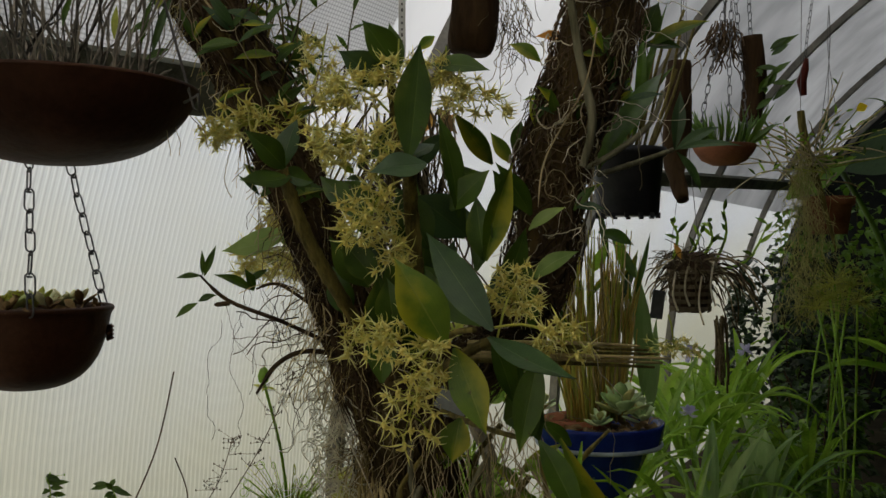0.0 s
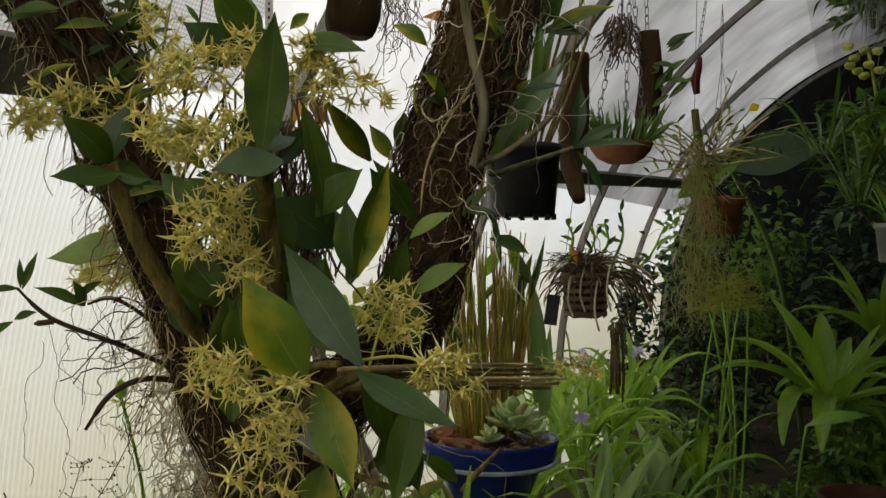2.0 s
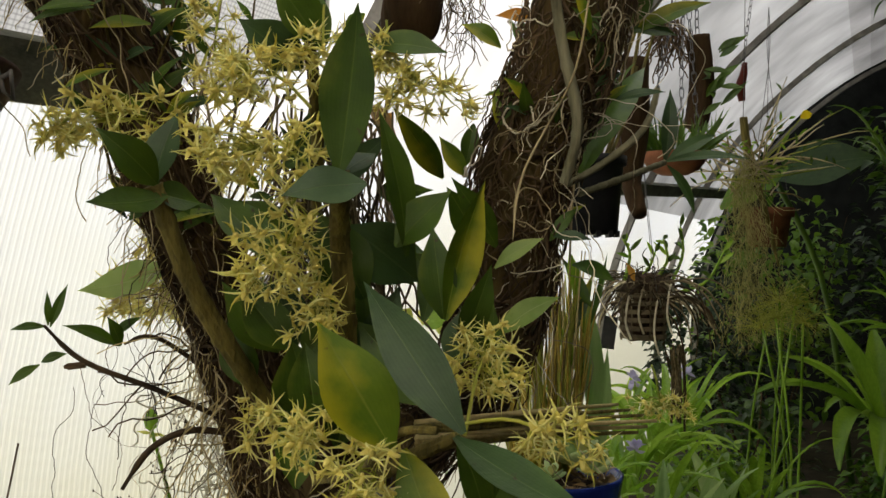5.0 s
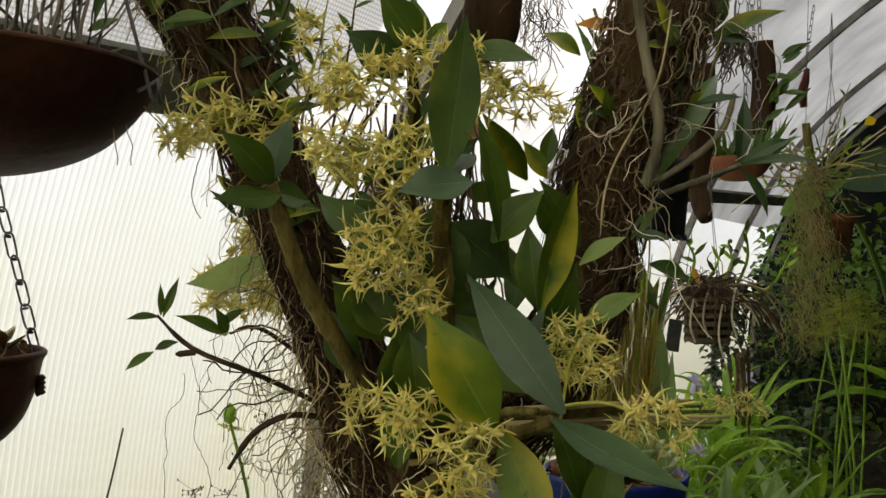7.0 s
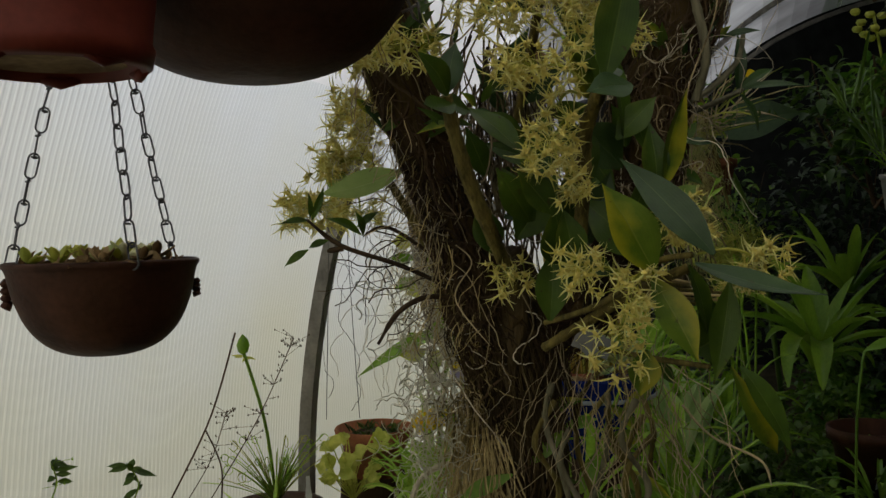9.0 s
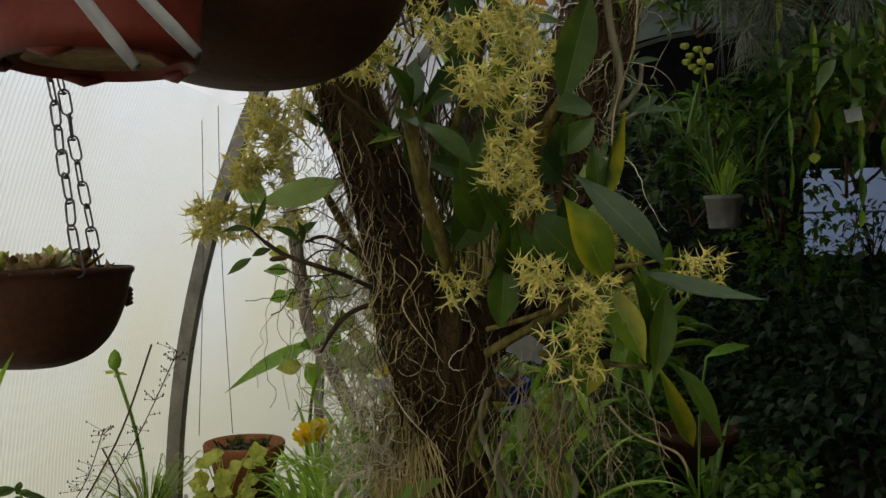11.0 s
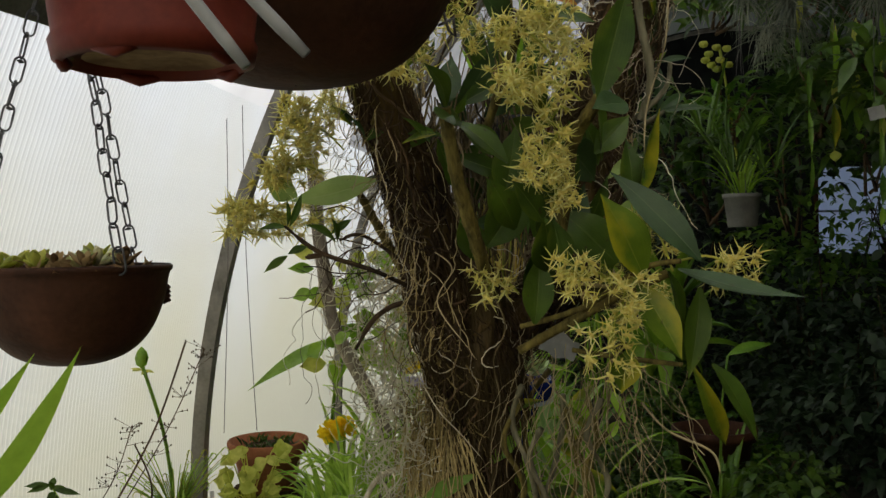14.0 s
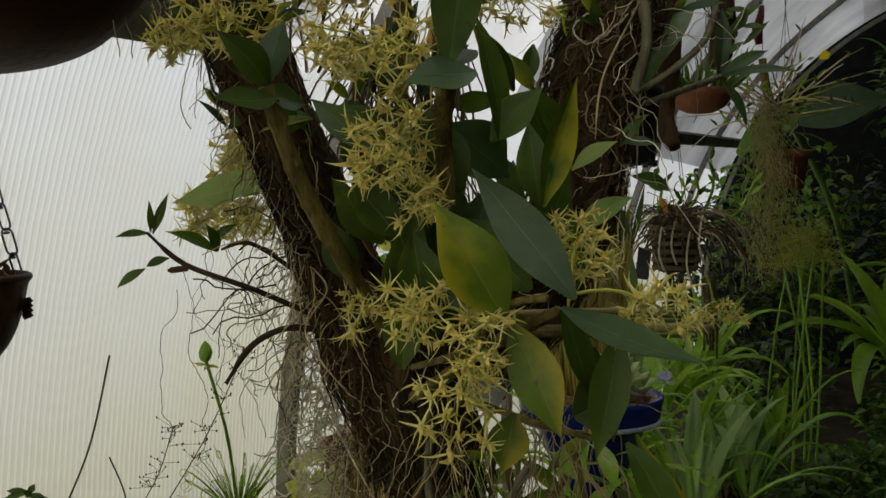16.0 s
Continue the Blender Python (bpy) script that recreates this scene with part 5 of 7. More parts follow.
for k in range(40):
    a = rnd(0, 6.28)
    p = LB + V((0.085 * math.cos(a) * rnd(0.3, 1), 0.085 * math.sin(a) * rnd(0.3, 1), 0.093))
    g.blade(p, p + V((rnd(-1, 1), rnd(-1, 1), rnd(0, 0.9))) * 0.018, rnd(0.005, 0.01), rvec(1), 0.15, 0.4, 4, 1)
tagged(part("litter", g, "dry", bowl, "dry curled leaves on the soil"), kind="stuff")

# upper shallow bowl with a dry plant
UB = V((-0.335, 0.81, 1.571))
bowl2 = pot("hanging_bowl", UB, [(0.001, 0.0), (0.03, 0.001), (0.06, 0.008), (0.085, 0.021), (0.105, 0.042), (0.115, 0.06), (0.117, 0.064), (0.115, 0.066), (0.108, 0.06), (0.08, 0.035), (0.001, 0.03)], "clay", "shallow reddish brown clay dish hanging overhead with dry stems", "hanging pot", "hanging pots", 0.0, 64, 60)
soil(bowl2, UB + UP * 0.056, 0.104)
for a in (-8, 112, 232):
    rim = UB + V((0.112 * math.cos(radians(a)), 0.112 * math.sin(radians(a)), 0.062))
    wire(bowl2, [rim + UP * -0.012, rim + V((0.012 * math.cos(radians(a)), 0.012 * math.sin(radians(a)), -0.004)), rim + UP * 0.012, UB + V((0, 0, 0.5)), UB + V((0, 0, 0.62))], 0.0012)
dead = thing("dry_plant", UB + UP * 0.06, "bare grey stems with a few green shoots in the dish", "plant")
g = Geo()
for k in range(95):
    a, r = rnd(0, 6.28), 0.085 * math.sqrt(rnd(0, 1))
    p = UB + V((r * math.cos(a), r * math.sin(a), 0.058))
    g.tube(wander(p, V((math.cos(a) * 0.35, math.sin(a) * 0.35, 1.0)), rnd(0.06, 0.2), 8, 0.3, -0.06), [rnd(0.0005, 0.0016)] * 8 + [0.0005], 4)
tagged(part("stem_tangle", g, "greystem", dead), kind="stuff")
for k in range(16):
    a = rnd(0, 6.28)
    p = UB + V((0.08 * math.cos(a), 0.08 * math.sin(a), rnd(0.08, 0.16)))
    lf(dead, p, p + V((math.cos(a) * 0.4 + rnd(-0.3, 0.3), math.sin(a) * 0.4, rnd(0.2, 1))) * rnd(0.03, 0.07), rnd(0.006, 0.012), (0, -1, 0.3), random.choice(("leaf", "lime", "foliage")))
# trailing roots under the dish edge
for k in range(3):
    p = UB + V((rnd(0.08, 0.11), rnd(-0.02, 0.04), 0.045))
    part("trailing_root", Geo().tube(wander(p, V((0.4, 0, -1)), rnd(0.03, 0.05), 9, 0.35, 0.2), 0.0004, 3, False), "root", dead)

# red brown pot seen from below
RB = V((-0.452, 0.675, 1.555))
redpot = pot("hanging_pot", RB, [(0.001, 0.008), (0.03, 0.009), (0.046, 0.006), (0.05, 0.0), (0.056, 0.002), (0.058, 0.012), (0.056, 0.016), (0.06, 0.05), (0.064, 0.1), (0.069, 0.101), (0.069, 0.122), (0.064, 0.122), (0.06, 0.1), (0.001, 0.1)], "redplastic", "red brown pot with worn notched base hanging overhead", "hanging pot", "hanging pots")
for k in range(5):
    a = k * 1.26 + 0.4
    p = RB + V((0.05 * math.cos(a), 0.05 * math.sin(a), 0.0))
    part("foot", Geo().tube([p + V((-0.012 * math.sin(a), 0.012 * math.cos(a), 0.003)), p + UP * 0.0, p + V((0.012 * math.sin(a), -0.012 * math.cos(a), 0.003))], [0.003, 0.004, 0.003], 7), "redplastic", redpot)
part("lime_scale", Geo().lathe([(0.001, 0.0065), (0.02, 0.007), (0.04, 0.0045)], RB, 24, 0.06), "dry", redpot, "pale crust on the underside")
for a in (30, 150, 270):
    rim = RB + V((0.066 * math.cos(radians(a)), 0.066 * math.sin(radians(a)), 0.118))
    wire(redpot, [rim, RB + V((0, 0, 0.5)), RB + V((0, 0, 0.66))], 0.001)
for b, t in (((-0.463, 0.368, 1.501), (-0.483, 0.378, 1.53)), ((-0.448, 0.361, 1.504), (-0.469, 0.371, 1.529))):
    s = thing("white_rod", b, "thin white plastic rod hanging close to the camera", "rod", "white rods")
    d = (V(t) - V(b)).normalized()
    part("rod", Geo().tube([V(b), V(b) + d * 0.01, V(b) + d * 0.16], [0.0015, 0.0019, 0.0019], 8), "grey", s)
    wire(s, [V(b) + d * 0.16, V(b) + d * 0.165 + UP * 0.1, V(b) + d * 0.165 + UP * 0.9], 0.0006)

# hanging bark mount above the crown
bm = thing("bark_mount", (0.037, 1.355, 1.808), "dark reddish bark slab hanging with moss", "bark mount")
g, _, _ = limb([(0.034, 1.355, 1.779), (0.039, 1.355, 1.824), (0.049, 1.354, 1.905)], [0.028, 0.036, 0.034, 0.03], 16, 14, 0.25, 5)
part("bark_slab", g, "wood", bm)
g = Geo()
for k in range(60):
    p = V((0.093, 1.354, 1.84)) + V((rnd(-0.02, 0.02), rnd(-0.02, 0.02), rnd(-0.05, 0.05)))
    g.tube(wander(p, V((0, 0, -1)), rnd(0.05, 0.1), 9, 0.8, 0.3), 0.0006, 3, False)
tagged(part("moss", g, "fibre", bm), kind="stuff")
wire(bm, [(0.049, 1.354, 1.901), (0.05, 1.354, 2.099)], 0.001)
lb = thing("plant_label", (-0.057, 1.205, 1.759), "upright clear plastic plant label with faint bars of writing", "label")
part("strip", Geo().box((-0.0045, -0.0006, -0.03), (0.0045, 0.0006, 0.075)).moved(Matrix.Translation((-0.057, 1.205, 1.773))), "white", lb, smooth=False)
for k in range(11):
    part("bar", Geo().box((-0.0011, -0.0012, -0.02 + 0.008 * k), (0.0011, -0.0007, -0.02 + 0.008 * k + rnd(0.002, 0.005))).moved(Matrix.Translation((-0.057, 1.205, 1.773))), "black", lb, smooth=False)

# ---- the blue pot and what grows in it ----
BP = V((0.288, 1.757, 1.022))
post = thing("post", (BP.x, BP.y, GROUND), "dark timber post under the blue pot", "post")
part("shaft", Geo().box((BP.x - 0.035, BP.y - 0.035, GROUND), (BP.x + 0.035, BP.y + 0.035, BP.z)), "wood", post, smooth=False)
blue = pot("blue_pot", BP, [(0.001, 0.0), (0.044, 0.0), (0.048, 0.004), (0.07, 0.06), (0.092, 0.113), (0.098, 0.118), (0.112, 0.12), (0.114, 0.124), (0.119, 0.154), (0.12, 0.16), (0.114, 0.161), (0.106, 0.15), (0.1, 0.135), (0.001, 0.135)], "blue", "deep blue glazed pot with a pale worn ring below the rim", "pot")
part("ring", Geo().lathe([(0.111, 0.117), (0.1165, 0.1185), (0.1175, 0.122), (0.1155, 0.1255), (0.113, 0.1255)], BP, 48), "palering", blue, "pale worn ring")
soil(blue, BP + UP * 0.142, 0.103)
inner = pot("clay_pot", BP + V((-0.035, 0.03, 0.11)), [(0.001, 0), (0.05, 0), (0.056, 0.035), (0.062, 0.036), (0.064, 0.052), (0.058, 0.052), (0.052, 0.04), (0.001, 0.04)], "terracotta", "small terracotta pot set in the blue pot", "pot")
for c, r, n in (((0.318, 1.702, 1.203), 0.05, 13), ((0.352, 1.69, 1.192), 0.034, 9), ((0.275, 1.672, 1.188), 0.026, 9), ((0.188, 1.793, 1.197), 0.03, 8), ((0.365, 1.765, 1.195), 0.03, 8)):
    t = thing("succulent", c, "fleshy pale green succulent rosette with yellowed rims", "succulent", "rosettes in the blue pot")
    for k in range(n):
        a, u = 2.4 * k + r * 90, (k + 1) / n
        d = V((math.cos(a), math.sin(a), 0))
        b = V(c) + d * r * 0.12 + UP * r * 0.5 * (1 - u)
        part("leaf", plump_leaf(b, b + d * r * (0.35 + 0.65 * u) + UP * r * (0.75 - 0.55 * u), r * (0.5 + 0.35 * u), r * 0.07, UP - d * 0.5), random.choice(("succulent", "succulent", "fleshgreen")), t)
g = Geo()
for k in range(80):
    a = rnd(0, 6.28)
    p = BP + V((0.1 * math.cos(a) * rnd(0.5, 1.05), 0.1 * math.sin(a) * rnd(0.5, 1.05), 0.152))
    g.blade(p, p + V((rnd(-1, 1), rnd(-1, 0.4), rnd(0, 0.5))) * 0.03, rnd(0.006, 0.014), rvec(1), 0.2, 0.4, 4, 1)
tagged(part("litter", g, "dry", blue, "curled dry leaves"), kind="stuff")
reeds = thing("reed_clump", BP + V((-0.02, 0.03, 0.17)), "dense clump of upright yellow green canes in the blue pot", "plant")
for k in range(170):
    a, r = rnd(0, 6.28), 0.058 * math.sqrt(rnd(0, 1))
    p = BP + V((0.0 + r * math.cos(a), 0.03 + r * math.sin(a), 0.16))
    top = p + V((rnd(-0.03, 0.03) + r * 0.4 * math.cos(a), rnd(-0.02, 0.02), rnd(0.16, 0.36)))
    part("reed", Geo().tube(spline([p, (p + top) / 2 + rvec(0.006), top], 7), [0.0021, 0.0022, 0.002, 0.0019, 0.0017, 0.0014, 0.0008], 4), random.choice(("reed", "reed", "reed", "lime", "lime", "straw")), reeds)
for k in range(16):
    p = BP + V((rnd(-0.06, 0.08), rnd(0, 0.06), rnd(0.3, 0.48)))
    lf(reeds, p, p + V((rnd(-0.05, 0.05), rnd(-0.02, 0.02), rnd(0.05, 0.12))), rnd(0.01, 0.022), (0, -1, 0.2), random.choice(("foliage", "leafyellow", "grass")))
lf(reeds, (0.412, 1.95, 1.2), (0.396, 1.95, 1.475), 0.042, (0.2, -1, 0), "palestrap", name="broad_leaf")
lf(reeds, (0.43, 1.97, 1.15), (0.445, 1.97, 1.36), 0.03, (-0.3, -1, 0), "palestrap", name="broad_leaf")
stk = thing("dry_stick", (0.243, 1.604, 1.128), "pale bent dry stick by the blue pot", "stick")
part("stick", Geo().tube(spline([(0.219, 1.604, 1.128), (0.248, 1.604, 1.162), (0.285, 1.624, 1.192)], 8), [0.004, 0.0045, 0.004, 0.005, 0.004, 0.003, 0.003, 0.002], 6), "cane", stk)

# black pot hanging beside the shaded limb
KP = V((0.345, 1.775, 1.562))
black = pot("black_pot", KP, [(0.001, 0.0), (0.055, 0.0), (0.058, 0.004), (0.066, 0.11), (0.071, 0.112), (0.072, 0.126), (0.067, 0.126), (0.063, 0.11), (0.001, 0.11)], "black", "black plastic nursery pot hanging with a leafy plant", "hanging pot", "hanging pots")
for k in range(14):
    a = k * 0.449
    p = KP + V((0.057 * math.cos(a), 0.057 * math.sin(a), 0.0))
    part("tooth", Geo().box((-0.004, -0.004, -0.004), (0.004, 0.004, 0.006)).moved(Matrix.Translation(p)), "black", black, smooth=False)
soil(black, KP + UP * 0.113, 0.062)
for a in (0, 120, 240):
    wire(black, [KP + V((0.07 * math.cos(radians(a)), 0.07 * math.sin(radians(a)), 0.12)), KP + V((0, 0, 0.55)), KP + V((0, 0, 0.7))], 0.001)
kpl = thing("pot_plant", KP + UP * 0.11, "upright green canes and leaves in the black pot", "plant")
for k in range(34):
    a = rnd(0, 6.28)
    p = KP + V((0.05 * math.cos(a) * rnd(0, 1), 0.05 * math.sin(a) * rnd(0, 1), 0.11))
    t = p + V((math.cos(a) * rnd(0.02, 0.12), math.sin(a) * rnd(0.02, 0.08), rnd(0.1, 0.28)))
    if k % 3 == 0:
        part("cane", Geo().tube(spline([p, (p + t) / 2 + rvec(0.01), t], 6), 0.003, 5), "cane", kpl)
    else:
        lf(kpl, p + V((0, 0, rnd(0, 0.08))), t, rnd(0.012, 0.022), (rnd(-0.5, 0.5), -1, 0.3), random.choice(("foliage", "leaf", "grass")), bend=0.12)
log = thing("hanging_log", (0.479, 1.951, 1.736), "dark rotten log hanging upright in the shade", "log")
g, _, _ = limb([(0.482, 1.902, 1.599), (0.479, 1.952, 1.678), (0.485, 1.951, 1.782), (0.491, 1.951, 1.887)], [0.012, 0.02, 0.027, 0.028, 0.024], 20, 14, 0.3, 9)
part("bark_slab", g, "wood", log)
wire(log, [(0.491, 1.951, 1.882), (0.494, 1.951, 2.226)], 0.001)

# slatted basket with a ball of roots
BK = V((0.54, 2.06, 1.43))
basket = thing("slat_basket", BK, "small round basket of dark slats packed with orchid roots", "hanging pot", "hanging pots")
for k in range(6):
    for q in range(8):
        a0 = 2 * math.pi * (q + 0.5 * (k % 2)) / 8
        rings = []
        for j in range(5):
            a = a0 + 2 * math.pi / 8 * j / 4 * 0.94
            d = V((math.cos(a), math.sin(a), 0))
            r = 0.046 - 0.0012 * (5 - k)
            rings.append([BK + d * (r + dr) + UP * (-0.062 + 0.016 * k + dz) for dr, dz in ((0, 0), (0.005, 0), (0.005, 0.0085), (0, 0.0085))])
        part("slat", Geo().grid(rings, True), "slatwood", basket, smooth=False)
for q in range(8):
    d = V((math.cos(q * 0.785), math.sin(q * 0.785), 0))
    part("rod", Geo().tube([BK + d * 0.043 + UP * -0.066, BK + d * 0.047 + UP * 0.04], 0.002, 5), "slatwood", basket)
for a in (45, 165, 285):
    wire(basket, [BK + V((0.046 * math.cos(radians(a)), 0.046 * math.sin(radians(a)), 0.03)), BK + V((-0.01, 0, 0.4)), BK + V((-0.015, 0, 0.9))], 0.0007)
g = Geo().lathe([(0.001, -0.066), (0.03, -0.065), (0.04, -0.05), (0.043, 0.0), (0.05, 0.03), (0.04, 0.052), (0.02, 0.062), (0.001, 0.064)], BK, 22, 0.06)
for k, p in enumerate(g.v):
    g.v[k] = p + rvec(0.004)
part("compost", g, "soil", basket)
bor = thing("orchid", BK, "orchid with wild grey roots and small shoots in a slatted basket", "orchid", "orchids in baskets")
g = Geo()
for k in range(230):
    a = rnd(0, 6.28)
    p = BK + V((math.cos(a) * rnd(0, 0.05), math.sin(a) * rnd(0, 0.05), rnd(0.02, 0.065)))
    g.tube(wander(p, V((math.cos(a), math.sin(a) * 0.7, rnd(-0.2, 0.7))), rnd(0.03, 0.09), 12, 0.6, 0.12), rnd(0.0006, 0.0012), 4, False)
tagged(part("root_ball", g, "fibre", bor), kind="stuff")
for k in range(46):
    sx = 1 if k % 3 else -1
    p = BK + V((sx * rnd(0.0, 0.05), rnd(-0.06, 0.02), rnd(0.0, 0.05)))
    pts = wander(p, V((sx * rnd(0.4, 1.0), rnd(-0.5, 0.2), rnd(0.0, 0.6))), rnd(0.07, 0.2 if sx > 0 else 0.1), 9, 0.2, 0.24)
    part("aerial_root", Geo().tube(spline(pts, 16), [0.0017] * 13 + [0.0015, 0.0012, 0.0007], 5), random.choice(("greyroot", "fibre", "fibre", "darkroot")), bor)
for x, z0, z1 in ((-0.035, 0.01, -0.06), (0.02, 0.0, -0.09), (-0.01, 0.02, -0.05), (0.045, 0.03, -0.05)):
    pts = [BK + V((x, -0.045, z0)), BK + V((x - 0.012, -0.062, z0 + 0.012)), BK + V((x - 0.018, -0.06, (z0 + z1) / 2)), BK + V((x - 0.006, -0.055, z1))]
    part("aerial_root", Geo().tube(spline(pts, 18), 0.0022, 6), "paleroot", bor)
g = Geo()
for k in range(16):
    p = V((0.59, 2.0, 1.35)) + rvec(0.012)
    g.tube(wander(p, V((0.04, 0, -1)), rnd(0.09, 0.16), 8, 0.12, 0.3), 0.0021, 4)
tagged(part("root_tangle", g, "root", bor), kind="stuff")
for b, m, t in (((0.56, 2.05, 1.48), (0.585, 2.05, 1.52), (0.575, 2.05, 1.56)), ((0.59, 2.05, 1.47), (0.615, 2.05, 1.53), (0.61, 2.05, 1.585)), ((0.6, 2.05, 1.455), (0.665, 2.05, 1.48), (0.705, 2.05, 1.555)), ((0.5, 2.05, 1.48), (0.51, 2.05, 1.53), (0.495, 2.05, 1.56)), ((0.52, 2.05, 1.48), (0.545, 2.05, 1.5), (0.56, 2.05, 1.535))):
    line = spline([b, m, t], 8)
    part("shoot", Geo().tube(line, [0.0035, 0.0035, 0.0032, 0.003, 0.0028, 0.0026, 0.002, 0.0014], 6), "grass", bor)
    for k in range(5):
        p = line[3 + k]
        lf(bor, p, p + V((rnd(-1, 1) * 0.035, rnd(-0.01, 0.01), rnd(0.005, 0.03))), 0.009, (0, -1, 0.4), random.choice(("leaf", "grass", "midgreen")))
lf(bor, BK + V((-0.03, -0.04, 0.05)), BK + V((-0.05, -0.05, 0.085)), 0.014, (0, -1, 0.3), "orange", name="dry_leaf")
bl2 = thing("plant_label", (0.45, 1.98, 1.385), "dark grey plastic label hanging by the basket", "label")
part("card", Geo().box((-0.014, -0.0008, -0.03), (0.014, 0.0008, 0.03)).moved(Matrix.Translation((0.45, 1.98, 1.385)) @ pose(0, 0, 0, 0, 8, 12)), "slate", bl2, smooth=False)
wire(bl2, [(0.455, 1.98, 1.414), (0.48, 2.0, 1.45)], 0.0007)

# orange bowl further back with chains
OB = V((0.703, 2.35, 1.708))
ob = pot("hanging_bowl", OB, [(0.001, 0.0), (0.03, 0.002), (0.055, 0.014), (0.072, 0.036), (0.078, 0.05), (0.075, 0.052), (0.06, 0.035), (0.001, 0.03)], "brick", "small orange clay bowl hanging with grassy plants", "hanging pot", "hanging pots")
for a in (20, 140, 260):
    chain(ob, OB + V((0.074 * math.cos(radians(a)), 0.074 * math.sin(radians(a)), 0.05)), OB + V((0.02, 0, 0.5)), 0.0235)
opl = thing("grassy_plant", OB + UP * 0.05, "grey green tufted plant spilling from the orange bowl", "plant")
g = Geo()
for k in range(120):
    a = rnd(0, 6.28)
    p = OB + V((0.05 * math.cos(a), 0.05 * math.sin(a), 0.045))
    g.blade(p, p + V((math.cos(a) * rnd(0, 0.1), math.sin(a) * 0.05, rnd(0.02, 0.11))), rnd(0.003, 0.012), (rnd(-1, 1), -1, 0.4), 0.15, 0.3, 5, 1)
tagged(part("tuft", g, "foliage", opl), kind="stuff")

# wooden mounts under the roof
wm = thing("bark_mount", (0.885, 2.66, 2.0), "upright dark cut branch hung as an orchid mount", "bark mount")
g, _, _ = limb([(0.87, 2.66, 1.86), (0.885, 2.66, 1.97), (0.872, 2.66, 2.1)], [0.03, 0.034, 0.03, 0.031], 16, 14, 0.15, 2)
part("bark_slab", g, "wood", wm)
chain(wm, (0.872, 2.66, 2.1), (0.86, 2.66, 2.42))
wire(wm, [(0.86, 2.66, 2.42), (0.84, 2.64, 2.66)], 0.001)
for k in range(14):
    p = V((0.89 + rnd(-0.02, 0.04), 2.62, 1.88 + rnd(0, 0.2)))
    lf(wm, p, p + V((rnd(-0.02, 0.07), -0.03, rnd(-0.03, 0.06))), 0.018, (0, -1, 0.4), random.choice(("leaf", "foliage")))
cl = thing("root_clump", (0.78, 2.6, 2.1), "dry root clump hanging on a hook", "orchid")
g = Geo()
for k in range(70):
    p = V((0.78, 2.6, 2.1)) + rvec(0.03)
    g.tube(wander(p, V((rnd(-0.5, 0.5), 0, -1)), rnd(0.04, 0.12), 7, 0.5, 0.1), 0.0018, 4)
tagged(part("root_ball", g, "darkroot", cl), kind="stuff")
wire(cl, [(0.78, 2.6, 2.1), (0.785, 2.6, 2.2), (0.8, 2.6, 2.215), (0.79, 2.6, 2.24), (0.78, 2.6, 2.5)], 0.003)
rc = thing("hanging_chain", (1.3, 3.36, 2.16), "short chain with a dark red clip hanging from a hoop", "chain")
chain(rc, (1.3, 3.37, 2.17), (1.33, 3.37, 2.4))
part("clip", Geo().tube([(1.295, 3.36, 2.05), (1.288, 3.36, 2.1), (1.3, 3.36, 2.14), (1.305, 3.36, 2.18)], [0.012, 0.018, 0.014, 0.008], 7), "redplastic", rc)

# moss-hung pot with spreading dry canes
MP = V((1.36, 3.3, 1.555))
mp = pot("hanging_pot", MP, [(0.001, 0), (0.06, 0), (0.075, 0.1), (0.085, 0.1), (0.087, 0.13), (0.078, 0.13), (0.001, 0.11)], "brick", "red clay pot hung with a long beard of moss", "hanging pot", "hanging pots")
for a in (0, 120, 240):
    wire(mp, [MP + V((0.08 * math.cos(radians(a)), 0.08 * math.sin(radians(a)), 0.12)), MP + V((0, 0, 0.6)), MP + V((0, 0, 0.8))], 0.001)
beard = thing("moss_beard", MP, "olive gold moss hanging in a long beard beside the pot", "moss", kind="stuff")
g = Geo()
for k in range(640):
    u = rnd(0, 1)
    p = V((1.13 + 0.17 * rnd(0.1, u + 0.1) * rnd(-0.5, 1.3), 2.97 + rnd(-0.05, 0.05), 1.84 - 0.52 * u))
    g.tube(wander(p, V((rnd(-0.8, 0.8), rnd(-0.4, 0.3), -1)), rnd(0.05, 0.14), 8, 0.7, 0.25), rnd(0.0005, 0.0011), 3, False)
part("beard", g, "olive", beard)
part("core", Geo().tube(wander((1.14, 2.99, 1.94), (0.05, 0, -1), 0.46, 10, 0.08, 0.0), [0.012, 0.013, 0.014, 0.013, 0.012, 0.011, 0.01, 0.009, 0.008, 0.006, 0.003], 7), "cane", beard)
wire(beard, [(1.14, 2.99, 1.93), (1.15, 3.0, 2.5)], 0.001)
stems = thing("dry_plant", (1.16, 2.98, 1.74), "spreading leafless canes with small green tips", "plant")
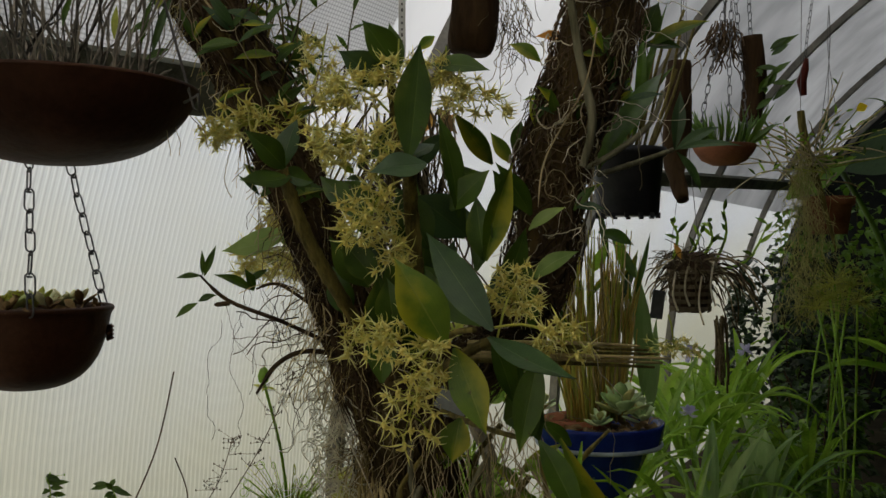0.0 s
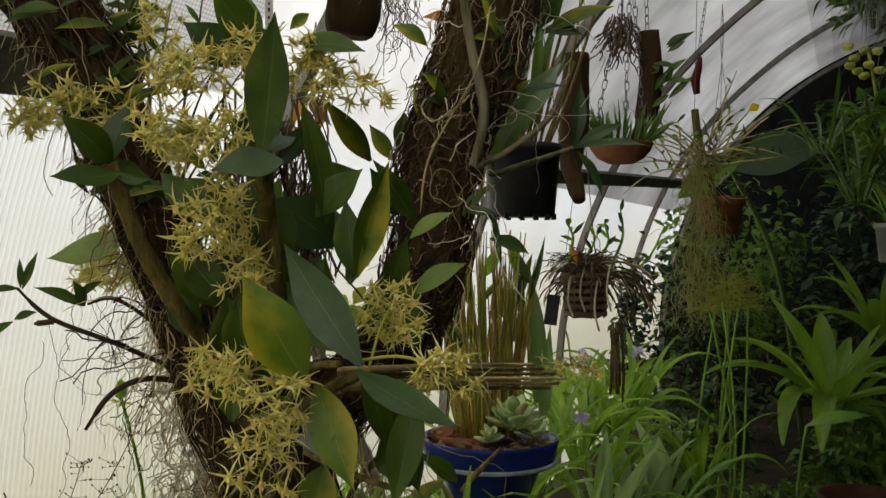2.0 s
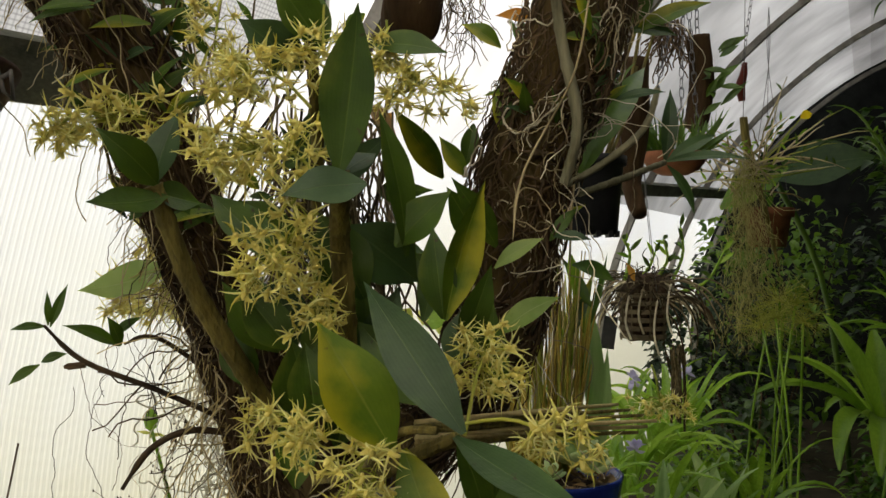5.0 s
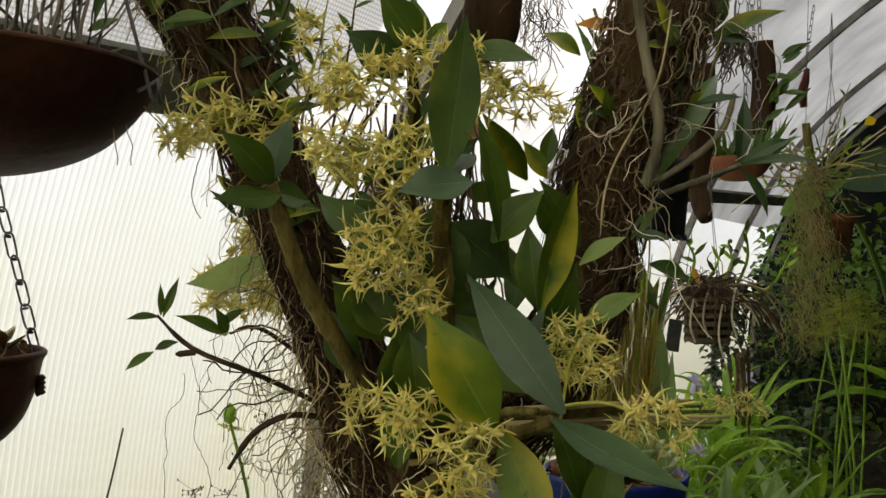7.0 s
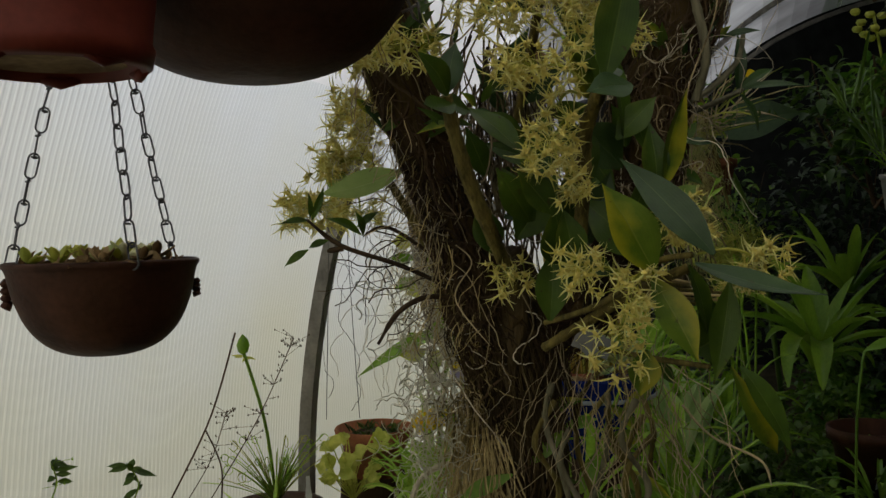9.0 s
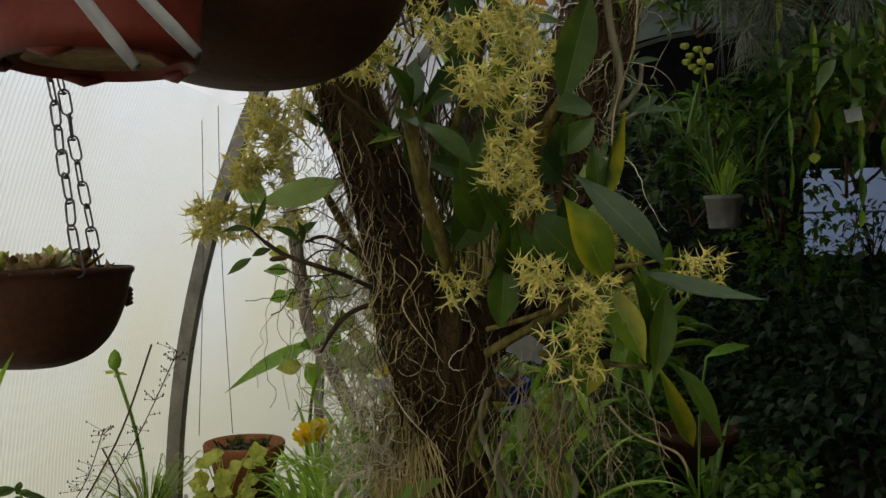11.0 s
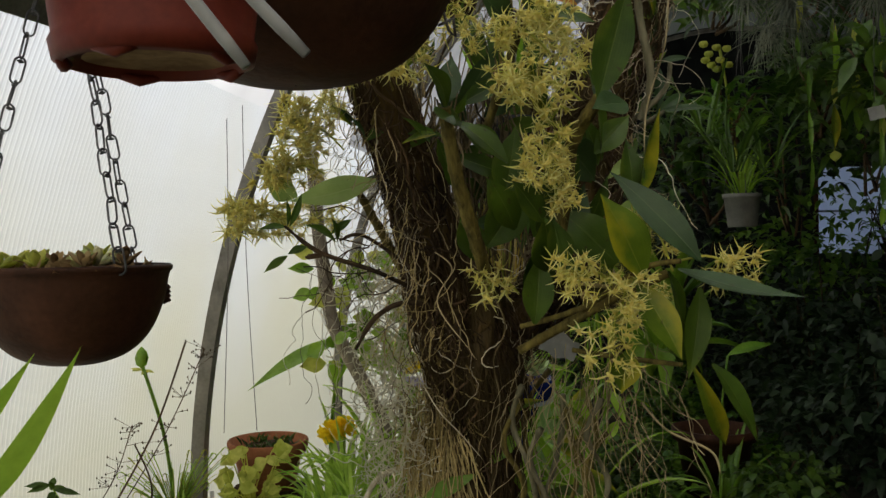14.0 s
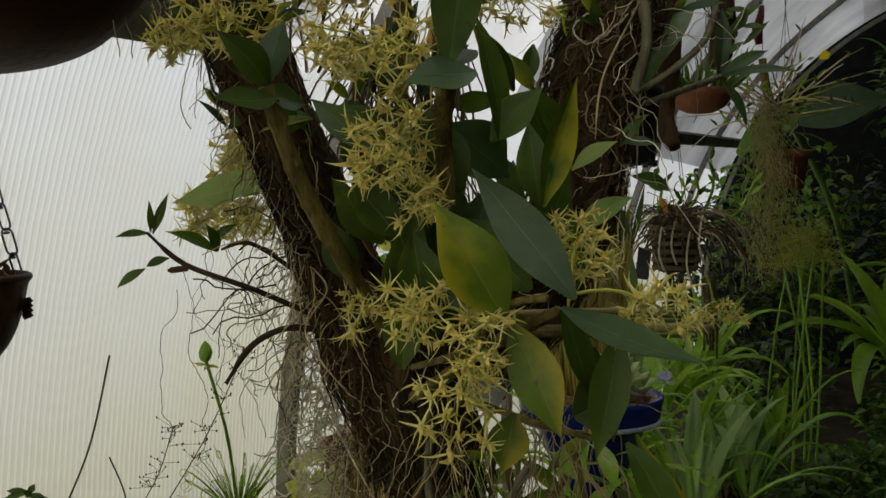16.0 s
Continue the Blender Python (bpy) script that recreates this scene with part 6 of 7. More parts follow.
for k in range(44):
    a = rnd(0, 6.28)
    p = V((1.16, 2.98, 1.76)) + V((rnd(-0.05, 0.06), rnd(-0.05, 0.05), rnd(-0.06, 0.06)))
    L = rnd(0.12, 0.34)
    pts = wander(p, V((math.cos(a), math.sin(a) * 0.4, rnd(0.15, 1.2))), L, 7, 0.18, 0.06)
    part("cane", Geo().tube(pts, [rnd(0.0018, 0.0032)] * 6 + [0.0016, 0.001], 5), random.choice(("root", "greyroot", "straw", "lime")), stems)
    for q in pts[3:]:
        if rnd(0, 1) < 0.45:
            lf(stems, q, q + V((rnd(-1, 1), -0.2, rnd(-0.2, 1))) * 0.035, 0.009, (0, -1, 0.3), random.choice(("grass", "leaf")))
part("stalk", Geo().tube(spline([(1.18, 2.98, 1.8), (1.26, 2.97, 1.88), (1.315, 2.967, 1.945)], 8), 0.0016, 5), "lime", stems)
part("bloom", Geo().blade((1.308, 2.967, 1.938), (1.34, 2.96, 1.952), 0.03, (0, -1, 0.3), 0.2, 0.4, 5, 2), "yellowbloom", stems)


# ---- plants on the floor ----
def wall_side(z):
    """How far in from the foot line the left wall stands at height z."""
    h = min(max((z - SPRING) / RAD, 0.0), 0.99)
    return OFF + RAD - RAD * math.sqrt(1 - h * h)


def inside(p, gap=0.03):
    """The point, moved in from the left wall where it would touch it."""
    s = (p - FOOT).dot(NX)
    return p + NX * max(0.0, wall_side(p.z) + gap - s)


def arching(base, out, up, length, width, curl, mat, owner, n=10, name="leaf"):
    """One keeled strap leaf that leaves its base steeply and bends over."""
    out = V(out).normalized()
    side = out.cross(UP).normalized()
    d = (out + UP * up).normalized()
    p, turn, rings = V(base), rnd(-0.05, 0.05), []
    for i in range(n + 1):
        u = i / n
        w = width / 2 * (0.5 + 0.75 * min(u * 2.5, 1.0)) * min(1.0, (1.02 - u) * 2.6) ** 0.7 / 1.25
        nor = side.cross(d).normalized()
        rings.append([p - side * w + nor * w * 0.55, p - side * w * 0.5 + nor * w * 0.18, p, p + side * w * 0.5 + nor * w * 0.18, p + side * w + nor * w * 0.55])
        d = (d - UP * curl * (0.4 + 1.2 * u) + side * turn).normalized()
        p = p + d * length / n
    return part(name, Geo().grid([[inside(q) for q in r] for r in rings]), mat, owner)


def strap_plant(c, n, length, width, mat, label, tilt=1.0, group="strap-leaved plants", sweep=(0, 6.28), stiff=1.0):
    t = thing("strap_plant", c, label, "plant", group)
    for k in range(n):
        a = rnd(*sweep)
        out = V((math.cos(a), math.sin(a), 0))
        arching(V(c) + out * rnd(0.005, 0.03), out, rnd(0.9, 3.6) / tilt, length * rnd(0.55, 1.15), width * rnd(0.7, 1.15), rnd(0.05, 0.26) / stiff, mat, t)
    return t


def shrub(c, size, n, leaf, width, mat, label, name="shrub", shape=(1, 1, 1), stems=6, group="shrubs"):
    c = V(c)
    t = thing(name, c, label, "shrub", group)
    g = Geo()
    for k in range(stems):
        top = c + V((rnd(-0.6, 0.6) * size * shape[0], rnd(-0.6, 0.6) * size * shape[1], rnd(0.5, 0.95) * size * shape[2] * 2))
        g.tube(spline([c + rvec(0.02), (c + top) / 2 + rvec(0.05), top], 7), [0.006, 0.006, 0.005, 0.004, 0.004, 0.003, 0.002], 5)
    part("branch_frame", g, "darkroot", t)
    g = Geo()
    for k in range(n):
        d = V((rnd(-1, 1), rnd(-1, 1), rnd(-1, 1)))
        if d.length > 1:
            d = d.normalized() * rnd(0.4, 1.0)
        lump = 0.8 + 0.5 * noise.noise(d * 2.2 + c)
        p = c + V((d.x * size * shape[0] * lump, d.y * size * shape[1] * lump, size * shape[2] * (1 + d.z * lump)))
        if p.z < GROUND:
            continue
        way = (V((d.x, d.y, 0.1)) + rvec(0.7)).normalized()
        L = leaf * rnd(0.6, 1.3)
        p = inside(p, 0.03 + L)
        g.blade(p, p + way * L, width * rnd(0.7, 1.2), UP + rvec(0.6), 0.08, 0.25, 5, 1, 0.4, 0.0, 0.15, 0.05, 0.25)
    tagged(part("leaves", g, mat, t), kind="stuff")
    return t


# bright strap leaves between the pots and the wall
for c, n, L, w, m in (((0.79, 2.72, 0.98), 17, 0.32, 0.03, "bright"), ((0.94, 2.95, 0.98), 16, 0.34, 0.034, "bright"), ((0.66, 2.55, 0.94), 16, 0.32, 0.026, "bright"), ((0.62, 2.25, 0.88), 16, 0.3, 0.022, "grass"), ((0.5, 2.35, 0.92), 14, 0.34, 0.024, "bright"), ((1.02, 2.62, 0.86), 14, 0.28, 0.022, "grass"), ((0.36, 2.1, 0.9), 16, 0.32, 0.02, "bright"), ((0.8, 2.3, 0.82), 14, 0.3, 0.02, "midgreen"), ((0.2, 1.62, 0.95), 12, 0.28, 0.016, "bright"), ((0.42, 1.66, 0.92), 14, 0.3, 0.018, "grass")):
    strap_plant(c, n, L, w, m, "clump of fresh green strap leaves growing in the bed", 1.0)
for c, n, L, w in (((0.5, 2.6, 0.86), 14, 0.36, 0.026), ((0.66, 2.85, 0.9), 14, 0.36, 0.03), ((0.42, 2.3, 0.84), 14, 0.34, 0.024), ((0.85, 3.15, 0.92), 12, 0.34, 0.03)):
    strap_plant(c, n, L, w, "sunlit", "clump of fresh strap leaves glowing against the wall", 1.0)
# sword leaves at the edge of the bed
for c, n, L, w in (((0.72, 2.3, 0.87), 6, 0.22, 0.042), ((0.83, 2.4, 0.86), 6, 0.2, 0.04), ((0.58, 2.05, 0.86), 7, 0.26, 0.03)):
    strap_plant(c, n, L, w, "palestrap", "broad pale green sword leaves standing in the bed", 0.6, "sword-leaved plants", stiff=3.0)
# pale violet flower heads among the straps
for c in ((0.66, 2.5, 1.225), (0.6, 2.3, 1.1), (0.9, 2.8, 1.2)):
    t = thing("violet_flower", c, "small pale violet flower head among strap leaves", "flower", "violet flowers")
    part("stem", Geo().tube([V(c), V((c[0] + 0.01, c[1], c[2] - 0.1)), V((c[0] + 0.015, c[1] + 0.01, c[2] - 0.3))], 0.002, 5), "grass", t)
    for k in range(14):
        d = (rvec(1.0) + UP * 0.4).normalized()
        part("petal", Geo().blade(V(c), V(c) + d * 0.026, 0.012, d.orthogonal(), 0.1, 0.3, 4, 1, 0.6, 0.2), "violet", t)
# large arching plant with broad leaves
brom = thing("strap_plant", (1.653, 3.1, 0.98), "large arching bromeliad-like plant with broad glossy leaves", "plant", "broad-leaved plants")
for out, up, L, w, curl in (((-0.5, -0.15), 2.4, 0.4, 0.08, 0.02), ((-1, -0.2), 0.9, 0.46, 0.075, 0.11), ((-1, -0.5), 0.75, 0.42, 0.07, 0.2), ((-0.6, -1), 0.8, 0.36, 0.07, 0.24), ((0.5, -0.3), 1.6, 0.34, 0.075, 0.03), ((1, -0.5), 0.5, 0.36, 0.075, 0.1), ((0.1, -1), 1.3, 0.26, 0.07, 0.1), ((0.2, 0.6), 2.0, 0.36, 0.075, 0.06), ((-0.8, 0.5), 1.4, 0.4, 0.075, 0.08), ((1, 0.3), 1.0, 0.4, 0.075, 0.12)):
    arching(V((1.653, 3.1, 0.99)) + V((out[0], out[1], 0)) * 0.02, V((out[0], out[1], 0)), up, L, w, curl, "broad", brom, 12)
far_brom = ((2.357, 3.935, 1.116), (1.9, 3.5, 0.85))
for c in far_brom:
    strap_plant(c, 11, 0.42, 0.07, "broad", "large arching bromeliad-like plant with broad glossy leaves", 1.0, "broad-leaved plants")

# deep green shrubs that fill the dim side
deep = "dense deep green shrub in the shade of the greenhouse"


def undergrowth(mat, label, rows):
    """Shrubs on the floor: place, half width and how tall they are for it."""
    for x, y, size, tall in rows:
        leaf = 0.034 + 0.055 * size
        shrub((x, y, GROUND + 0.02), size, round(420 + 1500 * size), leaf, leaf * 0.56, mat, label, shape=(1.15, 0.95, tall))


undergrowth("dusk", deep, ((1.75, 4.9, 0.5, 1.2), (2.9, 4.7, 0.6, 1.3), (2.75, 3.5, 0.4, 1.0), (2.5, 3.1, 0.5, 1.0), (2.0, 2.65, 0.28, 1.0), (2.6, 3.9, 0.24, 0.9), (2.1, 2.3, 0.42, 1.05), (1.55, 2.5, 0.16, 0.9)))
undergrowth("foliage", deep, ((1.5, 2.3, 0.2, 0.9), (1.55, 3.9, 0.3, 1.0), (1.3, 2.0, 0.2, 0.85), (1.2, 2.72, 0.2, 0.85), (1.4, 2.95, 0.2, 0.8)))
undergrowth("midgreen", "fresh green leafy shrub among the darker ones", ((2.3, 5.2, 0.6, 1.3), (3.3, 4.0, 0.55, 1.2), (1.95, 3.45, 0.22, 0.9), (2.4, 4.05, 0.26, 0.9), (1.72, 2.8, 0.2, 0.9), (0.75, 2.0, 0.18, 0.8), (1.45, 2.78, 0.17, 0.8), (1.5, 3.05, 0.17, 0.9), (1.25, 2.6, 0.16, 0.8)))
undergrowth("grass", "low bright green plant with narrow leaves", ((1.2, 3.35, 0.24, 1.05), (0.35, 2.45, 0.2, 0.9), (0.1, 2.12, 0.2, 1.0), (0.09, 1.72, 0.13, 1.7)))
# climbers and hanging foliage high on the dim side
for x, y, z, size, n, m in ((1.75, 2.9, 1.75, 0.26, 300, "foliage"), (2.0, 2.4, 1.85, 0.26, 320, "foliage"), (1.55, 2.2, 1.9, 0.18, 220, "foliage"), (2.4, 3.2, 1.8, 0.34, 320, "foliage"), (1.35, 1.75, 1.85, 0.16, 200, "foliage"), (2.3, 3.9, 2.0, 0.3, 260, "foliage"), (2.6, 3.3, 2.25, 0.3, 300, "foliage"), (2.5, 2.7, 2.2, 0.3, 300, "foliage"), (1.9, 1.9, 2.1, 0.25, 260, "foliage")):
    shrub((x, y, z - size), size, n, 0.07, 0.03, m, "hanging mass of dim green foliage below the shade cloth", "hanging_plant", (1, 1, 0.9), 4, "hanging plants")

shrub(FOOT + AX * 4.75 + NX * 2.8 + UP * 1.25, 0.26, 90, 0.09, 0.03, "foliage", "sparse leafy shoots in front of the bright pane", "leafy_shoots", (1.3, 0.3, 1.0), 8, "shrubs")
# one large heart-shaped leaf and its stalk
big = thing("broad_leaf_plant", (2.0, 3.9, 1.0), "plant with one very large blue green leaf", "plant")
part("stalk", Geo().tube(spline([(2.0, 3.9, 0.6), (1.85, 3.85, 1.4), (1.6, 3.76, 1.82)], 10), 0.012, 7), "foliage", big)
lf(big, (1.6, 3.75, 1.82), (1.9, 3.55, 1.89), 0.19, (-0.2, -1, 0.5), "leafblue", bend=0.1)
lf(big, (1.36, 3.7, 1.7), (1.6, 3.62, 1.86), 0.12, (-0.2, -1, 0.5), "broad", bend=0.1)

lone2 = thing("blade_plant", (0.93, 1.8, 1.0), "single level green leaf on a thin stem in the shade", "plant")
lf(lone2, (0.885, 1.79, 1.185), (1.013, 1.788, 1.203), 0.034, (-0.2, -0.5, 1), "midgreen", bend=0.05)
part("stem", Geo().tube(spline([(0.885, 1.79, 1.185), (0.87, 1.8, 1.0), (0.88, 1.82, GROUND)], 8), 0.003, 5), "midgreen", lone2)
strap_plant((1.4, 2.42, 0.62), 18, 0.3, 0.02, "midgreen", "arching leaves in front of the clay pot", 1.0)
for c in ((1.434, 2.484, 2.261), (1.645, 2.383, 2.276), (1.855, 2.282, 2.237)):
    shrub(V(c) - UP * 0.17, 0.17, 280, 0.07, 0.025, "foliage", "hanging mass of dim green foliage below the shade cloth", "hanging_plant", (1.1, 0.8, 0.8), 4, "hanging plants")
# papyrus stems
pap = thing("papyrus", (1.35, 3.0, GROUND), "slender papyrus stems with thread-like heads", "plant")
for k in range(7):
    p = V((1.17 + rnd(-0.06, 0.06), 2.9 + rnd(-0.1, 0.1), GROUND))
    t = p + V((rnd(-0.08, 0.08), rnd(-0.05, 0.05), rnd(0.82, 0.95)))
    part("stem", Geo().tube(spline([p, (p + t) / 2 + rvec(0.05), t], 8), 0.0038, 5), "grass", pap)
    g = Geo()
    for q in range(70):
        g.tube(wander(t, V((rnd(-1, 1), rnd(-1, 1), rnd(-0.2, 1.1))), rnd(0.05, 0.1), 5, 0.14, 0.12), 0.0006, 3, False)
    tagged(part("head", g, "lime", pap), kind="stuff")

# hanging grey pot with straps, and pale round blooms
GP = V((1.43, 2.37, 1.475))
gp = pot("hanging_pot", GP, [(0.001, 0), (0.04, 0), (0.043, 0.004), (0.053, 0.085), (0.057, 0.086), (0.058, 0.1), (0.052, 0.1), (0.001, 0.09)], "dullgrey", "small grey plastic pot hanging in the shade", "hanging pot", "hanging pots")
for a in (0, 120, 240):
    wire(gp, [GP + V((0.055 * math.cos(radians(a)), 0.055 * math.sin(radians(a)), 0.095)), GP + V((0, 0, 0.6)), GP + V((0, 0, 0.95))], 0.001)
strap_plant(GP + UP * 0.09, 26, 0.2, 0.01, "grass", "thin arching leaves in the grey hanging pot", 0.9, "plants in hanging pots")
bl = thing("pale_bloom_plant", (1.3, 2.31, 1.75), "plant with a cluster of pale green round blooms", "plant")
part("stem", Geo().tube(spline([GP + UP * 0.09, (1.36, 2.33, 1.8), (1.32, 2.33, 2.0)], 10), 0.004, 5), "lime", bl)
for x, y in ((1180, 108), (1205, 115), (1225, 118), (1190, 128), (1212, 140), (1228, 150), (1183, 140), (1195, 150), (1205, 158)):
    d = 2.45
    c = V((1.32, 2.33, 2.0)) + V(((x - 1210) * 0.9, -(x - 1210) * 0.45, -(y - 115))) * (d / 1672)
    g = Geo().lathe([(0.001, -0.011), (0.01, -0.008), (0.0135, 0.0), (0.01, 0.007), (0.004, 0.004), (0.001, 0.001)], c, 10, 0.15)
    part("bloom", g, "lime", bl)
shrub((1.36, 2.33, 1.72), 0.1, 120, 0.06, 0.02, "midgreen", "leafy tuft below the pale blooms", "leafy_tuft", (1, 1, 1), 3, "hanging plants")

# hanging plants in the dim corner: flat segments, silver tufts and long arching leaves
DIM = V((1.346, 1.972, 2.018))
DIMX = V((0.902, -0.432, 0)) * (2.5 / 1672)
DIMZ = UP * (2.5 / 1672)
for x, y0, y1, w in ((1372, 150, 390, 0.012), (1390, 100, 320, 0.02), (1412, 60, 210, 0.014), (1440, 70, 280, 0.018), (1466, 120, 330, 0.012), (1487, 60, 430, 0.022), (1512, 100, 320, 0.02), (1530, 40, 250, 0.016), (1548, 60, 300, 0.022), (1345, 20, 130, 0.012), (1560, 150, 420, 0.018)):
    top = DIM + DIMX * (x - 1380) - DIMZ * (y0 - 60) + AX * rnd(-0.1, 0.1)
    t = thing("trailing_cactus", top, "trailing flat-stemmed cactus hanging in the shade", "plant", "trailing stems")
    p, left = top.copy(), (y1 - y0) * 2.5 / 1672
    while left > 0.01:
        L = min(left, rnd(0.06, 0.13))
        e = p + V((rnd(-0.006, 0.006), rnd(-0.006, 0.006), -L))
        lf(t, p, e, w * rnd(1.0, 1.5), (rnd(-0.8, 0.0), -1, 0), random.choice(("grass", "lime", "leafyellow", "midgreen")), name="segment")
        p, left = e, left - L
    wire(t, [top, top + UP * 0.7], 0.0008)
for x, y, n, r in ((1330, 40, 150, 0.14), (1290, 90, 80, 0.1), (1480, 20, 120, 0.13), (1250, 30, 70, 0.1)):
    c = DIM + DIMX * (x - 1380) - DIMZ * (y - 60)
    t = thing("silver_tuft", c, "tuft of silvery thread-like air plant leaves hanging", "air plant", "air plants")
    g = Geo()
    for _ in range(n):
        g.tube(wander(c + rvec(0.02), V((rnd(-1, 1), rnd(-0.6, 0.6), rnd(-1.0, 0.6))), r * rnd(0.6, 1.4), 7, 0.12, 0.22), [0.0013, 0.0013, 0.0012, 0.001, 0.0009, 0.0007, 0.0005, 0.0003], 3, False)
    tagged(part("leaf_tuft", g, "silver", t), kind="stuff")
    wire(t, [c, c + UP * 0.8], 0.0008)
for x, y, n, L in ((1230, 330, 16, 0.26), (1180, 260, 14, 0.24), (1290, 330, 14, 0.24)):
    c = DIM + DIMX * (x - 1380) - DIMZ * (y - 60)
    strap_plant(c, n, L * 0.8, 0.011, "foliage", "dim arching leaves of a plant hung in the shade", 1.1, "plants in the shade")

# trailing flat stems in the shade
for k in range(8):
    x = rnd(1360, 1568)
    d = rnd(1.7, 2.3)
    top = FOOT + AX * (-1.8 + d) + NX * (1.1 + (x - 912) / 1672 * d) + UP * rnd(1.85, 2.05)
    t = thing("trailing_cactus", top, "trailing flat-stemmed cactus hanging in the shade", "plant", "trailing stems")
    p = top.copy()
    for q in range(random.choice((3, 4, 5))):
        L = rnd(0.06, 0.12)
        e = p + V((rnd(-0.015, 0.015), rnd(-0.015, 0.015), -L))
        lf(t, p, e, rnd(0.012, 0.026), (rnd(-0.6, 0.2), -1, 0), random.choice(("foliage", "grass", "leafyellow")), name="segment")
        p = e
    wire(t, [top, top + UP * 0.7], 0.0008)
tg = thing("plant_label", (0.995, 1.476, 1.686), "small white plant label hanging in the shade", "label")
part("card", Geo().box((-0.017, -0.0008, -0.013), (0.017, 0.0008, 0.013)).moved(Matrix.Translation((0.995, 1.476, 1.686)) @ pose(0, 0, 0, 0, -12, -20)), "grey", tg, smooth=False)
wire(tg, [(0.991, 1.478, 1.705), (0.989, 1.477, 2.234)], 0.0006)
hd = pot("hanging_bowl", V((1.078, 1.657, 1.973)), [(0.001, 0), (0.05, 0.003), (0.09, 0.02), (0.1, 0.035), (0.096, 0.037), (0.001, 0.025)], "brick", "shallow clay dish hanging high in the shade", "hanging pot", "hanging pots")
for a in (0, 120, 240):
    wire(hd, [hd.location + V((0.097 * math.cos(radians(a)), 0.097 * math.sin(radians(a)), 0.034)), hd.location + V((0, 0, 0.45))], 0.001)
RP = V((1.5, 2.6, 0.6))
rp = pot("clay_pot", RP, [(0.001, 0), (0.09, 0), (0.12, 0.19), (0.135, 0.19), (0.137, 0.225), (0.125, 0.225), (0.115, 0.18), (0.001, 0.18)], "clay", "large dim terracotta pot in the shade", "pot")
part("base_stone", Geo().box((RP.x - 0.1, RP.y - 0.1, GROUND), (RP.x + 0.1, RP.y + 0.1, RP.z)), "soil", rp, smooth=False)
pt = thing("paper_tag", (0.005, 1.009, 1.335), "pale faded square tag leaning by the trunk", "label")
part("card", Geo().blade((-0.012, 1.017, 1.343), (0.017, 0.993, 1.328), 0.03, (-0.4, -1, 0.1), 0.03, 0.1, 4, 2, 0.5, 0.7, 0.8), "grey", pt)
part("tie", Geo().tube([(0.002, 1.01, 1.348), (0.005, 1.02, 1.367)], 0.0006, 4), "wire", pt)

# ---- by the bright wall ----
stump = thing("stump", (-0.09, 2.04, GROUND), "low dark stump under the clay pot", "stump")
g, _, _ = limb([(-0.09, 2.04, GROUND), (-0.09, 2.04, 0.7), (-0.09, 2.04, 0.95)], [0.085, 0.08, 0.075], 10, 16, 0.1, 4)
part("trunk", g, "wood", stump)
CP = V((-0.09, 2.04, 0.945))
cp = pot("clay_pot", CP, [(0.001, 0), (0.05, 0), (0.054, 0.004), (0.069, 0.076), (0.076, 0.077), (0.08, 0.081), (0.083, 0.1), (0.081, 0.104), (0.077, 0.103), (0.072, 0.09), (0.001, 0.088)], "terracotta", "orange terracotta pot of sprouting soil by the wall", "pot")
soil(cp, CP + UP * 0.09, 0.07)
g = Geo()
for k in range(90):
    a, r = rnd(0, 6.28), 0.058 * math.sqrt(rnd(0, 1))
    p = CP + V((r * math.cos(a), r * math.sin(a), 0.09))
    g.blade(p, p + V((rnd(-1, 1), rnd(-1, 1), rnd(0.3, 1))) * 0.02, 0.006, rvec(1), 0.1, 0.3, 4, 1)
tagged(part("seedling_tuft", g, "foliage", cp), kind="stuff")
lime = thing("leafy_plant", (-0.15, 1.915, 0.935), "yellow green scalloped leaves in front of the clay pot", "plant", "low plants by the wall")
for k in range(30):
    p = V((-0.15, 1.915, 1.02)) + V((rnd(-0.06, 0.055), rnd(-0.04, 0.03), rnd(-0.055, 0.045)))
    part("leaf_stalk", Geo().tube(spline([V((-0.15, 1.915, 0.935)), (p + V((-0.15, 1.915, 0.935))) / 2 + rvec(0.01), p], 6), 0.0012, 4), "limeleaf", lime)
    d = V((rnd(-1, 1), rnd(-0.6, 0.2), rnd(-0.7, 0.5))).normalized()
    part("leaf", Geo().blade(p, p + d * rnd(0.022, 0.038), rnd(0.022, 0.036), (rnd(-0.4, 0.4), -1, 0.8), 0.08, 0.2, 8, 3, 0.4, 0.0, 0.5, 0.16), "limeleaf", lime)
for c in (V((-0.032, 1.78, 1.102)), V((-0.004, 1.79, 1.106))):
    yb = thing("yellow_flower", c, "bright yellow double flower by the wall", "flower", "yellow flowers")
    for k in range(44):
        a, u = 2.4 * k, (k + 1) / 44
        d = V((math.cos(a), math.sin(a), 0)) * math.sin(1.7 * u) + UP * math.cos(1.7 * u)
        d = Matrix.Rotation(radians(40), 3, "X") @ d
        part("petal", Geo().blade(c, c + d * 0.026, 0.015, d.orthogonal() + rvec(0.3), 0.1, 0.35, 4, 1, 0.65, 0.35), "yellowbloom", yb)
    part("stem", Geo().tube(spline([c, c + V((0.005, 0.01, -0.2)), V((c.x + 0.01, c.y + 0.02, GROUND))], 6), 0.003, 5), "grass", yb)
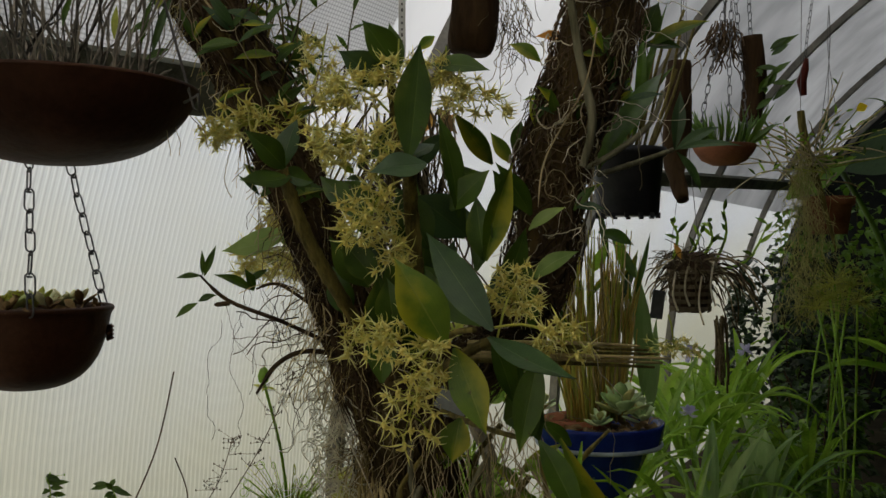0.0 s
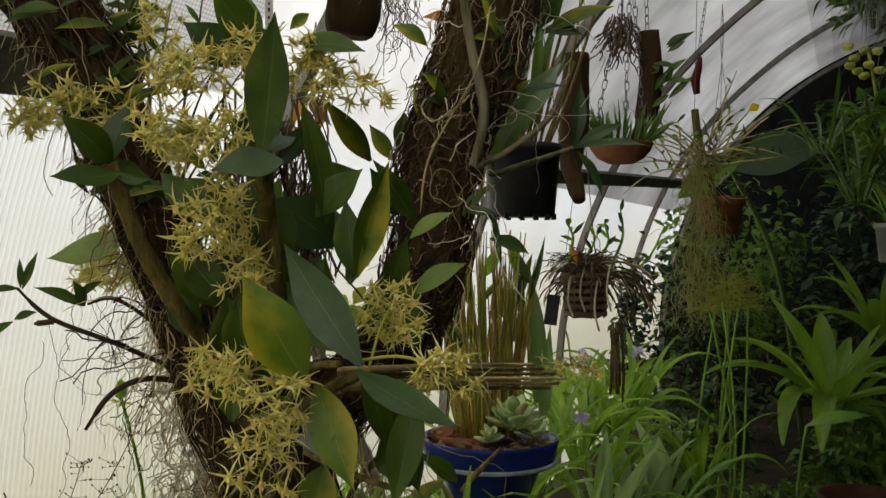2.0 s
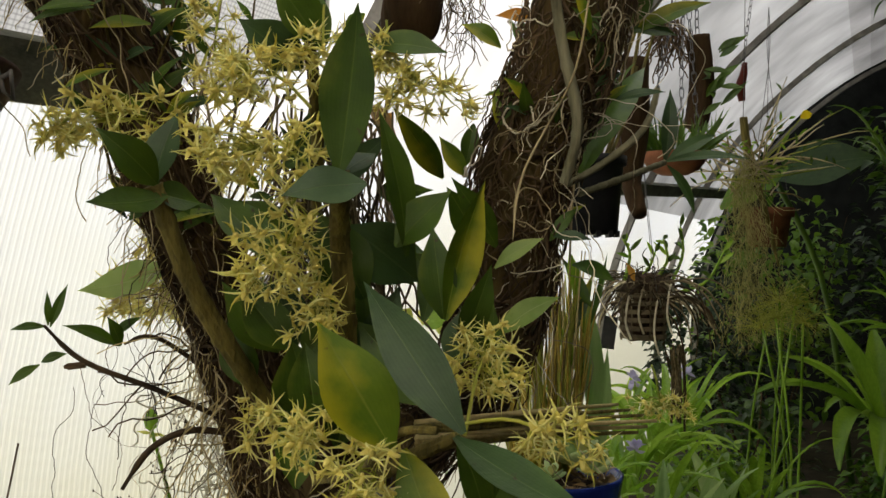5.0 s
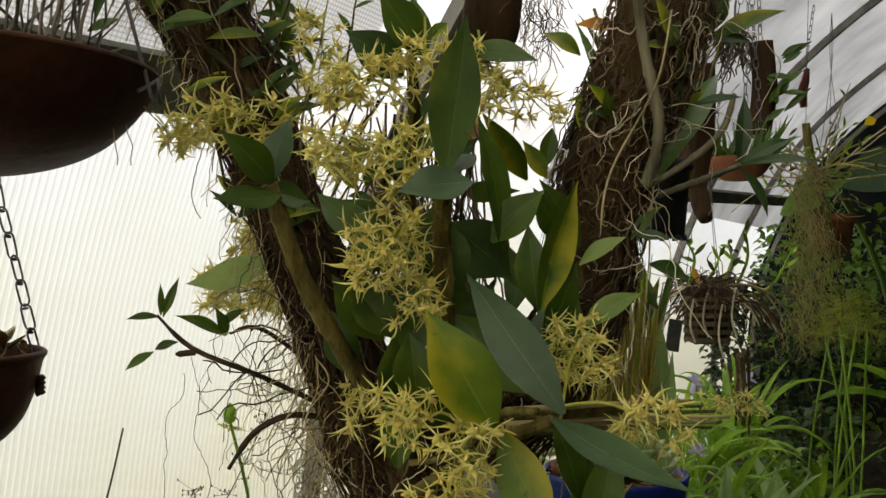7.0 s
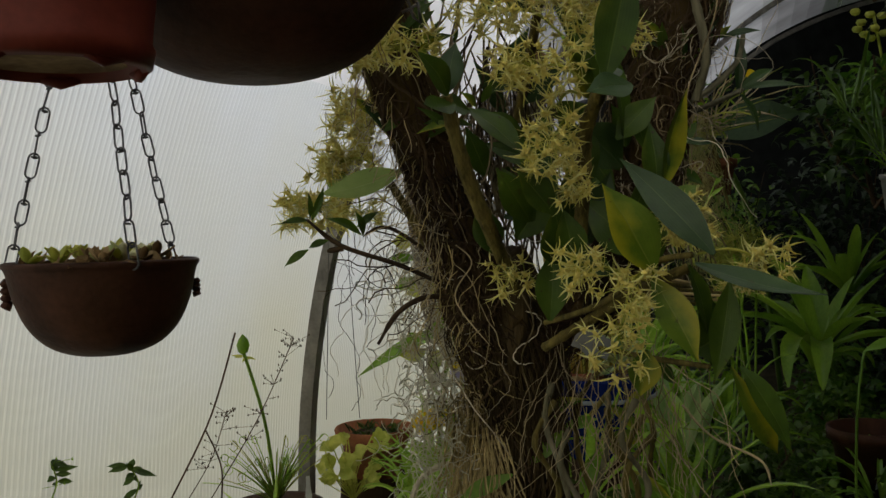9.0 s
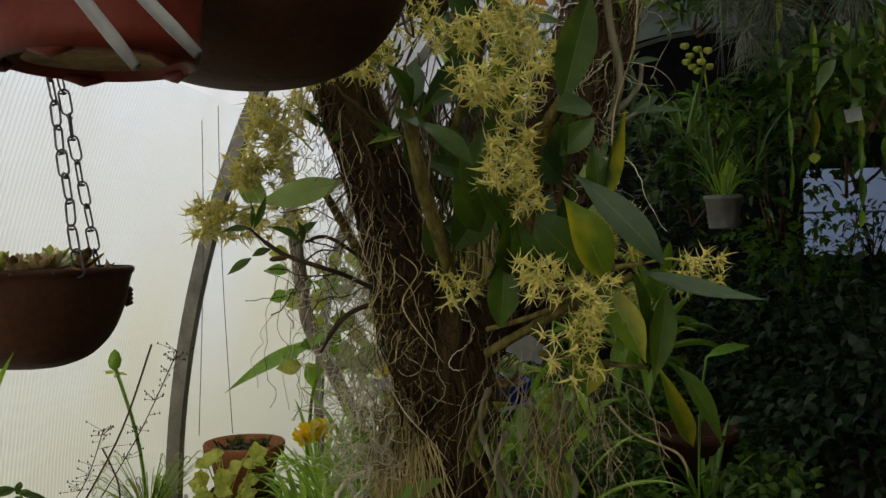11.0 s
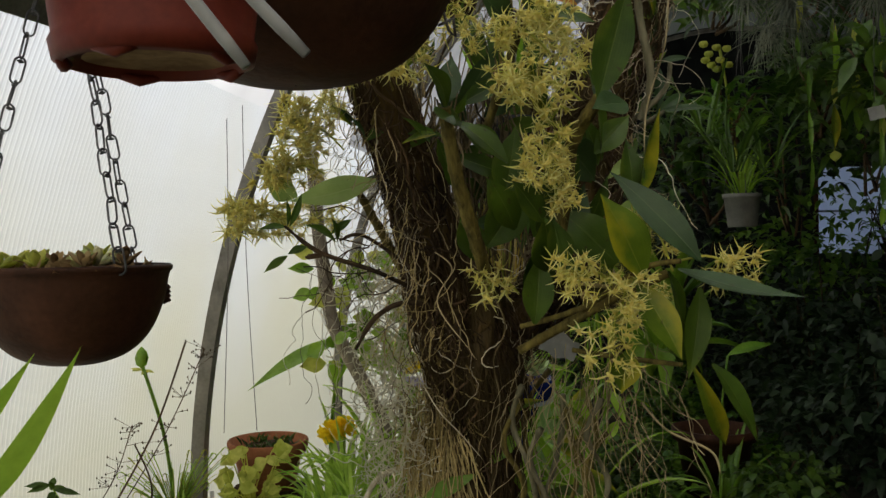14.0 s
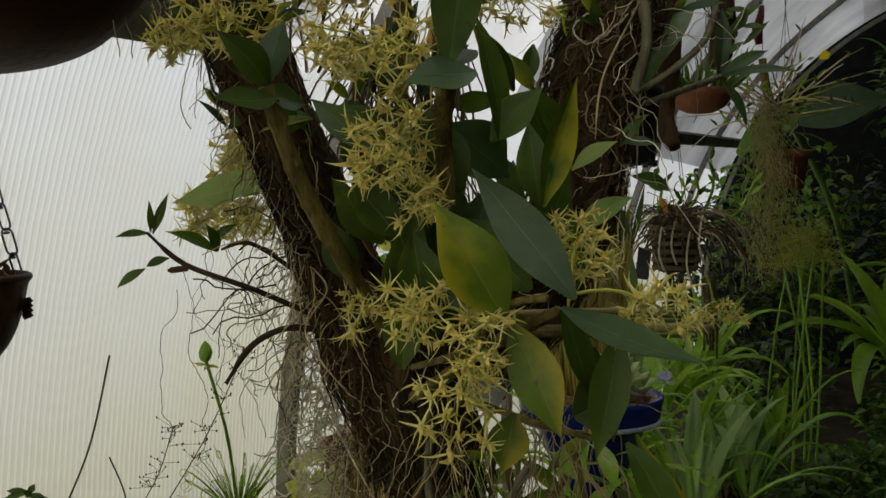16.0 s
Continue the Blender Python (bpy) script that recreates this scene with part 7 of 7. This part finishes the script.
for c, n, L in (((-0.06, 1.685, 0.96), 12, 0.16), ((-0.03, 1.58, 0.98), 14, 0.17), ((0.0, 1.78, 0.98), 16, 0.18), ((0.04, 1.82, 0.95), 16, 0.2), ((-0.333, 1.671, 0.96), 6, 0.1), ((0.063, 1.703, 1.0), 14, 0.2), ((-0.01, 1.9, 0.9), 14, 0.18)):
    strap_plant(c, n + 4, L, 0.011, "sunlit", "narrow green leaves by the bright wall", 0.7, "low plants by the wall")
lone = thing("long_blade", (0.077, 2.056, 1.198), "single long green blade against the bright wall", "plant")
lf(lone, (0.106, 2.111, 1.243), (-0.122, 2.081, 1.144), 0.038, (0, -0.7, 1), "grass", bend=0.06)
lf(lone, (0.085, 2.123, 1.14), (0.132, 2.099, 1.315), 0.02, (0.5, -1, 0), "grass", bend=0.06)
part("stem", Geo().tube(spline([(0.103, 2.114, 1.24), (0.072, 2.128, 1.065), (0.057, 2.137, 0.703)], 8), 0.004, 5), "grass", lone)
vine = thing("young_tree", (0.01, 1.85, GROUND), "pale leaning young trunk with a few leaves by the wall", "tree")
g, _, _ = limb([(0.15, 1.83, GROUND), (0.11, 1.84, 1.0), (0.06, 1.845, 1.164), (0.002, 1.85, 1.28), (-0.014, 1.85, 1.36), (-0.03, 1.85, 1.5), (-0.036, 1.86, 1.62)], [0.016, 0.015, 0.014, 0.013, 0.014, 0.012, 0.01], 24, 12, 0.15, 6)
part("trunk", g, "youngbark", vine)
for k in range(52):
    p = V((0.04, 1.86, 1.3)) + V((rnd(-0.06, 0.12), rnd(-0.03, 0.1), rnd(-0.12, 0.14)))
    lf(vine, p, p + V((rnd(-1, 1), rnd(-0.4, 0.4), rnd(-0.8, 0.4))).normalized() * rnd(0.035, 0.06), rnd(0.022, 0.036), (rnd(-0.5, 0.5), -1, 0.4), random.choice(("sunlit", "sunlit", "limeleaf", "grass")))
for a, b in (((-0.143, 1.967, 1.466), (-0.129, 1.961, 1.084)), ((-0.183, 1.93, 1.488), (-0.197, 1.938, 1.09))):
    w = thing("hanging_wire", a, "thin slack wire hanging by the wall", "wire", "wires")
    wire(w, [V(a) + UP * 0.5, a, b], 0.0008)

# curly-leaved bulb with a green flower stalk
CB = V((-0.3, 1.855, 0.958))
cb = thing("curly_bulb", CB, "bulb plant with thin curling green leaves and a bud stalk", "plant")
for k in range(66):
    a = rnd(0, 6.28)
    d = V((math.cos(a) * rnd(0.2, 1), math.sin(a) * rnd(0.2, 0.8), rnd(0.5, 1.6))).normalized()
    L = rnd(0.09, 0.2)
    pts = [CB + d * L * u + V((0, 0, -0.25 * L * u * u)) for u in [j / 9 for j in range(10)]]
    if k % 2:
        e = pts[-1]
        side = V((d.x, d.y, 0)).normalized()
        r = rnd(0.006, 0.011)
        pts += [e + side * r * math.sin(q * 0.7) + UP * r * (math.cos(q * 0.7) - 1) for q in range(1, 11)]
    g = Geo().tube(pts, [0.0012 * (1 - 0.6 * j / len(pts)) for j in range(len(pts))], 4)
    part("leaf", g, random.choice(("sunlit", "sunlit", "lime")), cb)
part("stalk", Geo().tube(spline([CB, (-0.316, 1.852, 1.107), (-0.351, 1.862, 1.238)], 10), 0.0032, 6), "grass", cb)
g = Geo().lathe([(0.001, -0.014), (0.009, -0.008), (0.012, 0.004), (0.008, 0.016), (0.001, 0.024)], V((-0.352, 1.863, 1.248)), 10, 0.12)
part("bud", g, "grass", cb, "green bud")
for k in range(6):
    p = V((-0.349, 1.862, 1.231))
    lf(cb, p, p + V((rnd(-1, 1), rnd(-0.5, 0.5), rnd(-0.5, 0.4))) * 0.026, 0.005, (0, -1, 0.5), "lime")
cbp = pot("clay_pot", CB + V((0, 0, -0.13)), [(0.001, 0), (0.06, 0), (0.08, 0.11), (0.088, 0.112), (0.088, 0.128), (0.078, 0.128), (0.001, 0.115)], "clay", "dark clay pot holding the curly bulb", "pot")
part("base_stone", Geo().box((CB.x - 0.07, CB.y - 0.07, GROUND), (CB.x + 0.07, CB.y + 0.07, CB.z - 0.13)), "soil", cbp, smooth=False)
wl = thing("plant_label", (-0.245, 1.793, 0.991), "small white plant label stuck in a pot", "label")
part("strip", Geo().blade((-0.244, 1.792, 0.95), (-0.245, 1.794, 1.019), 0.012, (0, -1, 0.1), 0.0, 0.0, 4, 1, 0.5, 0.6, 0.9), "white", wl)


def weed(base, top, r, mat, label, seeds=0, leaves=0):
    t = thing("weed", base, label, "plant", "thin weeds by the wall")
    line = spline([base, (V(base) + V(top)) / 2 + V((0.01, 0, 0)), top], 14)
    part("stem", Geo().tube([V(base) - UP * 0.45] + line, r, 4), mat, t)
    if seeds:
        g, h = Geo(), Geo()
        for k in range(seeds):
            p = random.choice(line[5:])
            q = p + V((rnd(-1, 1), rnd(-0.4, 0.4), rnd(-0.1, 0.7))) * rnd(0.01, 0.035)
            g.tube([p, q], 0.0004, 3, False)
            h.lathe([(0.0003, -0.0022), (0.0015, 0.0), (0.0003, 0.0022)], q, 5)
        tagged(part("twig_spray", g, mat, t), kind="stuff")
        tagged(part("seed_spray", h, mat, t), kind="stuff")
    for k in range(leaves):
        p = line[-1 - k % 9]
        lf(t, p, p + V((rnd(-1, 1), rnd(-0.4, 0.4), rnd(-0.5, 0.4))) * 0.035, 0.009, (0, -1, 0.6), "leaf")
    return t


weed((-0.448, 1.328, 1.118), (-0.359, 1.253, 1.338), 0.0012, "darkroot", "single dark thin stalk against the wall")
weed((-0.386, 1.416, 1.088), (-0.404, 1.422, 1.188), 0.0012, "darkroot", "short dark stalk against the wall")
weed((-0.416, 1.728, 1.004), (-0.267, 1.702, 1.279), 0.0009, "darkroot", "fine dry weed with small seed heads", 60)
weed((-0.453, 1.736, 1.005), (-0.383, 1.724, 1.156), 0.0008, "darkroot", "fine dry weed with small seed heads", 40)
weed((-0.506, 1.442, 1.091), (-0.508, 1.443, 1.142), 0.0012, "grass", "small weed with narrow leaves by the wall", 0, 12)
weed((-0.616, 1.465, 1.094), (-0.618, 1.467, 1.156), 0.0012, "grass", "small weed with narrow leaves by the wall", 6, 9)

# long blades of a plant beside the path
fp = thing("strap_plant", (-0.521, 0.571, 1.315), "long arching green blades of a plant close by", "plant")
lf(fp, (-0.557, 0.646, 1.309), (-0.497, 0.618, 1.403), 0.016, (0.6, -0.8, 0.2), "grass", bend=0.04, peak=0.4)
lf(fp, (-0.579, 0.679, 1.322), (-0.519, 0.672, 1.395), 0.012, (0.6, -0.8, 0.2), "grass", bend=0.04)
